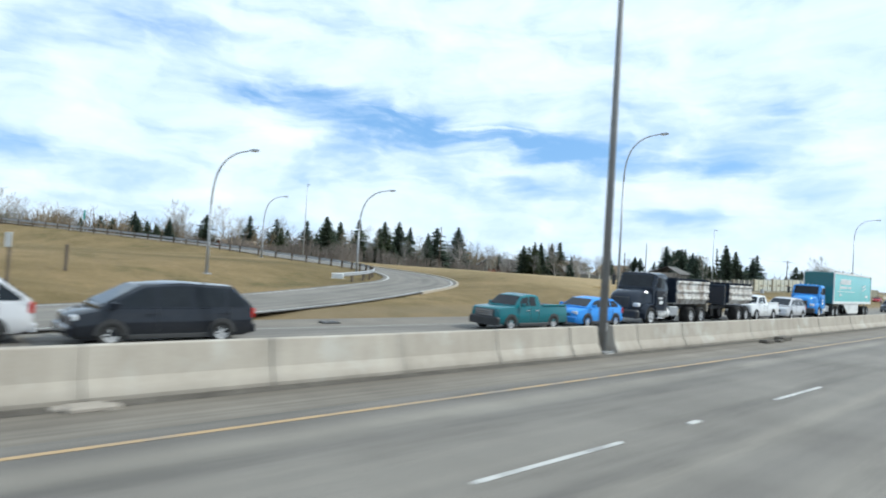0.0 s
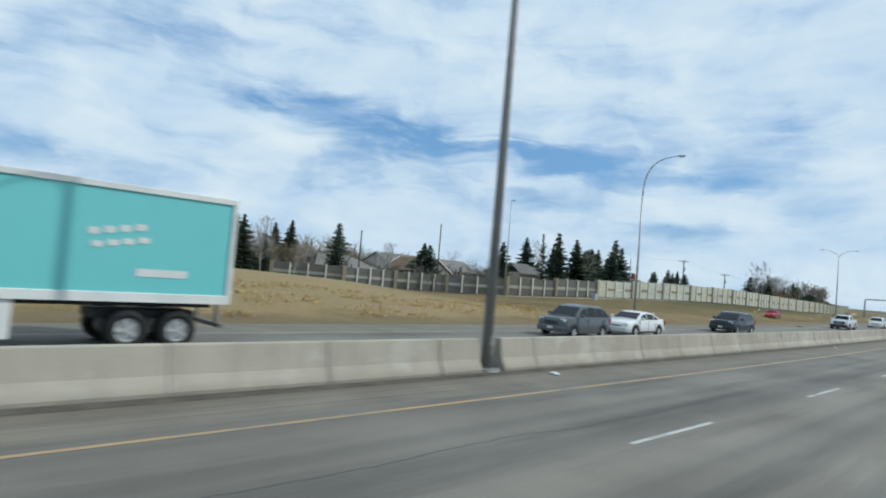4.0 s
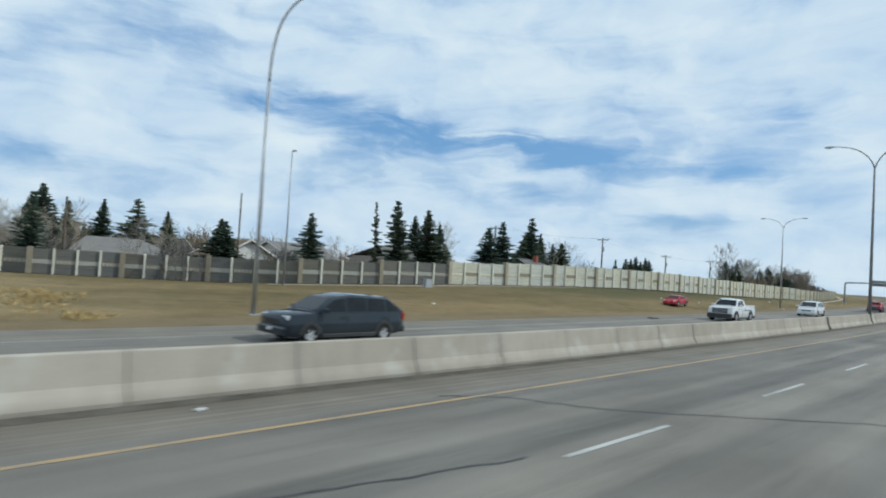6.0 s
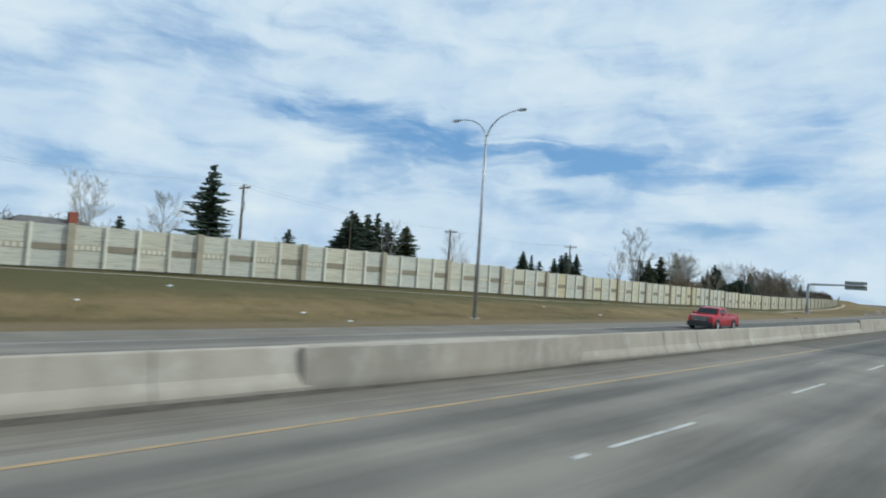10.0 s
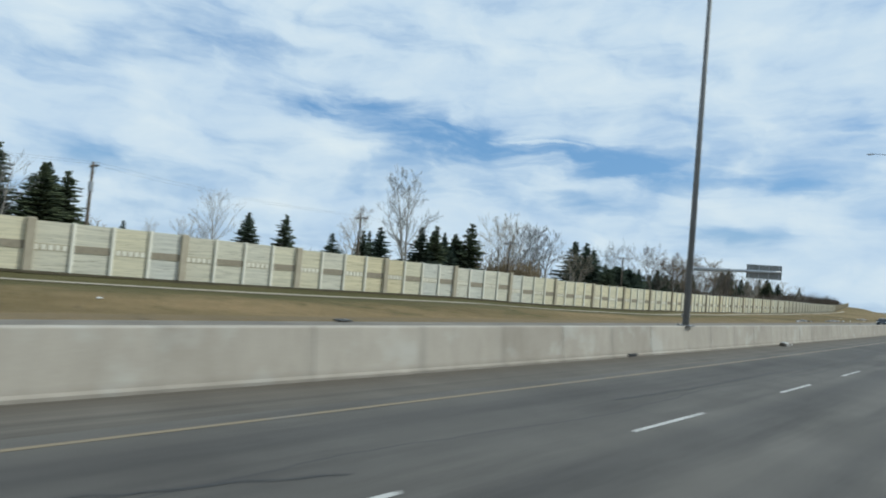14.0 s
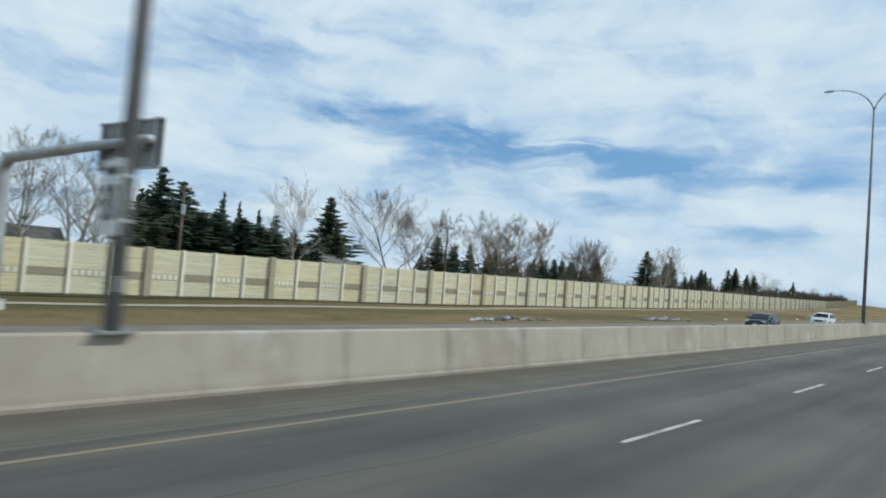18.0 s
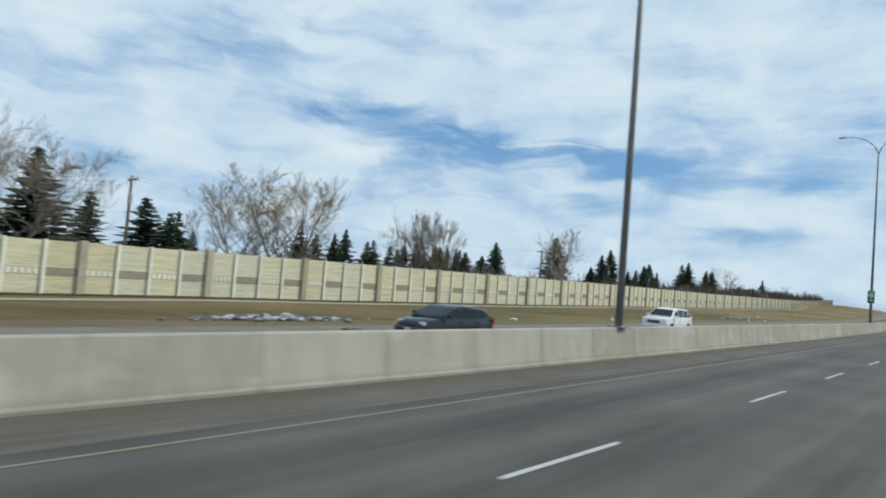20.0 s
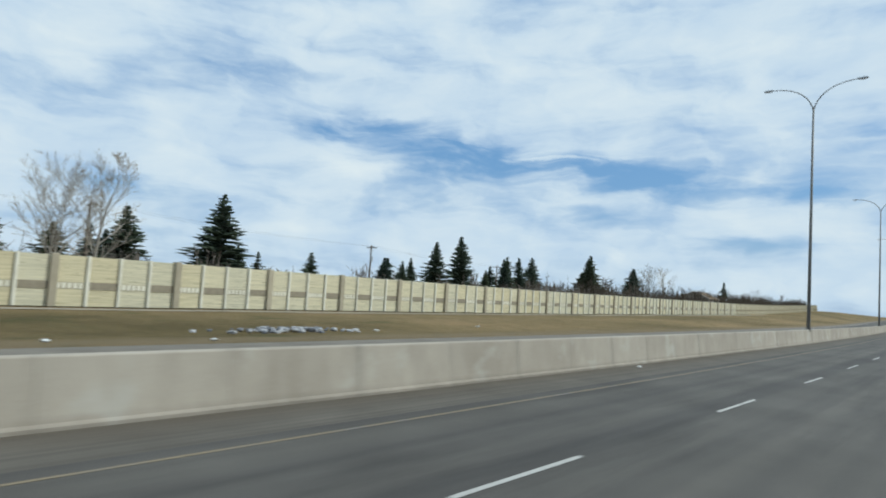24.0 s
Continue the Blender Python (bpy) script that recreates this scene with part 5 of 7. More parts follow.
for i, (s, lat, top) in enumerate(FIRS):
    which, h = trng.randrange(5), max(4.0, (top - ground_z(s, lat)) * (0.86 if lat < -150 else 1.0))
    broad = trng.uniform(1.05, 1.4)
    if s > 120:
        # boughs stay behind the wall
        reach = (0.28, 0.32, 0.24, 0.30, 0.36)[which] * h * 1.12
        broad = min(broad, max(0.95, (wall_lat(s) - lat - 0.3) / reach))
        lat = min(lat, wall_lat(s) - 0.3 - reach * broad)
    plant("spruce_tree", SPRUCE[which], s, lat, h, "dark green spruce tree behind the sound wall" if s > 120 else "dark green spruce tree on the far side of the field", "spruce trees", wide=broad)
for i, (s, lat, top) in enumerate(THIN):
    if s < 300:
        plant("spruce_tree", THIN_SPRUCE, s, lat, max(4.0, top - ground_z(s, lat)), "thin half-bare spruce tree behind the sound wall", "spruce trees")
    else:
        plant("spruce_tree", SPRUCE[2], s, lat, max(4.0, top - ground_z(s, lat)), "slender dark spruce tree behind the sound wall", "spruce trees", wide=0.62)
for i, (s, lat, top) in enumerate(BROAD):
    plant("pine_tree", BROAD_PINE[i % 2], s, lat, max(4.0, top - ground_z(s, lat)), "broad dark evergreen tree behind the sound wall", "broad evergreens", wide=1.2)
for i, (s, lat, top) in enumerate(ROUND):
    plant("pine_tree", ROUND_PINE[i % 2], s, lat, max(4.0, top - ground_z(s, lat)), "round dense dark evergreen behind the sound wall", "broad evergreens")
for i, (s, lat, top) in enumerate(BARE):
    kind = FAR_BARE[trng.randrange(3)] if lat < -103 or s > 545 else POPLAR[trng.choice((1, 2, 4, 5)) if s > 300 else trng.randrange(6)]
    plant("bare_tree", kind, s, lat, max(4.0, top - ground_z(s, lat)), "leafless pale grey deciduous tree", "leafless trees", wide=trng.uniform(0.85, 1.1))
for i, (s, lat, top, wide) in enumerate(((429.5, -61.0, 12.0, 0.85), (434.5, -59.5, 13.8, 1.0), (455.0, -59.5, 11.6, 0.72), (460.0, -60.0, 11.8, 0.72), (408.0, -59.0, 14.0, 0.95))):
    plant("bare_tree", ELM[i % 2], s, lat, top - ground_z(s, lat), "broad leafless grey-brown tree behind the sound wall", "leafless trees", wide=wide)


# unseen tree, added only to cast a pointed shadow over our lanes
plant("spruce_tree", SPRUCE[0], 480.2, 9.6, 21.5, "tall dark spruce tree added out of view to shade the lanes", "spruce trees")


# ---- brush and far woods ----
def thicket(name, spots, label, mat, seed, sprigs=46, bulk=1.0):
    """A tangle of leafless stems: many thin rods rising from each spot."""
    r = random.Random(seed)
    g = Geo()
    for s, lat, wide, tall in spots:
        z0 = ground_z(s, lat) if lat > -260 else 0.0
        for k in range(sprigs):
            a, q = r.uniform(0, 6.283), wide * math.sqrt(r.random())
            p = road(s + q * math.cos(a), lat + q * math.sin(a), z0 - 0.1)
            h = tall * r.uniform(0.55, 1.0) * (1 - 0.45 * (q / wide) ** 2)
            lean = Vector((r.uniform(-0.22, 0.22), r.uniform(-0.22, 0.22), 1))
            w = (0.035 + 0.012 * tall) * bulk
            mid = p + lean * h * 0.55
            g.tube([p, mid, p + lean * h + Vector((r.uniform(-0.3, 0.3), r.uniform(-0.3, 0.3), 0))], [w, w * 0.7, 0.012], 3, caps=False)
            for j in range(5):
                base = p + lean * h * r.uniform(0.3, 0.95)
                tip = base + Vector((r.uniform(-0.8, 0.8), r.uniform(-0.8, 0.8), r.uniform(0.3, 1.0))) * h * 0.22
                g.tube([base, tip], [w * 0.5, 0.010], 3, caps=False)
    ob = part(name, g, M[mat])
    return tagged(ob, label, "shrubs", kind="stuff")


brng = random.Random(21)
thicket("brush", [(brng.uniform(125, 640), brng.uniform(-100, -60), brng.uniform(1.5, 4.5), brng.uniform(3.4, 5.6)) for _ in range(120)], "leafless brown shrubs behind the sound wall", "brush", 1)
thicket("tall_brush", [(349.5 + 1.5 * i, brng.uniform(-66, -58), brng.uniform(1.2, 2.4), brng.uniform(6.5, 9.0)) for i in range(8)], "dense brown leafless shrubs above the sound wall", "brush", 8, 60, 0.8)
thicket("low_brush", [(426 + 2.2 * i, brng.uniform(-62, -55), brng.uniform(1.2, 2.2), brng.uniform(4.8, 6.6)) for i in range(7)], "brown leafless shrubs under the broad trees", "brush", 9, 50, 0.8)
thicket("woodland", [(brng.uniform(-60, 330), brng.uniform(-235, -176), brng.uniform(4, 8), brng.uniform(7, 12.0)) for _ in range(120)], "leafless grey-brown woodland beyond the ramp", "brush", 2, 60, 1.0)
thicket("hedge_brush", [(brng.uniform(62, 185), brng.uniform(-150, -104), brng.uniform(2, 5), brng.uniform(3, 6)) for _ in range(75)], "leafless garden shrubs at the edge of the field", "brush", 3, 54, 1.0)
thicket("far_woodland", [(brng.uniform(590, 1050), brng.uniform(-110, -62), brng.uniform(3, 7), brng.uniform(6, 10.5)) for _ in range(150)], "leafless trees far along the road", "undergrowth", 4, 30, 1.3)
thicket("tall_grass", [(brng.uniform(64, 128), brng.uniform(-38, -25.5), brng.uniform(0.6, 2.2), brng.uniform(0.25, 0.5)) for _ in range(90)], "tall straw-coloured dead grass on the verge", "straw", 5, 30)
thicket("undergrowth", [(-70 + 1.9 * i + brng.uniform(-1, 1), brng.uniform(-178, -171), brng.uniform(2, 4), brng.uniform(2.2, 4.8)) for i in range(110)], "dense dark leafless undergrowth at the wood's edge", "undergrowth", 6, 60, 1.0)
thicket("garden_brush", [(brng.uniform(465, 720), brng.uniform(-74, -60), brng.uniform(2, 4.5), brng.uniform(4.2, 6.8)) for _ in range(70)], "leafless garden trees and shrubs behind the cream wall", "brush", 7, 30)


# ---- houses behind the wall ----
def house(s, lat, along, deep, eave, ridge, label, wall="stucco_tan", roof="roof", gable=True, turn=0.0, windows=2, chimney=False):
    """A low house; its ridge runs along x."""
    z = ground_z(s, lat) - 0.2
    root = thing("house", label, "house", "", on_road(s, lat, z, 90 + turn))
    w = Geo()
    x, y = along / 2, deep / 2
    w.loft([[(-x, -y, 0), (x, -y, 0), (x, y, 0), (-x, y, 0)], [(-x, -y, eave), (x, -y, eave), (x, y, eave), (-x, y, eave)]])
    if gable:
        for sx in (-x + 0.002, x - 0.002):
            w.face([(sx, -y, eave), (sx, y, eave), (sx, 0, ridge - 0.1)] if sx > 0 else [(sx, y, eave), (sx, -y, eave), (sx, 0, ridge - 0.1)])
    part("wall", w, M[wall], root)
    over = 0.55
    inset = 0.0 if gable else min(x * 0.55, y)
    for sy in (-1, 1):
        r = Geo()
        drop = (ridge - eave) * over / y
        low = [(-x - over, sy * (y + over), eave - drop), (x + over, sy * (y + over), eave - drop)]
        high = [(x + over - inset, 0, ridge), (-x - over + inset, 0, ridge)]
        lower = [(p[0], p[1], p[2] - 0.16) for p in low + high]
        up = low + high
        if sy > 0:
            up, lower = up[::-1], lower[::-1]
        r.loft([lower, up])
        part("roof", r, M[roof], root)
    if gable:
        for sx in (-1, 1):
            f = Geo()
            for sy in (-1, 1):
                drop = (ridge - eave) * over / y
                a, b = Vector((sx * (x + over + 0.02), sy * (y + over), eave - drop - 0.16)), Vector((sx * (x + over + 0.02), 0, ridge - 0.10))
                f.loft([[a, a + Vector((0.05 * sx, 0, 0)), a + Vector((0.05 * sx, 0, 0.26)), a + Vector((0, 0, 0.26))], [b, b + Vector((0.05 * sx, 0, 0)), b + Vector((0.05 * sx, 0, 0.26)), b + Vector((0, 0, 0.26))]])
            part("fascia", f, M["stucco"], root, "white gable board")
    for k in range(windows):
        cx = -x + along * (k + 0.5) / windows
        fr = Geo()
        for dx, dz, sx, sz in ((-0.7, 0, 0.09, 1.2), (0.7, 0, 0.09, 1.2), (0, 0.56, 1.49, 0.09), (0, -0.56, 1.49, 0.09)):
            fr.box((cx + dx, y + 0.03, eave - 1.05 + dz), (sx, 0.12, sz))
        win = part("window", fr, M["stucco"], root)
        pane = Geo()
        pane.box((cx, y + 0.012, eave - 1.05), (1.34, 0.03, 1.08))
        part("pane", pane, M["glass"], win)
    if chimney:
        c = Geo()
        c.box((x * 0.35, -y * 0.3, ridge - 0.1), (0.7, 0.7, 1.5), chamfer=0.03)
        part("chimney", c, M["brick"], root)
    return root


house(145.0, -93, 13.0, 8.5, 2.9, 4.8, "long low brown house with a grey roof behind the wall", "stucco_tan", "roof", False, 0, 2)
house(159.8, -85.5, 9.0, 8.2, 2.9, 5.2, "house with a bright white gable end and brown roof edges", "stucco", "roof_brown", True, 90, 1)
house(173.5, -90, 11.0, 8.5, 2.9, 4.9, "house with a grey roof and white gable boards", "stucco", "roof", True, 12, 2)
house(190.0, -83, 11.0, 9.0, 3.4, 5.4, "house with a blue-grey roof behind spruce trees", "stucco_tan", "roof", False, 0, 2, False)
house(87.0, -168, 10.0, 8.0, 2.5, 4.0, "low red-brown brick house at the edge of the field", "brick", "roof_brown", True, 0, 2)
house(118.0, -150, 15.0, 9.0, 2.4, 4.0, "long low grey house at the edge of the field", "stucco_tan", "roof", True, 0, 3)
house(164.0, -128, 13.0, 9.0, 3.2, 5.4, "low house with a dark roof among trees", "stucco_tan", "roof_dark", True, 0, 3)
house(190.0, -120, 18.0, 10.0, 3.6, 5.8, "long grey-roofed house with white gable boards", "stucco", "roof", True, 0, 4, False)
house(148.0, -114, 9.0, 8.0, 2.4, 3.9, "low house with a dark brown roof", "brick", "roof_dark", False, 0, 2, False)
house(366.0, -70, 11.0, 8.5, 2.7, 4.9, "low house with a grey roof behind bare trees", "stucco_tan", "roof", True, 0, 2)
house(404.0, -72, 14.0, 9.0, 2.9, 5.2, "long low house with a pale grey roof", "stucco", "roof", False, 0, 2)
house(208.0, -66, 8.5, 8.0, 2.9, 4.3, "low house with a red brick chimney behind the wall", "stucco_tan", "roof", False, 0, 1, True)
house(735.0, -74, 16.0, 11.0, 5.2, 7.6, "brown two-storey house far along the wall", "stucco_tan", "roof_brown", True, 0, 3)


# ---- utility poles and wires ----
def utility_pole(height, arms=1):
    root = thing("utility_pole", "weathered wooden utility pole with a crossarm", "utility pole", "utility poles along the wall")
    g = Geo()
    g.tube([(0, 0, -0.5), (0, 0, height * 0.5), (0, 0, height)], [0.16, 0.14, 0.10], 9)
    part("pole", g, M["wood_pole"], root, smooth_faces=True)
    for k in range(arms):
        z = height - 0.35 - 1.0 * k
        a = Geo()
        a.box((0, 0.12, z), (2.3, 0.10, 0.13), chamfer=0.01)
        part("crossarm", a, M["wood_pole"], root)
        for sx in (-1, 1):
            br = Geo()
            br.tube([(sx * 0.75, 0.12, z - 0.05), (0, 0.10, z - 0.75)], 0.02, 5)
            part("brace", br, M["galvanised"], root)
        for x in (-1.05, -0.4, 0.4, 1.05):
            ins = Geo()
            ins.tube([(x, 0.12, z + 0.06), (x, 0.12, z + 0.14), (x, 0.12, z + 0.2), (x, 0.12, z + 0.26)], [0.02, 0.05, 0.035, 0.045], 8)
            part("insulator", ins, M["insulator"], root)
    t_g = Geo()
    t_g.tube([(0.24, -0.06, height - 2.6), (0.24, -0.06, height - 2.55), (0.24, -0.06, height - 1.75), (0.24, -0.06, height - 1.68)], [0.16, 0.2, 0.2, 0.14], 10)
    part("transformer", t_g, M["galvanised"], root)
    return root


POLES = [(191.0, -60.5, 9.6), (223.8, -58.9, 10.2), (256.1, -58.7, 8.7), (288.2, -58.2, 9.1), (319.0, -59, 8.4), (350.0, -59, 8.2), (377.1, -52.9, 8.2), (417.0, -59, 9.1), (458.0, -62, 7.6), (499.1, -66.3, 8.9), (543.8, -72.6, 8.7), (588.0, -78, 8.4)]
for s, lat, top in POLES:
    gz = ground_z(s, lat)
    ob = utility_pole(top - gz)
    ob.matrix_world = on_road(s, lat, gz, 0)
for i, (a, b) in enumerate(zip(POLES, POLES[1:])):
    for x in (-1.05, 1.05):
        p, q = road(a[0], a[1] + x, a[2] - 0.1), road(b[0], b[1] + x, b[2] - 0.1)
        g = Geo()
        g.tube([p.lerp(q, t) - Vector((0, 0, 0.55 * 4 * t * (1 - t))) for t in (0, 0.2, 0.4, 0.5, 0.6, 0.8, 1)], 0.007, 4)
        tagged(part("power_line", g, M["ink"]), "thin dark overhead power line between wooden poles", "power line", "power lines")
for s, lat, top in ((155.1, -75.7, 11.0), (133.0, -70.5, 7.8), (262.0, -88, 11.5), (107.0, -104.0, 9.8)):
    g = Geo()
    root = thing("utility_pole", "plain slender dark pole behind the wall", "utility pole", "", on_road(s, lat, ground_z(s, lat)))
    g.tube([(0, 0, -0.4), (0, 0, top)], [0.13, 0.09], 8)
    part("pole", g, M["wood_pole"], root)
    cap = Geo()
    cap.box((0, 0, top + 0.02), (0.24, 0.24, 0.06), chamfer=0.01)
    part("cap", cap, M["galvanised"], root)


# ---- cantilever sign over the oncoming lanes ----
gantry = thing("sign_gantry", "grey tubular cantilever gantry carrying a sign seen from behind", "sign gantry", "", on_road(361.1, -34.8, -1.18, 12.0))
H0 = 7.30
g = Geo()
g.tube([(0, 0, 0.7), (0.02, 0, H0 * 0.5), (0.06, 0, H0 - 0.70), (0.14, 0, H0 - 0.38), (0.36, 0, H0 - 0.13), (0.70, 0, H0)], [0.33, 0.30, 0.27, 0.27, 0.27, 0.265], 16)
part("column", g, M["gantry"], gantry, smooth_faces=True)
g = Geo()
g.tube([(0.68, 0, H0), (6, 0, H0 + 0.17), (11.6, 0, H0 + 0.30)], [0.265, 0.22, 0.17], 14)
part("arm", g, M["gantry"], gantry, smooth_faces=True)
g = Geo()
g.tube([(0.12, 0, H0 - 0.30), (0.05, 0, H0 + 0.20), (0.05, 0, H0 + 0.25)], [0.14, 0.14, 0.10], 12)
part("column_cap", g, M["gantry"], gantry)
g = Geo()
g.tube([(5.1, 0, H0 + 0.14), (5.6, 0, H0 + 0.155)], [0.245, 0.245], 14)
part("arm_sleeve", g, M["galvanised"], gantry, smooth_faces=True)
g = Geo()
g.tube([(0, 0, -0.6), (0, 0, 0.62), (0, 0, 0.68)], [0.62, 0.60, 0.55], 20)
part("footing", g, M["footing"], gantry)
g = Geo()
g.box((0, 0, 0.70), (1.0, 1.0, 0.05), chamfer=0.02)
part("base_plate", g, M["galvanised"], gantry)
SIGN_X, SIGN_Z = 9.55, H0 + 0.24
board = Geo()
board.box((SIGN_X, 0.42, SIGN_Z), (4.3, 0.06, 1.92), chamfer=0.02)
board = part("sign_board", board, M["sign_back"], gantry, "plain aluminium back of the sign")
for k in range(4):
    rib = Geo()
    rib.box((SIGN_X - 1.83 + k * 1.22, 0.32, SIGN_Z), (0.09, 0.14, 1.95))
    part("rib", rib, M["gantry"], board)
for z in (-0.915, 0.915):
    rail = Geo()
    rail.box((SIGN_X, 0.36, SIGN_Z + z), (4.34, 0.08, 0.08))
    part("rail", rail, M["gantry"], board)
face = Geo()
face.box((SIGN_X, 0.462, SIGN_Z), (4.2, 0.012, 1.82))
for x in (SIGN_X - 1.4, SIGN_X + 1.4):
    c = Geo()
    c.box((x, 0.2, SIGN_Z + 0.02), (0.16, 0.34, 0.50), chamfer=0.02)
    part("clamp", c, M["galvanised"], gantry)
part("sign_face", face, M["sign_green"], board, "green sign face turned to oncoming traffic")


def text_mesh(body, size, mat):
    c = bpy.data.curves.new("lettering", "FONT")
    c.body, c.size, c.extrude, c.align_x, c.align_y = body, size, 0.004, "CENTER", "CENTER"
    tmp = bpy.data.objects.new("lettering", c)
    me = bpy.data.meshes.new_from_object(tmp)
    bpy.data.objects.remove(tmp)
    me.materials.clear()
    me.materials.append(mat)
    return me


# speed sign strapped to a median lamp, facing us
def pole_sign(name, s, z, w, h, face_mat, label):
    root = thing(name, label, "road sign", "", on_road(s, MEDIAN, z))
    p = Geo()
    p.box((0, -0.20, 0), (w, 0.02, h), chamfer=0.008)
    plate = part("plate", p, face_mat, root)
    for dz in (-h * 0.3, h * 0.3):
        strap = Geo()
        strap.tube([(0, 0, dz - 0.03), (0, 0, dz + 0.03)], 0.15, 14)
        strap.box((0, -0.165, dz), (0.10, 0.06, 0.05))
        part("strap", strap, M["galvanised"], root)
    return root, plate


root, plate = pole_sign("speed_sign", 358.6, 3.12, 0.95, 1.15, M["sign_white"], "white speed limit sign strapped to the lamp post")
upright = Matrix.Rotation(radians(90), 4, "X")
for digit, x in (("8", -0.215), ("0", 0.215)):
    part("numeral", text_mesh(digit, 0.80, M["ink"]), None, root, "black numeral", at=Matrix.Translation((x, -0.218, -0.12)) @ upright)
bar = Geo()
bar.box((0, -0.214, 0.40), (0.66, 0.008, 0.12))
part("lettering_bar", bar, M["trim"], root, "unreadable dark lettering")
root, plate = pole_sign("exit_sign", 473.8, 3.75, 0.62, 1.30, M["sign_green"], "tall green marker sign strapped to the lamp post")
shield = Geo()
shield.loft([[(x, y, z) for x, z in ((-0.19, 0.40), (-0.21, 0.10), (-0.12, -0.06), (0, -0.11), (0.12, -0.06), (0.21, 0.10), (0.19, 0.40), (0, 0.43))] for y in (-0.222, -0.212)])
part("shield", shield, M["sign_white"], root, "white shield panel")
part("numeral", text_mesh("2", 0.44, M["sign_green"]), None, root, "green numeral", at=Matrix.Translation((0, -0.227, 0.15)) @ upright)
for z, w, h in ((0.52, 0.40, 0.07), (-0.30, 0.24, 0.06), (-0.36, 0.34, 0.05)):
    bar = Geo()
    bar.box((0, -0.214, z), (w, 0.008, h))
    part("lettering_bar", bar, M["sign_white"], root, "unreadable white lettering")

# small signs near the ramp
root = thing("road_sign", "small blank white sign on a wooden post in the grass", "road sign", "", on_road(10.8, -31.5, ground_z(10.8, -31.5), 20))
g = Geo()
g.box((0, 0, 0.9), (0.10, 0.10, 2.6), chamfer=0.01)
part("post", g, M["wood_pole"], root)
g = Geo()
g.box((0, -0.07, 2.05), (0.48, 0.02, 0.62), chamfer=0.008)
part("plate", g, M["sign_white"], root)
root = thing("road_sign", "teal sign on a post at the overpass", "road sign", "", Matrix.Translation((-128, 33, ground_z(33, -127))))
g = Geo()
g.tube([(0, 0, -0.3), (0, 0, 3.6)], 0.06, 8)
part("post", g, M["galvanised"], root)
g = Geo()
g.box((0.05, -0.09, 3.1), (1.5, 0.03, 1.7), chamfer=0.02)
part("plate", g, M["sign_teal"], root)
root = thing("marker_stake", "short dark timber stake in the infield grass", "stake", "", on_road(14.2, -38.0, ground_z(14.2, -38)))
g = Geo()
g.box((0, 0, 0.6), (0.16, 0.16, 1.6), chamfer=0.02)
part("stake", g, M["wood_pole"], root)

# utility cabinet by the footpath
root = thing("utility_cabinet", "grey metal utility cabinet beside the footpath", "utility cabinet", "", on_road(166.8, -51.4, ground_z(166.8, -51.4), -6))
g = Geo()
g.box((0, 0, 0.5), (0.55, 0.95, 0.98), chamfer=0.03)
part("body", g, M["galvanised"], root)
g = Geo()
g.box((0.28, 0, 0.5), (0.02, 0.80, 0.80), chamfer=0.006)
part("door", g, M["gantry"], root)
g = Geo()
g.box((0, 0, 0.0), (0.75, 1.15, 0.14), chamfer=0.02)
part("pad", g, M["footing"], root)


# ---- rock piles, litter, drains ----
def stone(r, size):
    bm = bmesh.new()
    bmesh.ops.create_icosphere(bm, subdivisions=1, radius=size)
    for v in bm.verts:
        v.co = Vector((v.co.x * r.uniform(0.8, 1.3), v.co.y * r.uniform(0.8, 1.3), v.co.z * r.uniform(0.5, 0.8)))
    me = bpy.data.meshes.new("stone")
    bm.to_mesh(me)
    bm.free()
    me.materials.append(M["rock"])
    return me


srng = random.Random(9)
STONES = [stone(srng, q) for q in (0.10, 0.13, 0.16, 0.21)]
for s0, lat0, long, wide, count in ((411.5, -25.2, 5.0, 1.1, 120), (498.0, -30.0, 4.6, 1.3, 120), (388.0, -25.5, 4.2, 0.9, 70)):
    pile = thing("rock_pile", "low heap of pale grey rip-rap stones in the grass ditch", "rock pile", "rock piles")
    for k in range(count):
        u, v = srng.gauss(0, 0.42), srng.gauss(0, 0.45)
        s, lat = s0 + u * long, lat0 + v * wide
        heap = 0.22 * math.exp(-(u * u + v * v) * 2.0)
        m = on_road(s, lat, ground_z(s, lat) + heap * srng.random() + 0.05, srng.uniform(0, 360)) @ Matrix.Rotation(srng.uniform(-0.5, 0.5), 4, "X") @ Matrix.Scale(srng.uniform(0.7, 1.15), 4)
        part("stone", STONES[srng.randrange(4)], None, pile, at=m)


def rag(r, size):
    """A crumpled bag or paper."""
    bm = bmesh.new()
    bmesh.ops.create_icosphere(bm, subdivisions=2, radius=size)
    for v in bm.verts:
        k = 1 + 0.45 * noise.noise(v.co * 7 / size * 0.3 + Vector((r.random() * 9, 0, 0)))
        v.co = Vector((v.co.x * k * 1.5, v.co.y * k, v.co.z * k * 0.5))
    me = bpy.data.meshes.new("litter")
    bm.to_mesh(me)
    bm.free()
    me.materials.append(M["litter"])
    return me


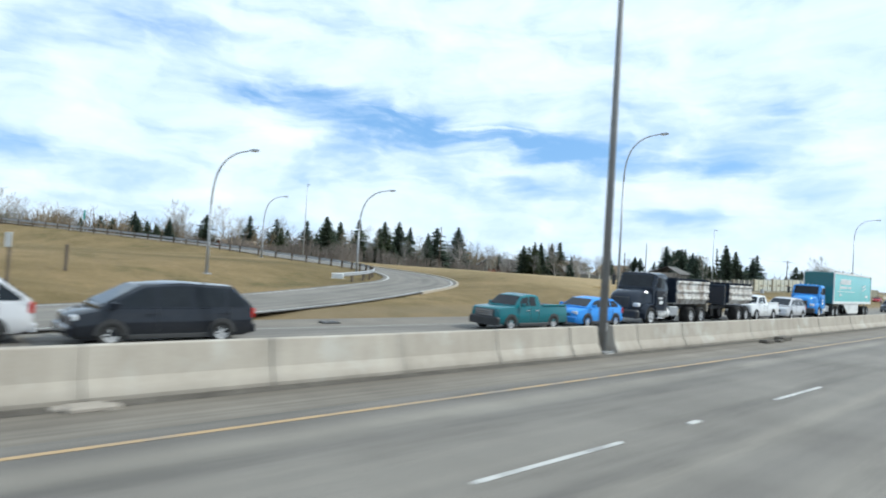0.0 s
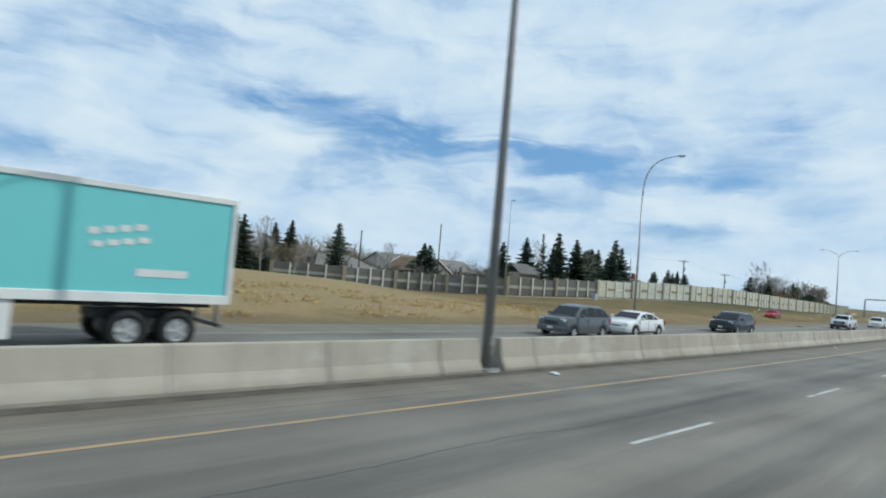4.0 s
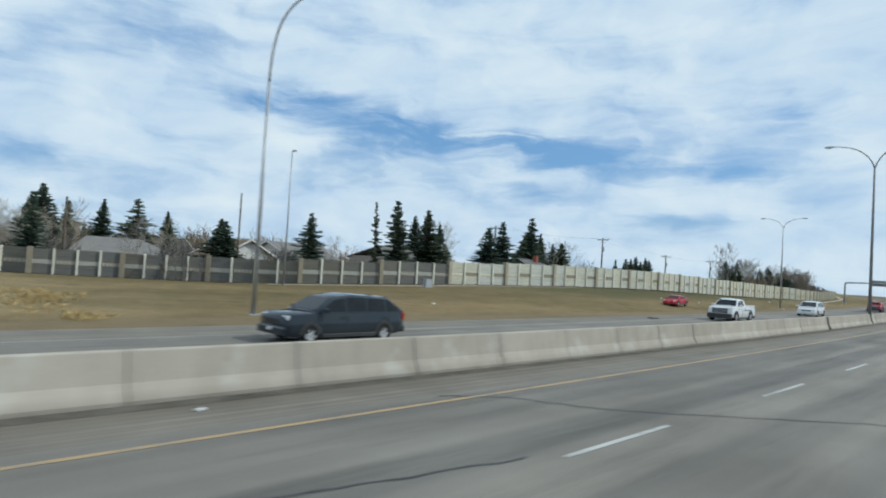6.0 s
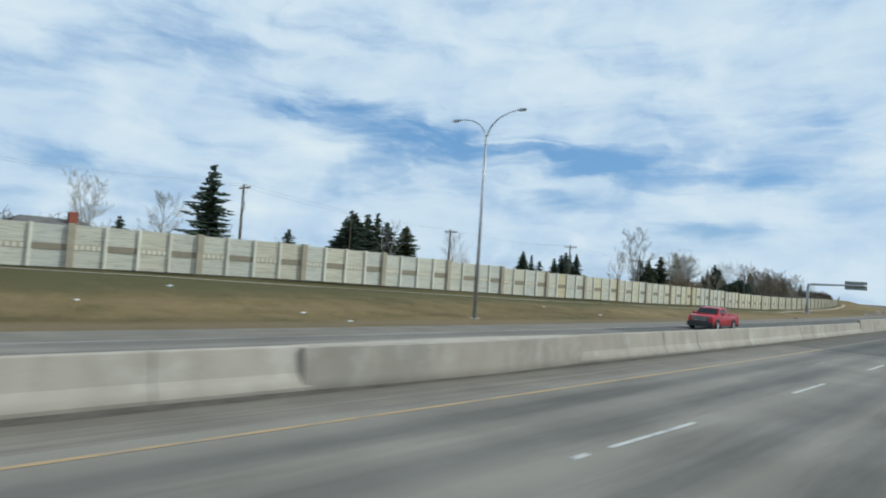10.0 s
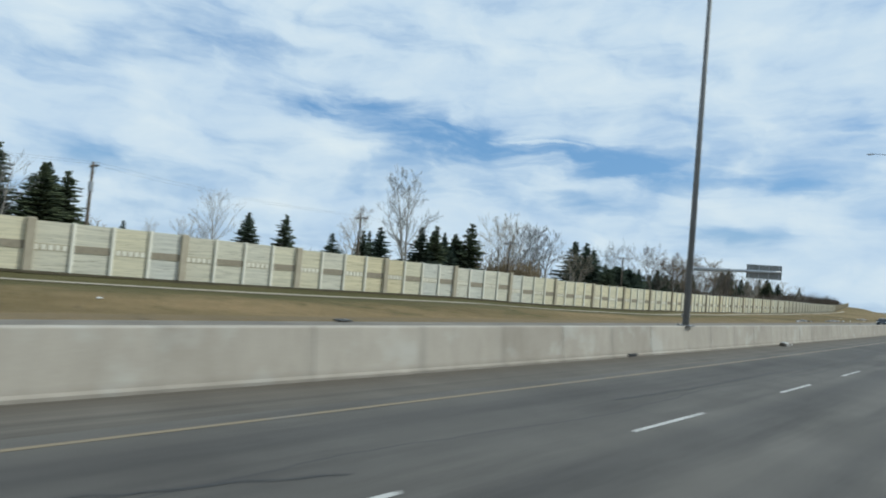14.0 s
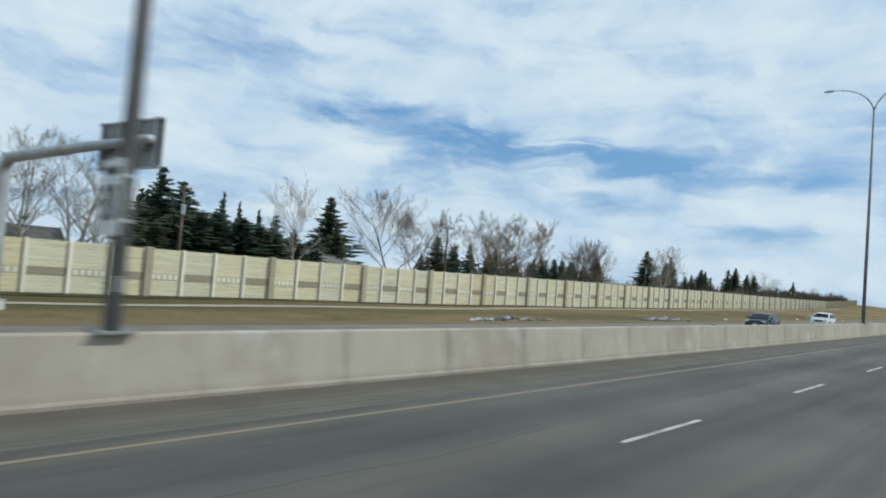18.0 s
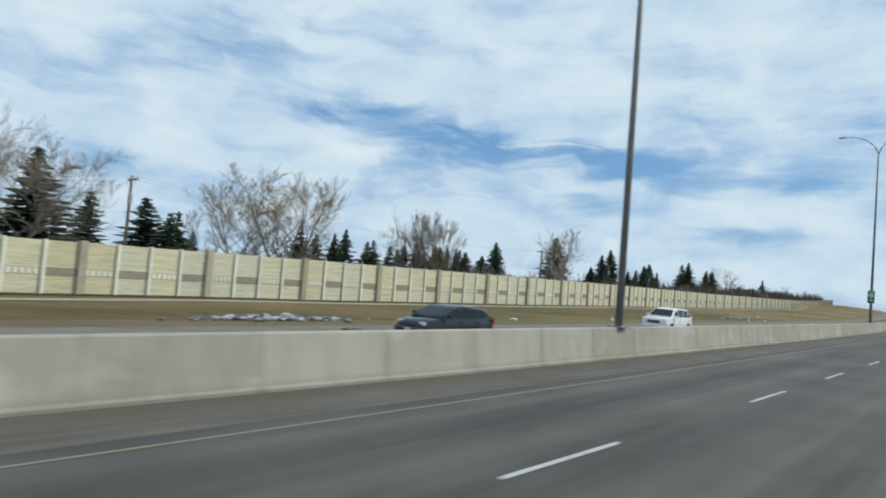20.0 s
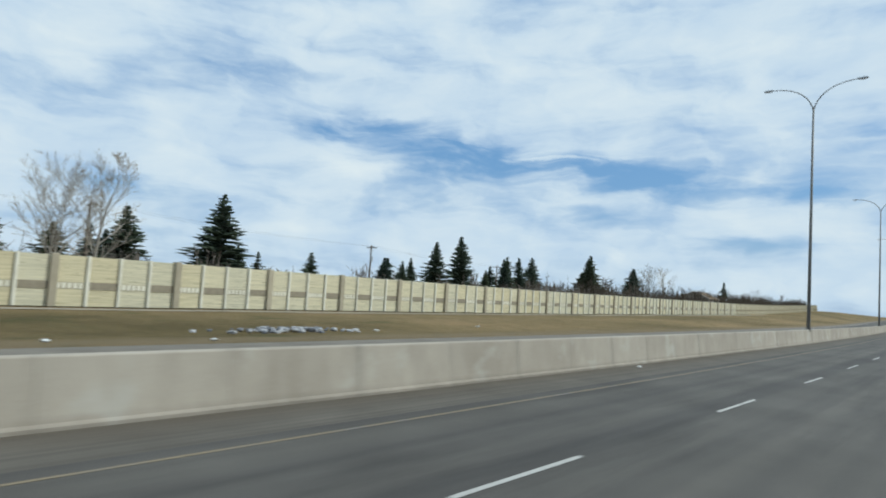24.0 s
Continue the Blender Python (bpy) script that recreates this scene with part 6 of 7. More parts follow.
for s, lat, size in ((208.6, -38.5, 0.16), (212.4, -25.0, 0.10), (213.2, -30.5, 0.12), (196.5, -36.0, 0.12), (202.0, -33.0, 0.10), (243.0, -34.0, 0.13), (247.5, -30.5, 0.12), (276.0, -30.0, 0.10), (282.0, -33.0, 0.12), (484.2, -24.6, 0.12), (490.2, -24.0, 0.10), (518.0, -31.5, 0.14), (466.0, -26.5, 0.20), (432.5, -26.5, 0.18), (450.0, -27.5, 0.16), (505.0, -30.0, 0.12), (150.0, -34.0, 0.12), (457.0, -31.0, 0.10), (476.0, -33.0, 0.12)):
    tagged(part("litter", rag(srng, size), None, at=on_road(s, lat, ground_z(s, lat) + size * 0.3, srng.uniform(0, 360))), "crumpled white litter lying in the roadside grass", "litter", "roadside litter")
for s, lat, size in ((92.5, -9.2, 0.09), (351.0, -9.45, 0.07), (345.5, -9.4, 0.05), (311.4, -9.6, 0.06), (499.0, -9.5, 0.07), (120.5, -9.2, 0.06)):
    tagged(part("litter", rag(srng, size), None, at=on_road(s, lat, size * 0.3, srng.uniform(0, 360))), "scrap of pale rubbish lying beside the barrier", "litter", "roadside litter")
for s, lat, z in ((20.4, -21.2, FAR_Z), (159.9, -20.8, FAR_Z), (289.5, -23.0, FAR_Z), (412.9, -21.0, FAR_Z)):
    d = thing("storm_drain", "dark sunken storm drain at the road edge", "storm drain", "storm drains", on_road(s, lat, z))
    g = Geo()
    g.box((0, 0, 0.015), (0.55, 0.75, 0.05), chamfer=0.01)
    part("frame", g, M["trim"], d)
    for k in range(5):
        bar = Geo()
        bar.box((0, -0.28 + 0.14 * k, 0.05), (0.45, 0.05, 0.03))
        part("bar", bar, M["dark_steel"], d)
rub = thing("broken_concrete", "broken barrier rubble lying at the foot of the median", "rubble", "", on_road(9.15, -9.62, 0.0))
for x, y, z, a, c, e in ((0, 0, 0.04, 0.34, 0.55, 0.07), (0.1, 0.3, 0.04, 0.18, 0.2, 0.08), (-0.1, -0.34, 0.03, 0.16, 0.18, 0.06)):
    g = Geo()
    g.box((x, y, z), (a, c, e), chamfer=0.03)
    part("chunk", g, M["stucco_tan"], rub)
slot = Geo()
slot.box((0.315, 0, 0.075), (0.04, 0.66, 0.085), chamfer=0.008)
part("drain_slot", slot, M["ink"], median, "dark drain slot at the barrier's foot", at=on_road(292.3, MEDIAN))
rub = thing("broken_concrete", "pale broken concrete lump with a dark end on the shoulder", "rubble", "", on_road(309.8, -9.62, 0.0))
for x, y, z, a, c, e, mat in ((0, 0.08, 0.10, 0.34, 0.62, 0.22, "footing"), (0.02, -0.32, 0.09, 0.30, 0.22, 0.19, "dark_grain"), (0.06, 0.46, 0.06, 0.2, 0.2, 0.12, "footing")):
    g = Geo()
    g.box((x, y, z), (a, c, e), chamfer=0.06)
    part("chunk", g, M[mat], rub)
rub = thing("broken_concrete", "dark broken kerb debris at the foot of the median", "rubble", "", on_road(34.6, -9.3, 0.0))
for x, y, z, a, c, e in ((0, -1.0, 0.06, 0.35, 0.8, 0.12), (0.1, 0.1, 0.05, 0.25, 0.5, 0.10), (-0.1, 1.1, 0.09, 0.4, 1.0, 0.18)):
    g = Geo()
    g.box((x, y, z), (a, c, e), chamfer=0.03)
    part("chunk", g, M["dark_grain"], rub)


# ---- vehicles on the oncoming carriageway ----
def tyre_meshes(r, w):
    t, rim = Geo(), Geo()
    n = 20
    prof = [(r * 0.62, -w / 2), (r * 0.93, -w / 2), (r, -w * 0.36), (r, w * 0.36), (r * 0.93, w / 2), (r * 0.62, w / 2)]
    t.loft([[(a * math.cos(2 * math.pi * k / n), y, a * math.sin(2 * math.pi * k / n)) for a, y in prof] for k in range(n)] + [[(a, y, 0) for a, y in prof]], caps=False)
    ring = [(r * 0.63, -w * 0.42), (r * 0.56, -w * 0.44), (r * 0.50, -w * 0.28), (r * 0.16, -w * 0.30), (r * 0.13, -w * 0.42), (0.001, -w * 0.42)]
    for sgn in (-1, 1):
        rows = [[(a * math.cos(2 * math.pi * k / n), -sgn * y, a * math.sin(2 * math.pi * k / n)) for a, y in ring] for k in range(n + 1)]
        rim.loft(rows, caps=False, closed=False)
    for k in range(5):
        a = 2 * math.pi * k / 5
        turn = Matrix.Rotation(-a, 3, "Y")
        for sy in (-1, 1):
            rim.box(turn @ Vector((r * 0.34, sy * w * 0.36, 0)), (r * 0.42, w * 0.16, r * 0.13), 0, turn)
    return t.mesh("tyre", M["rubber"], True), rim.mesh("rim", M["rim"])


WHEELS = {"car": tyre_meshes(0.33, 0.22), "light_truck": tyre_meshes(0.40, 0.27), "truck": tyre_meshes(0.51, 0.30), "dual": tyre_meshes(0.51, 0.58)}


def wheel(root, kind, x, y, r):
    tyre, rim = WHEELS[kind]
    ob = part("wheel", tyre, None, root, at=Matrix.Translation((x, y, r)))
    part("rim", rim, None, ob)


def ring_section(x, w, z0, z1, shoulder=0.93):
    zm = z0 + (z1 - z0) * 0.55
    return [(x, -w * 0.93, z0), (x, w * 0.93, z0), (x, w, z0 + 0.10), (x, w, zm), (x, w * shoulder, z1 - 0.03), (x, w * shoulder * 0.94, z1), (x, -w * shoulder * 0.94, z1), (x, -w * shoulder, z1 - 0.03), (x, -w, zm), (x, -w, z0 + 0.10)]


# stations: share of length from the nose, share of half width, share of height below and above
KINDS = {
    "sedan": dict(body=((0.0, 0.72, 0.24, 0.46), (0.015, 0.86, 0.17, 0.52), (0.06, 0.95, 0.15, 0.57), (0.27, 1.0, 0.14, 0.67), (0.5, 1.0, 0.14, 0.67), (0.78, 1.0, 0.15, 0.70), (0.95, 0.95, 0.18, 0.72), (0.99, 0.86, 0.22, 0.68), (1.0, 0.76, 0.30, 0.60)),
                  cabin=((0.24, 0.66), (0.40, 0.955), (0.52, 1.0), (0.66, 0.97), (0.88, 0.715)), belt=0.67, pillars=(0.50, 0.68), wheels=(0.19, 0.80), rear=0.88),
    "hatch": dict(body=((0.0, 0.72, 0.22, 0.46), (0.02, 0.88, 0.15, 0.53), (0.07, 0.96, 0.14, 0.58), (0.25, 1.0, 0.13, 0.66), (0.6, 1.0, 0.13, 0.67), (0.9, 0.97, 0.15, 0.68), (0.985, 0.9, 0.18, 0.66), (1.0, 0.8, 0.26, 0.56)),
                  cabin=((0.20, 0.64), (0.38, 0.95), (0.55, 1.0), (0.82, 0.95), (0.97, 0.68)), belt=0.66, pillars=(0.50, 0.72), wheels=(0.20, 0.81), rear=0.97),
    "minivan": dict(body=((0.0, 0.74, 0.20, 0.42), (0.015, 0.88, 0.14, 0.48), (0.06, 0.96, 0.12, 0.52), (0.20, 1.0, 0.11, 0.60), (0.6, 1.0, 0.11, 0.60), (0.93, 0.98, 0.13, 0.61), (0.985, 0.93, 0.16, 0.60), (1.0, 0.84, 0.24, 0.50)),
                    cabin=((0.13, 0.58), (0.35, 0.95), (0.55, 1.0), (0.86, 0.96), (0.985, 0.62)), belt=0.60, pillars=(0.42, 0.62, 0.82), wheels=(0.19, 0.79), rear=0.98),
    "suv": dict(body=((0.0, 0.78, 0.22, 0.50), (0.015, 0.90, 0.17, 0.56), (0.05, 0.97, 0.15, 0.60), (0.26, 1.0, 0.14, 0.63), (0.6, 1.0, 0.14, 0.63), (0.93, 0.98, 0.16, 0.63), (0.985, 0.93, 0.2, 0.62), (1.0, 0.85, 0.28, 0.52)),
                cabin=((0.21, 0.61), (0.37, 0.94), (0.51, 1.0), (0.84, 0.965), (0.985, 0.66)), belt=0.63, pillars=(0.47, 0.65, 0.82), wheels=(0.18, 0.80), rear=0.98),
    "pickup": dict(body=((0.0, 0.82, 0.24, 0.54), (0.012, 0.93, 0.19, 0.60), (0.04, 0.98, 0.18, 0.63), (0.24, 1.0, 0.17, 0.66), (0.6, 1.0, 0.17, 0.66), (0.61, 1.0, 0.17, 0.68), (0.985, 1.0, 0.2, 0.68), (1.0, 0.97, 0.26, 0.66)),
                   cabin=((0.22, 0.64), (0.33, 0.95), (0.44, 1.0), (0.565, 0.98), (0.60, 0.66)), belt=0.66, pillars=(0.42, 0.53), wheels=(0.16, 0.78), rear=0.60, bed=True),
}


def car(kind, paint, length, width, height, label, category, s_front, lat=-17.9, wheel_kind="car", bumper=None, stripe=False):
    k = KINDS[kind]
    X = lambda u: length * (0.5 - u)
    hw = width / 2
    wr = 0.33 if wheel_kind == "car" else 0.40
    root = thing({"sedan": "sedan", "hatch": "hatchback", "minivan": "minivan", "suv": "sport_utility_vehicle", "pickup": "pickup_truck"}[kind], label, category, "oncoming vehicles")
    g = Geo()
    g.loft([ring_section(X(u), w * hw, max(z0 * height, 0.2), z1 * height) for u, w, z0, z1 in reversed(k["body"])])
    shell = part("body", g, M[paint], root, smooth_faces=True)
    shell.data.set_sharp_from_angle(angle=radians(38))
    # cabin shell, with windscreen, side and rear panes set into it
    c = k["cabin"]
    zb = k["belt"] * height - 0.02
    us, zs = [q[0] for q in c], [q[1] * height for q in c]
    side_y = lambda z: hw * (0.915 - 0.16 * (z - zb) / (height - zb))
    shell = Geo()
    rings = []
    for u, z in reversed(c):
        zz = max(z * height, zb + 0.03)
        edge = min(0.07, (zz - zb) * 0.4)
        wt = side_y(zz - edge)
        rings.append([(X(u), -side_y(zb), zb - 0.05), (X(u), side_y(zb), zb - 0.05), (X(u), wt, zz - edge), (X(u), wt * 0.90, zz - edge * 0.15), (X(u), wt * 0.4, zz + 0.015), (X(u), -wt * 0.4, zz + 0.015), (X(u), -wt * 0.90, zz - edge * 0.15), (X(u), -wt, zz - edge)])
    shell.loft(rings)
    cabin = part("cabin", shell, M[paint], root, smooth_faces=True)
    cabin.data.set_sharp_from_angle(angle=radians(30))
    for name, (u0, z0), (u1, z1) in (("windscreen", c[0], c[1]), ("rear_window", c[-1], c[-2])):
        lo, hi = Vector((X(u0), 0, max(z0 * height, zb + 0.03))), Vector((X(u1), 0, z1 * height))
        along = hi - lo
        nrm = Vector((abs(along.z), 0, abs(along.x))).normalized()
        if name == "rear_window":
            nrm.x = -nrm.x
        g = Geo()
        faces = []
        for off in (-0.03, 0.022):
            p, q = lo + along * 0.10 + nrm * off, lo + along * 0.93 + nrm * off
            faces.append([(p.x, -side_y(p.z) * 0.90, p.z), (p.x, side_y(p.z) * 0.90, p.z), (q.x, side_y(q.z) * 0.86, q.z), (q.x, -side_y(q.z) * 0.86, q.z)])
        g.loft(faces if name == "windscreen" else [f[::-1] for f in faces])
        part(name, g, M["glass"], root)
    bounds = [c[0][0] + 0.035] + list(k["pillars"]) + ([] if kind == "pickup" else [c[-1][0] - 0.035])
    for sy in (-1, 1):
        for ua, ub in zip(bounds, bounds[1:]):
            ua, ub = ua + 0.010, ub - 0.010
            grid = sorted({ua, ub} | {ua + (ub - ua) * j / 4 for j in range(5)} | {u for u in us if ua < u < ub})
            rows = []
            for u in grid:
                top = float(np.interp(u, us, zs)) - 0.10
                if top < zb + 0.10:
                    continue
                lo = zb + 0.055
                rows.append([(X(u), sy * (side_y(lo) - 0.03), lo), (X(u), sy * (side_y(lo) + 0.006), lo), (X(u), sy * (side_y(top) + 0.006), top), (X(u), sy * (side_y(top) - 0.03), top)])
            if len(rows) > 1:
                g = Geo()
                g.loft(rows if sy > 0 else [r[::-1] for r in rows])
                part("side_window", g, M["glass"], root)
        m = Geo()
        m.box((X(c[0][0]) - 0.35, sy * (hw + 0.09), zb + 0.10), (0.14, 0.2, 0.15), chamfer=0.03)
        part("mirror", m, M[paint], root)
        for u in (c[0][0] + 0.045, k["pillars"][0] + 0.005, k["pillars"][-1] + 0.015):
            seam = Geo()
            seam.box((X(u), sy * (hw + 0.001), height * 0.42), (0.012, 0.012, height * 0.38))
            part("door_seam", seam, M["trim"], root)
        for u in (k["pillars"][0] - 0.035, k["pillars"][-1] - 0.02):
            h = Geo()
            h.box((X(u), sy * (hw + 0.012), zb - 0.14), (0.2, 0.03, 0.035), chamfer=0.008)
            part("door_handle", h, M["chrome" if kind == "pickup" else paint], root)
        for u in k["wheels"]:
            arch = Geo()
            n = 18
            rr0, rr1 = wr + 0.075, wr * 0.5
            outer = [(X(u) + rr0 * math.cos(math.pi * j / n), sy * (hw + 0.006), wr * 0.96 + rr0 * math.sin(math.pi * j / n)) for j in range(n + 1)]
            inner = [(X(u) + rr1 * math.cos(math.pi * j / n), sy * (hw + 0.006), wr * 0.96 + rr1 * math.sin(math.pi * j / n)) for j in range(n + 1)]
            back = [(a, sy * (hw - 0.2), b) for a, _, b in outer]
            arch.loft([inner, outer, back], caps=False, closed=False)
            part("wheel_arch", arch, M["trim"], root)
            wheel(root, wheel_kind, X(u), sy * (hw - 0.10), wr)
        zl = k["body"][2][3] * height - 0.12
        hl = Geo()
        hl.box((X(0.022), sy * hw * 0.70, zl), (0.12, hw * 0.34, 0.13), chamfer=0.03)
        part("headlight", hl, M["lens"], root)
        tl = Geo()
        tl.box((X(0.988), sy * hw * 0.84, k["belt"] * height - 0.14), (0.12, hw * 0.20, 0.28), chamfer=0.03)
        part("tail_light", tl, M["red_lens"], root)
        sill = Geo()
        sill.box((X(0.5), sy * hw * 0.97, 0.27), (length * 0.46, 0.08, 0.12), chamfer=0.02)
        part("sill", sill, M["trim"], root)
    gr = Geo()
    if kind == "pickup":
        gr.box((X(0.004), 0, height * 0.475), (0.14, hw * 1.22, height * 0.20), chamfer=0.03)
        part("grille", gr, M["trim"], root)
        for j in range(3):
            bar = Geo()
            bar.box((X(-0.010), 0, height * (0.42 + 0.055 * j)), (0.03, hw * 1.12, 0.03), chamfer=0.006)
            part("grille_bar", bar, M["chrome"], root)
    else:
        gr.box((X(0.006), 0, k["body"][1][3] * height - 0.20), (0.07, hw * 0.95, 0.20), chamfer=0.02)
        part("grille", gr, M["trim"], root)
    for u, name in ((0.0, "front_bumper"), (1.0, "rear_bumper")):
        b = Geo()
        b.box((X(u), 0, 0.42), (0.22 if kind == "pickup" else 0.16, width * (0.96 if kind == "pickup" else 0.90), 0.36 if kind == "pickup" else 0.26), chamfer=0.06)
        part(name, b, M[bumper or ("chrome" if kind == "pickup" else paint)], root)
    plate = Geo()
    plate.box((X(-0.018), 0, 0.46), (0.012, 0.32, 0.11))
    part("plate", plate, M["sign_white"], root)
    if k.get("bed"):
        bed = Geo()
        x0, x1 = X(0.615), X(0.985)
        bed.box(((x0 + x1) / 2, 0, 0.681 * height + 0.004), (x0 - x1, width * 0.82, 0.012))
        part("bed_cover", bed, M["trim"], root)
        for sy in (-1, 1):
            rail = Geo()
            rail.box(((x0 + x1) / 2, sy * hw * 0.90, 0.68 * height + 0.035), (x0 - x1, 0.12, 0.08), chamfer=0.02)
            part("bed_rail", rail, M[paint], root)
    if stripe:
        for sy in (-1, 1):
            st = Geo()
            st.box((X(0.66), sy * (hw + 0.004), height * 0.5), (1.5, 0.01, 0.07))
            part("stripe", st, M["paint_grey"], root)
    root.matrix_world = on_road(s_front + length / 2, lat, FAR_Z + 0.0, -90)
    return root


car("suv", "paint_silver", 4.6, 1.85, 1.68, "silver sport utility vehicle on the oncoming lanes", "car", 5.15, -19.0)
car("minivan", "paint_black", 4.75, 1.95, 1.68, "black minivan on the oncoming lanes", "car", 10.4, -18.0)
car("pickup", "paint_teal", 4.7, 1.75, 1.56, "small teal pickup truck on the oncoming lanes", "pickup truck", 26.0, -17.9, "car", "trim")
car("hatch", "paint_blue", 4.1, 1.76, 1.47, "bright blue hatchback on the oncoming lanes", "car", 31.6, -17.9)
car("pickup", "paint_white", 5.5, 1.95, 1.83, "white crew-cab pickup truck behind the dump trailer", "pickup truck", 53.0, -17.9, "light_truck", "trim")
car("minivan", "paint_silver", 4.8, 1.92, 1.70, "silver minivan ahead of the blue tractor", "car", 60.7, -17.9)
car("suv", "paint_grey", 4.3, 1.80, 1.62, "grey sport utility vehicle on the oncoming lanes", "car", 104.6, -17.9)
car("sedan", "paint_white", 4.6, 1.80, 1.40, "white sedan on the oncoming lanes", "car", 110.6, -17.8)
car("suv", "paint_navy", 4.9, 1.88, 1.60, "dark grey-blue sport utility vehicle on the oncoming lanes", "car", 126.6, -17.9)
car("pickup", "paint_white", 5.3, 1.90, 1.74, "white pickup truck with grey side stripes", "pickup truck", 165.1, -17.9, "light_truck", "trim", True)
car("minivan", "paint_white", 4.8, 1.90, 1.62, "white minivan on the oncoming lanes", "car", 191.2, -17.9)
red = car("sedan", "paint_red", 3.9, 1.66, 1.26, "red car on the grass beside the oncoming lanes", "car", 184.0, -30.5)
red.matrix_world = on_road(190.2, -31.6, ground_z(190.2, -31.6) + 0.02, -90)
car("pickup", "paint_red", 5.3, 1.9, 1.66, "red pickup truck on the oncoming lanes", "pickup truck", 238.4, -17.6, "light_truck", "trim")
car("hatch", "paint_navy", 4.4, 1.80, 1.46, "dark blue hatchback on the oncoming lanes", "car", 413.0, -17.6)
car("suv", "paint_white", 4.7, 1.86, 1.70, "white sport utility vehicle with bright headlights", "car", 436.0, -17.6)


# ---- heavy trucks ----
def cab(root, paint, nose, w, hood_z, cab_z, axle, cab_front, cab_back):
    """A bonneted cab facing +x: nose, front axle, windscreen foot and cab back along x."""
    hw = w / 2
    x1, x2 = cab_front, cab_back
    ln = nose - x1

    def section(x, q, z0, z1, sh):
        return [(x, -q, z0), (x, q, z0), (x, q, z1 - sh), (x, q * 0.93, z1 - sh * 0.42), (x, q * 0.74, z1 - 0.05), (x, q * 0.38, z1), (x, -q * 0.38, z1), (x, -q * 0.74, z1 - 0.05), (x, -q * 0.93, z1 - sh * 0.42), (x, -q, z1 - sh)]

    hood = Geo()
    hood.loft([section(x1 - 0.1, hw * 0.90, 0.95, hood_z, 0.40), section(x1 + ln * 0.35, hw * 0.80, 0.95, hood_z - 0.05, 0.42), section(x1 + ln * 0.75, hw * 0.66, 0.80, hood_z - 0.17, 0.42), section(nose - 0.12, hw * 0.58, 0.78, hood_z - 0.30, 0.40), section(nose, hw * 0.50, 0.85, hood_z - 0.46, 0.30)])
    ob = part("hood", hood, M[paint], root, smooth_faces=True)
    ob.data.set_sharp_from_angle(angle=radians(50))
    rake = 0.34
    body = Geo()
    mid = hood_z - 0.02

    def cab_ring(x, q, zt, sh):
        return [(x, -q, 0.80), (x, q, 0.80), (x, q, mid), (x, q * 0.95, zt - sh), (x, q * 0.86, zt - sh * 0.3), (x, q * 0.5, zt), (x, -q * 0.5, zt), (x, -q * 0.86, zt - sh * 0.3), (x, -q * 0.95, zt - sh), (x, -q, mid)]

    body.loft([cab_ring(x2, hw * 0.97, cab_z - 0.04, 0.2), cab_ring(x2 + 0.08, hw, cab_z, 0.2), cab_ring(x1 - rake, hw * 0.985, cab_z - 0.03, 0.2), cab_ring(x1 - rake * 0.55, hw * 0.965, mid + (cab_z - mid) * 0.52, 0.12), cab_ring(x1 + 0.03, hw * 0.92, mid + 0.08, 0.04)])
    ob = part("cab_body", body, M[paint], root, smooth_faces=True)
    ob.data.set_sharp_from_angle(angle=radians(32))
    ws = Geo()
    faces = []
    for off in (-0.05, 0.03):
        faces.append([(x1 + 0.01 + off, -hw * 0.80, mid + 0.10), (x1 + 0.01 + off, hw * 0.80, mid + 0.10), (x1 - rake + 0.03 + off, hw * 0.78, cab_z - 0.16), (x1 - rake + 0.03 + off, -hw * 0.78, cab_z - 0.16)])
    ws.loft(faces)
    part("windscreen", ws, M["glass"], root)
    dl = x1 - x2
    for sy in (-1, 1):
        win = Geo()
        lo, hi = mid + 0.04, cab_z - 0.30
        a = [(x1 - 0.20, lo + 0.10), (x1 - rake - 0.14, hi), (x1 - dl * 0.72, hi), (x1 - dl * 0.72, lo)]
        yl = lambda z: hw * (1.0 - 0.05 * (z - mid) / (cab_z - 0.2 - mid))
        rows = [[(x, sy * (yl(z) + d), z) for x, z in a] for d in (-0.04, 0.006)]
        win.loft(rows if sy < 0 else [r[::-1] for r in rows])
        part("side_window", win, M["glass"], root)
        door = Geo()
        door.box((x1 - dl * 0.42, sy * (hw + 0.002), 1.38), (dl * 0.66, 0.02, mid - 0.92), chamfer=0.008)
        part("door", door, M[paint], root)
        h = Geo()
        h.box((x1 - dl * 0.66, sy * (hw + 0.02), mid - 0.28), (0.18, 0.03, 0.05), chamfer=0.01)
        part("door_handle", h, M["chrome"], root)
        deco = Geo()
        for x, z, q, v in ((0.40, 1.52, 0.42, 0.09), (0.44, 1.28, 0.40, 0.18)):
            deco.box((x1 - dl * x, sy * (hw + 0.018), z), (q, 0.01, v))
        part("door_lettering", deco, M["sign_white"], root, "unreadable white lettering")
        mir = Geo()
        mir.box((x1 - 0.02, sy * (hw + 0.22), mid + 0.38), (0.10, 0.20, 0.55), chamfer=0.03)
        mir.tube([(x1 - 0.1, sy * hw * 0.95, mid + 0.55), (x1 - 0.02, sy * (hw + 0.22), mid + 0.55)], 0.02, 6)
        mir.tube([(x1 - 0.1, sy * hw * 0.95, mid + 0.2), (x1 - 0.02, sy * (hw + 0.22), mid + 0.2)], 0.02, 6)
        part("mirror", mir, M["trim"], root)
        fend = Geo()
        n = 14
        arc = []
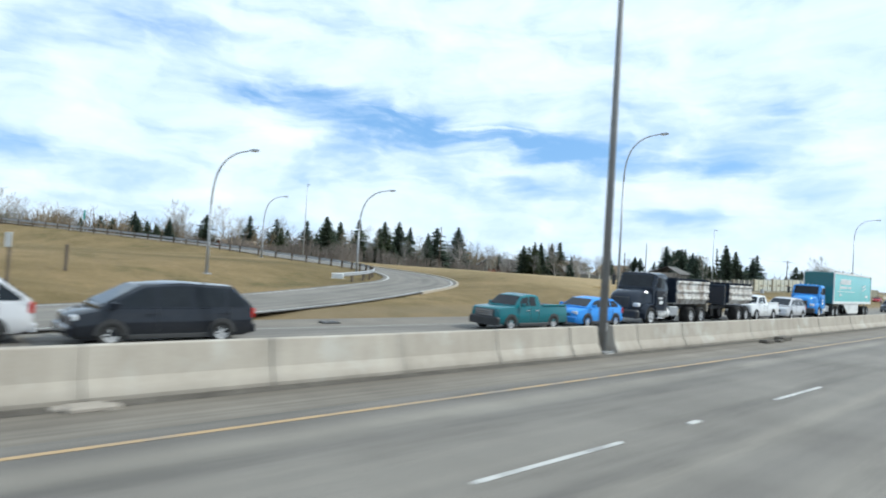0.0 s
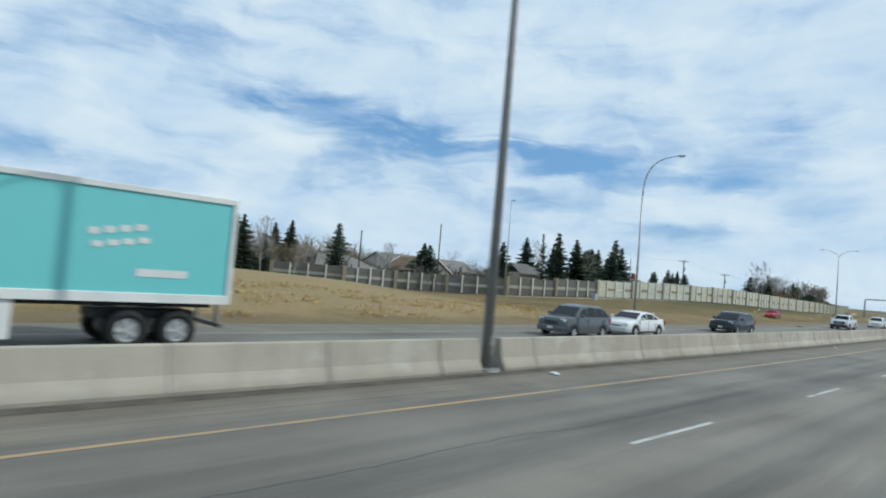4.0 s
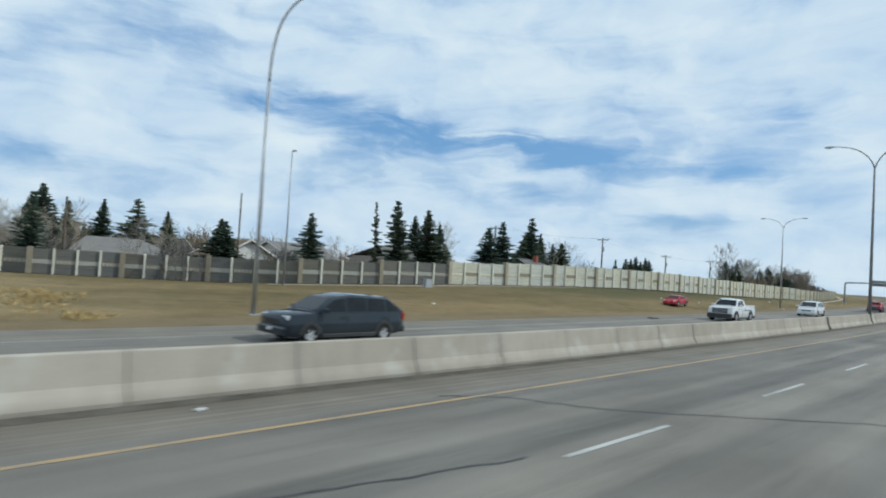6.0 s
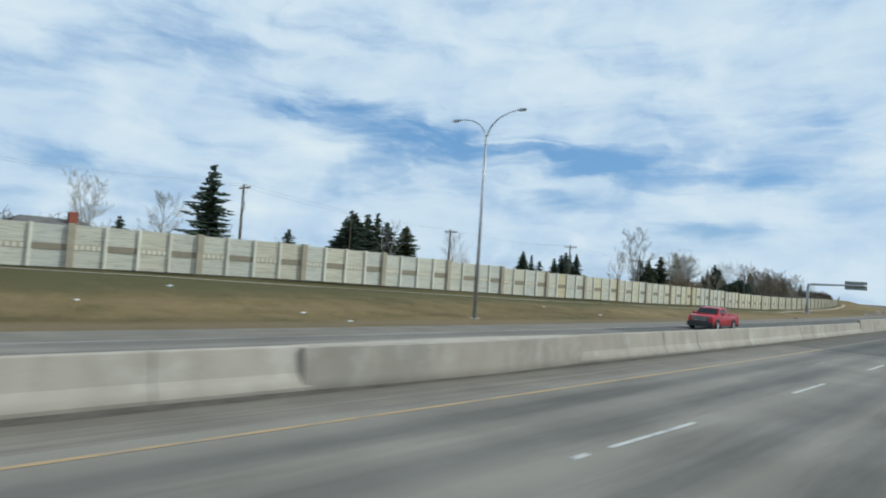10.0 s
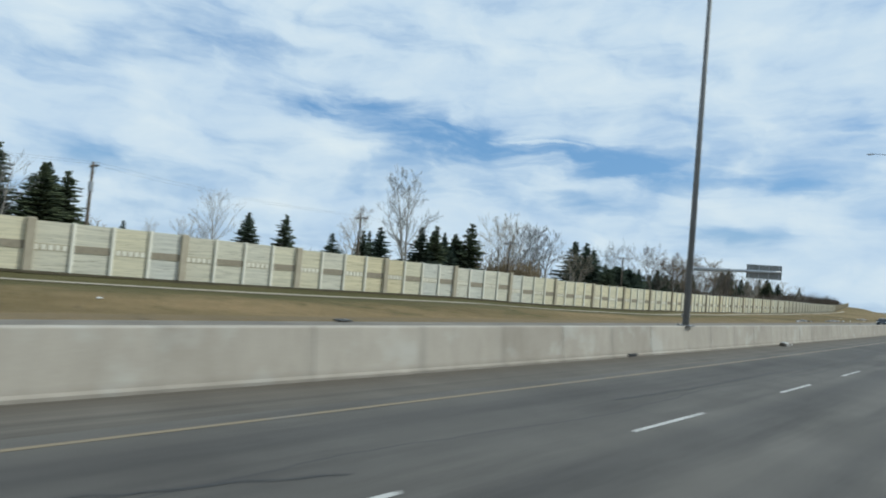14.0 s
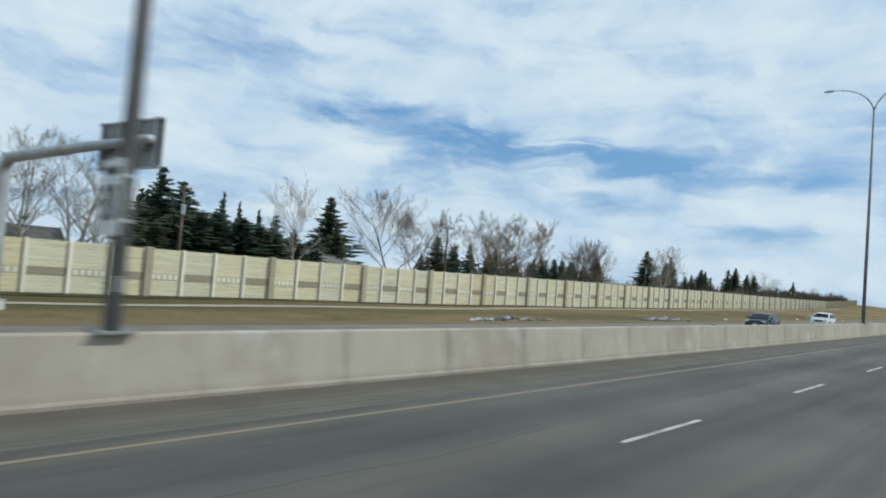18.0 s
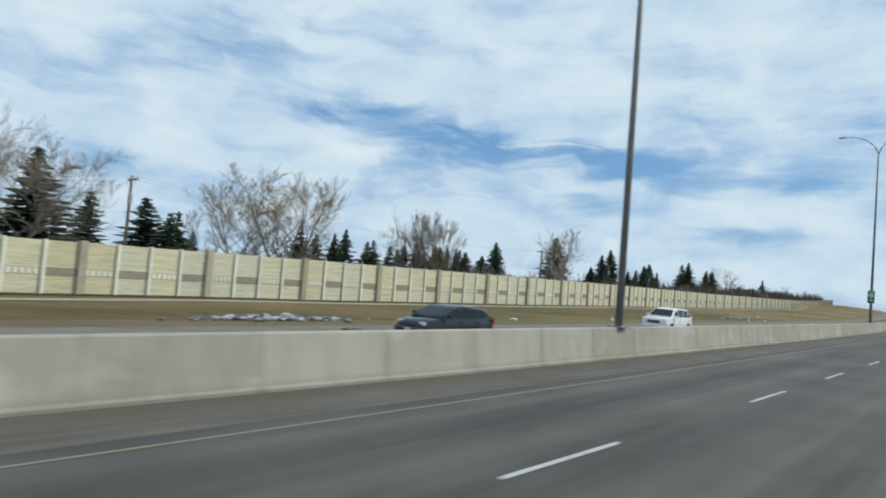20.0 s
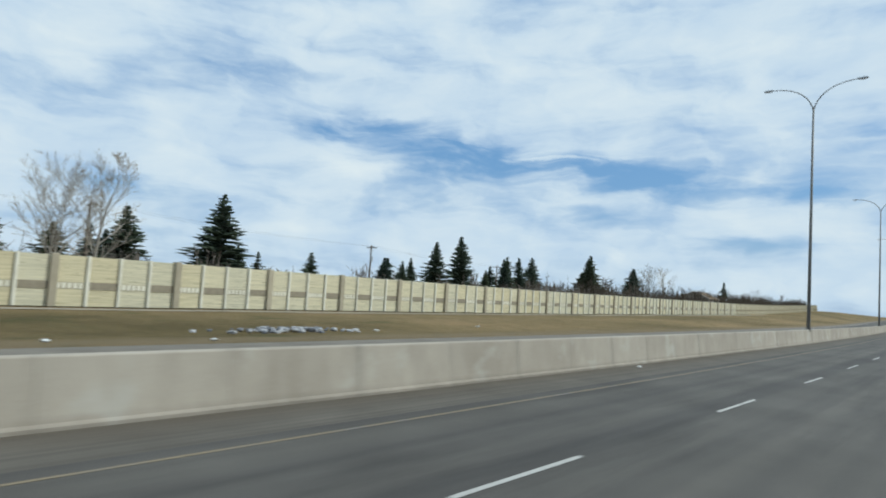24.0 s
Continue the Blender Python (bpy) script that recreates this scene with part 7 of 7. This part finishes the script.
        for j in range(n + 1):
            t = math.pi * (-0.06 + 1.12 * j / n)
            arc.append((axle + 0.74 * math.cos(t), 0.52 + 0.72 * math.sin(t), axle + 0.60 * math.cos(t), 0.52 + 0.60 * math.sin(t)))
        rows = [[(a0, sy * hw * 1.0, b0 - 0.05), (a0, sy * hw * 0.92, b0 + 0.03), (a0, sy * hw * 0.50, b0 + 0.05), (a1, sy * hw * 0.50, b1), (a1, sy * hw * 1.0, b1)] for a0, b0, a1, b1 in arc]
        fend.loft(rows if sy < 0 else [r[::-1] for r in rows])
        part("fender", fend, M[paint], root, smooth_faces=True).data.set_sharp_from_angle(angle=radians(45))
        wheel(root, "truck", axle, sy * (hw - 0.17), 0.51)
        head = Geo()
        head.box((nose - 0.26, sy * hw * 0.70, 1.14), (0.30, 0.34, 0.20), chamfer=0.06)
        part("headlight", head, M["lens"], root)
        tank = Geo()
        tank.tube([(x1 - 0.45, sy * (hw - 0.30), 0.70), (x2 - 0.25, sy * (hw - 0.30), 0.70)], 0.30, 18)
        part("fuel_tank", tank, M["box_white"], root)
        for x in (x1 - 0.65, x2 + 0.05):
            st = Geo()
            st.tube([(x - 0.03, sy * (hw - 0.30), 0.70), (x + 0.03, sy * (hw - 0.30), 0.70)], 0.315, 18)
            part("tank_strap", st, M["chrome"], root)
        step = Geo()
        step.box((x1 - dl * 0.45, sy * (hw - 0.02), 0.42), (dl * 0.6, 0.16, 0.05), chamfer=0.015)
        step.box((x1 - dl * 0.45, sy * (hw - 0.02), 0.80), (dl * 0.6, 0.14, 0.05), chamfer=0.015)
        part("step", step, M["chrome"], root)
        tool = Geo()
        tool.box((x2 - 0.85, sy * (hw - 0.32), 0.80), (1.05, 0.55, 0.50), chamfer=0.03)
        part("tool_box", tool, M["galvanised"], root)
    stack = Geo()
    stack.tube([(x2 - 0.14, -hw * 0.74, 1.0), (x2 - 0.14, -hw * 0.74, cab_z - 0.15)], 0.13, 12)
    stack.tube([(x2 - 0.14, -hw * 0.74, cab_z - 0.16), (x2 - 0.14, -hw * 0.74, cab_z + 0.25)], 0.06, 10)
    part("exhaust_stack", stack, M["chrome"], root)
    gr = Geo()
    gr.box((nose - 0.02, 0, hood_z - 0.80), (0.12, w * 0.46, 0.62), chamfer=0.06)
    part("grille", gr, M["trim"], root)
    bump = Geo()
    bump.box((nose + 0.02, 0, 0.64), (0.34, w * 0.96, 0.44), chamfer=0.10)
    part("bumper", bump, M["trim"], root)
    for y in (-0.7, -0.35, 0, 0.35, 0.7):
        m = Geo()
        m.box((x1 - 0.55, y, cab_z - 0.02 - abs(y) * 0.05), (0.12, 0.12, 0.09), chamfer=0.02)
        part("roof_light", m, M["lens"], root)


tractor = thing("truck_tractor", "bright blue day-cab tractor pulling a long trailer", "truck", "oncoming vehicles")
cab(tractor, "paint_truck_blue", 3.35, 2.40, 1.98, 2.93, 2.1, 1.95, 0.55)
fr = Geo()
fr.box((-1.2, 0, 0.92), (5.6, 0.85, 0.26))
part("chassis", fr, M["trim"], tractor)
for x in (-2.2, -3.5):
    for sy in (-1, 1):
        wheel(tractor, "dual", x, sy * 0.92, 0.51)
        flap = Geo()
        flap.box((x, sy * 0.95, 1.07), (1.05, 0.6, 0.04), chamfer=0.01)
        part("mudguard", flap, M["trim"], tractor)
fifth = Geo()
fifth.box((-2.8, 0, 1.10), (1.0, 0.9, 0.12), chamfer=0.03)
part("fifth_wheel", fifth, M["trim"], tractor)
tractor.matrix_world = on_road(67.3 + 3.3, -17.95, FAR_Z, -90)

trailer = thing("semi_trailer", "teal box trailer with white lettering and white rails", "trailer", "oncoming vehicles")
L, Wt, Z0, Z1 = 14.5, 2.55, 1.24, 4.20
g = Geo()
g.box((-L / 2, 0, (Z0 + Z1) / 2), (L - 0.06, Wt - 0.06, Z1 - Z0 - 0.05), chamfer=0.02)
part("box", g, M["paint_trailer"], trailer, "teal side panels")
# front wall turned from the sun: shade painted in as darker teal
g = Geo()
g.box((-0.01, 0, (Z0 + Z1) / 2), (0.05, Wt - 0.12, Z1 - Z0 - 0.08), chamfer=0.015)
part("front_wall", g, M["paint_trailer_shaded"], trailer, "teal front wall, its shade put into the colour")
for sy in (-1, 1):
    for z, h in ((Z1 - 0.07, 0.15), (Z0 + 0.12, 0.24)):
        r = Geo()
        r.box((-L / 2, sy * (Wt / 2 - 0.02), z), (L, 0.07, h), chamfer=0.012)
        part("side_rail", r, M["box_white"], trailer)
    for x in (-0.06, -L + 0.06):
        r = Geo()
        r.box((x, sy * (Wt / 2 - 0.03), (Z0 + Z1) / 2), (0.14, 0.10, Z1 - Z0 - 0.02), chamfer=0.015)
        part("corner_post", r, M["box_white"], trailer)
    # unreadable white lettering as bars
    bars = [(-2.25 - 0.56 * j - 0.24, 3.42, 0.50 if j % 3 else 0.43, 0.52) for j in range(7)] + [(-2.2 - 0.30 * j, 2.86, 0.25, 0.22) for j in range(14) if j != 9]
    bars += [(-4.4, 2.48, 6.2, 0.05), (-2.1, 2.68, 0.10, 1.4), (-2.4, 2.16, 1.0, 0.10), (-12.6, 2.05, 1.3, 0.20)]
    bars += [(-10.9 - 0.36 * j, 3.02 + 0.06 * j, 0.26, 0.17) for j in range(4)] + [(-11.0 - 0.36 * j, 2.70 + 0.06 * j, 0.26, 0.15) for j in range(4)]
    for x, z, w, h in bars:
        bar = Geo()
        bar.box((x, sy * (Wt / 2 - 0.022), z - 0.05), (w, 0.012, h))
        part("lettering_bar", bar, M["sign_white"], trailer, "white lettering reduced to bars")
    skirt = Geo()
    pts = [(-3.6, Z0 - 0.02), (-9.4, Z0 - 0.02), (-9.4, 0.32), (-5.4, 0.32)]
    a, b = [(x, sy * (Wt / 2 - 0.05), z) for x, z in pts], [(x, sy * (Wt / 2 - 0.10), z) for x, z in pts]
    skirt.loft([a, b])
    part("side_skirt", skirt, M["box_white"], trailer)
    leg = Geo()
    leg.box((-3.6, sy * 0.75, 0.78), (0.16, 0.16, 0.95))
    leg.box((-3.6, sy * 0.75, 0.31), (0.34, 0.34, 0.05))
    part("landing_leg", leg, M["dark_steel"], trailer)
    for x in (-11.9, -13.15):
        wheel(trailer, "dual", x, sy * 0.95, 0.51)
g = Geo()
g.box((-L / 2, 0, Z0 - 0.09), (L - 0.4, 0.95, 0.16))
part("underframe", g, M["trim"], trailer)
g = Geo()
g.box((-L + 0.10, 0, 0.62), (0.12, 2.3, 0.12))
for sy in (-0.7, 0.7):
    g.box((-L + 0.10, sy, 0.9), (0.1, 0.1, 0.55))
part("rear_guard", g, M["dark_steel"], trailer)
g = Geo()
g.box((-12.5, 0, 0.86), (2.6, 1.1, 0.22))
part("bogie", g, M["trim"], trailer)
trailer.matrix_world = on_road(72.45, -17.95, FAR_Z, -90)


def tipper_box(root, x0, x1, z0, z1, w):
    g = Geo()
    hw = w / 2
    g.loft([[(x, -hw * 0.86, z0), (x, hw * 0.86, z0), (x, hw, z0 + 0.3), (x, hw, z1), (x, hw - 0.08, z1), (x, hw - 0.1, z0 + 0.4), (x, -hw + 0.1, z0 + 0.4), (x, -hw + 0.08, z1), (x, -hw, z1), (x, -hw, z0 + 0.3)] for x in (x0, x1)])
    part("dump_box", g, M["tipper"], root, "scuffed whitish steel box with rusty stains")
    for x in (x0, x1):
        e = Geo()
        e.box((x, 0, (z0 + z1) / 2 + 0.1), (0.08, w * 0.98, z1 - z0 + 0.1), chamfer=0.01)
        part("end_panel", e, M["paint_truck_dark"], root)
    for sy in (-1, 1):
        for z in (z1 - 0.06, (z0 + z1) / 2 + 0.1, z0 + 0.36):
            r = Geo()
            r.box(((x0 + x1) / 2, sy * (hw + 0.02), z), (abs(x1 - x0), 0.10, 0.13), chamfer=0.02)
            part("side_rib", r, M["tipper"], root)


dump = thing("dump_truck", "dark blue dump truck with a scuffed pale box", "truck", "oncoming vehicles")
cab(dump, "paint_truck_dark", 4.55, 2.40, 2.02, 2.92, 3.25, 3.0, 1.5)
g = Geo()
g.box((-0.8, 0, 0.95), (7.6, 0.85, 0.28))
part("chassis", g, M["trim"], dump)
tipper_box(dump, 0.6, -3.6, 1.2, 2.55, 2.5)
for x in (-1.5, -2.85):
    for sy in (-1, 1):
        wheel(dump, "dual", x, sy * 0.92, 0.51)
g = Geo()
g.box((-3.85, 0, 1.5), (0.2, 2.2, 1.5), chamfer=0.03)
part("tailgate", g, M["stucco_tan"], dump)
dump.matrix_world = on_road(36.7 + 4.7, -17.95, FAR_Z, -90)
pup = thing("dump_trailer", "short pale dump trailer on two axles", "trailer", "oncoming vehicles")
tipper_box(pup, -1.4, -5.2, 1.2, 2.45, 2.45)
g = Geo()
g.box((-3.0, 0, 0.95), (5.0, 0.8, 0.24))
g.tube([(1.2, 0, 0.72), (-0.6, 0.35, 0.9)], 0.07, 6)
g.tube([(1.2, 0, 0.72), (-0.6, -0.35, 0.9)], 0.07, 6)
part("drawbar", g, M["trim"], pup)
for x in (-3.2, -4.5):
    for sy in (-1, 1):
        wheel(pup, "dual", x, sy * 0.92, 0.51)
g = Geo()
g.box((-1.1, 0, 1.8), (0.5, 2.2, 1.3), chamfer=0.04)
part("headboard", g, M["paint_truck_dark"], pup)
pup.matrix_world = on_road(46.9, -17.95, FAR_Z, -90)
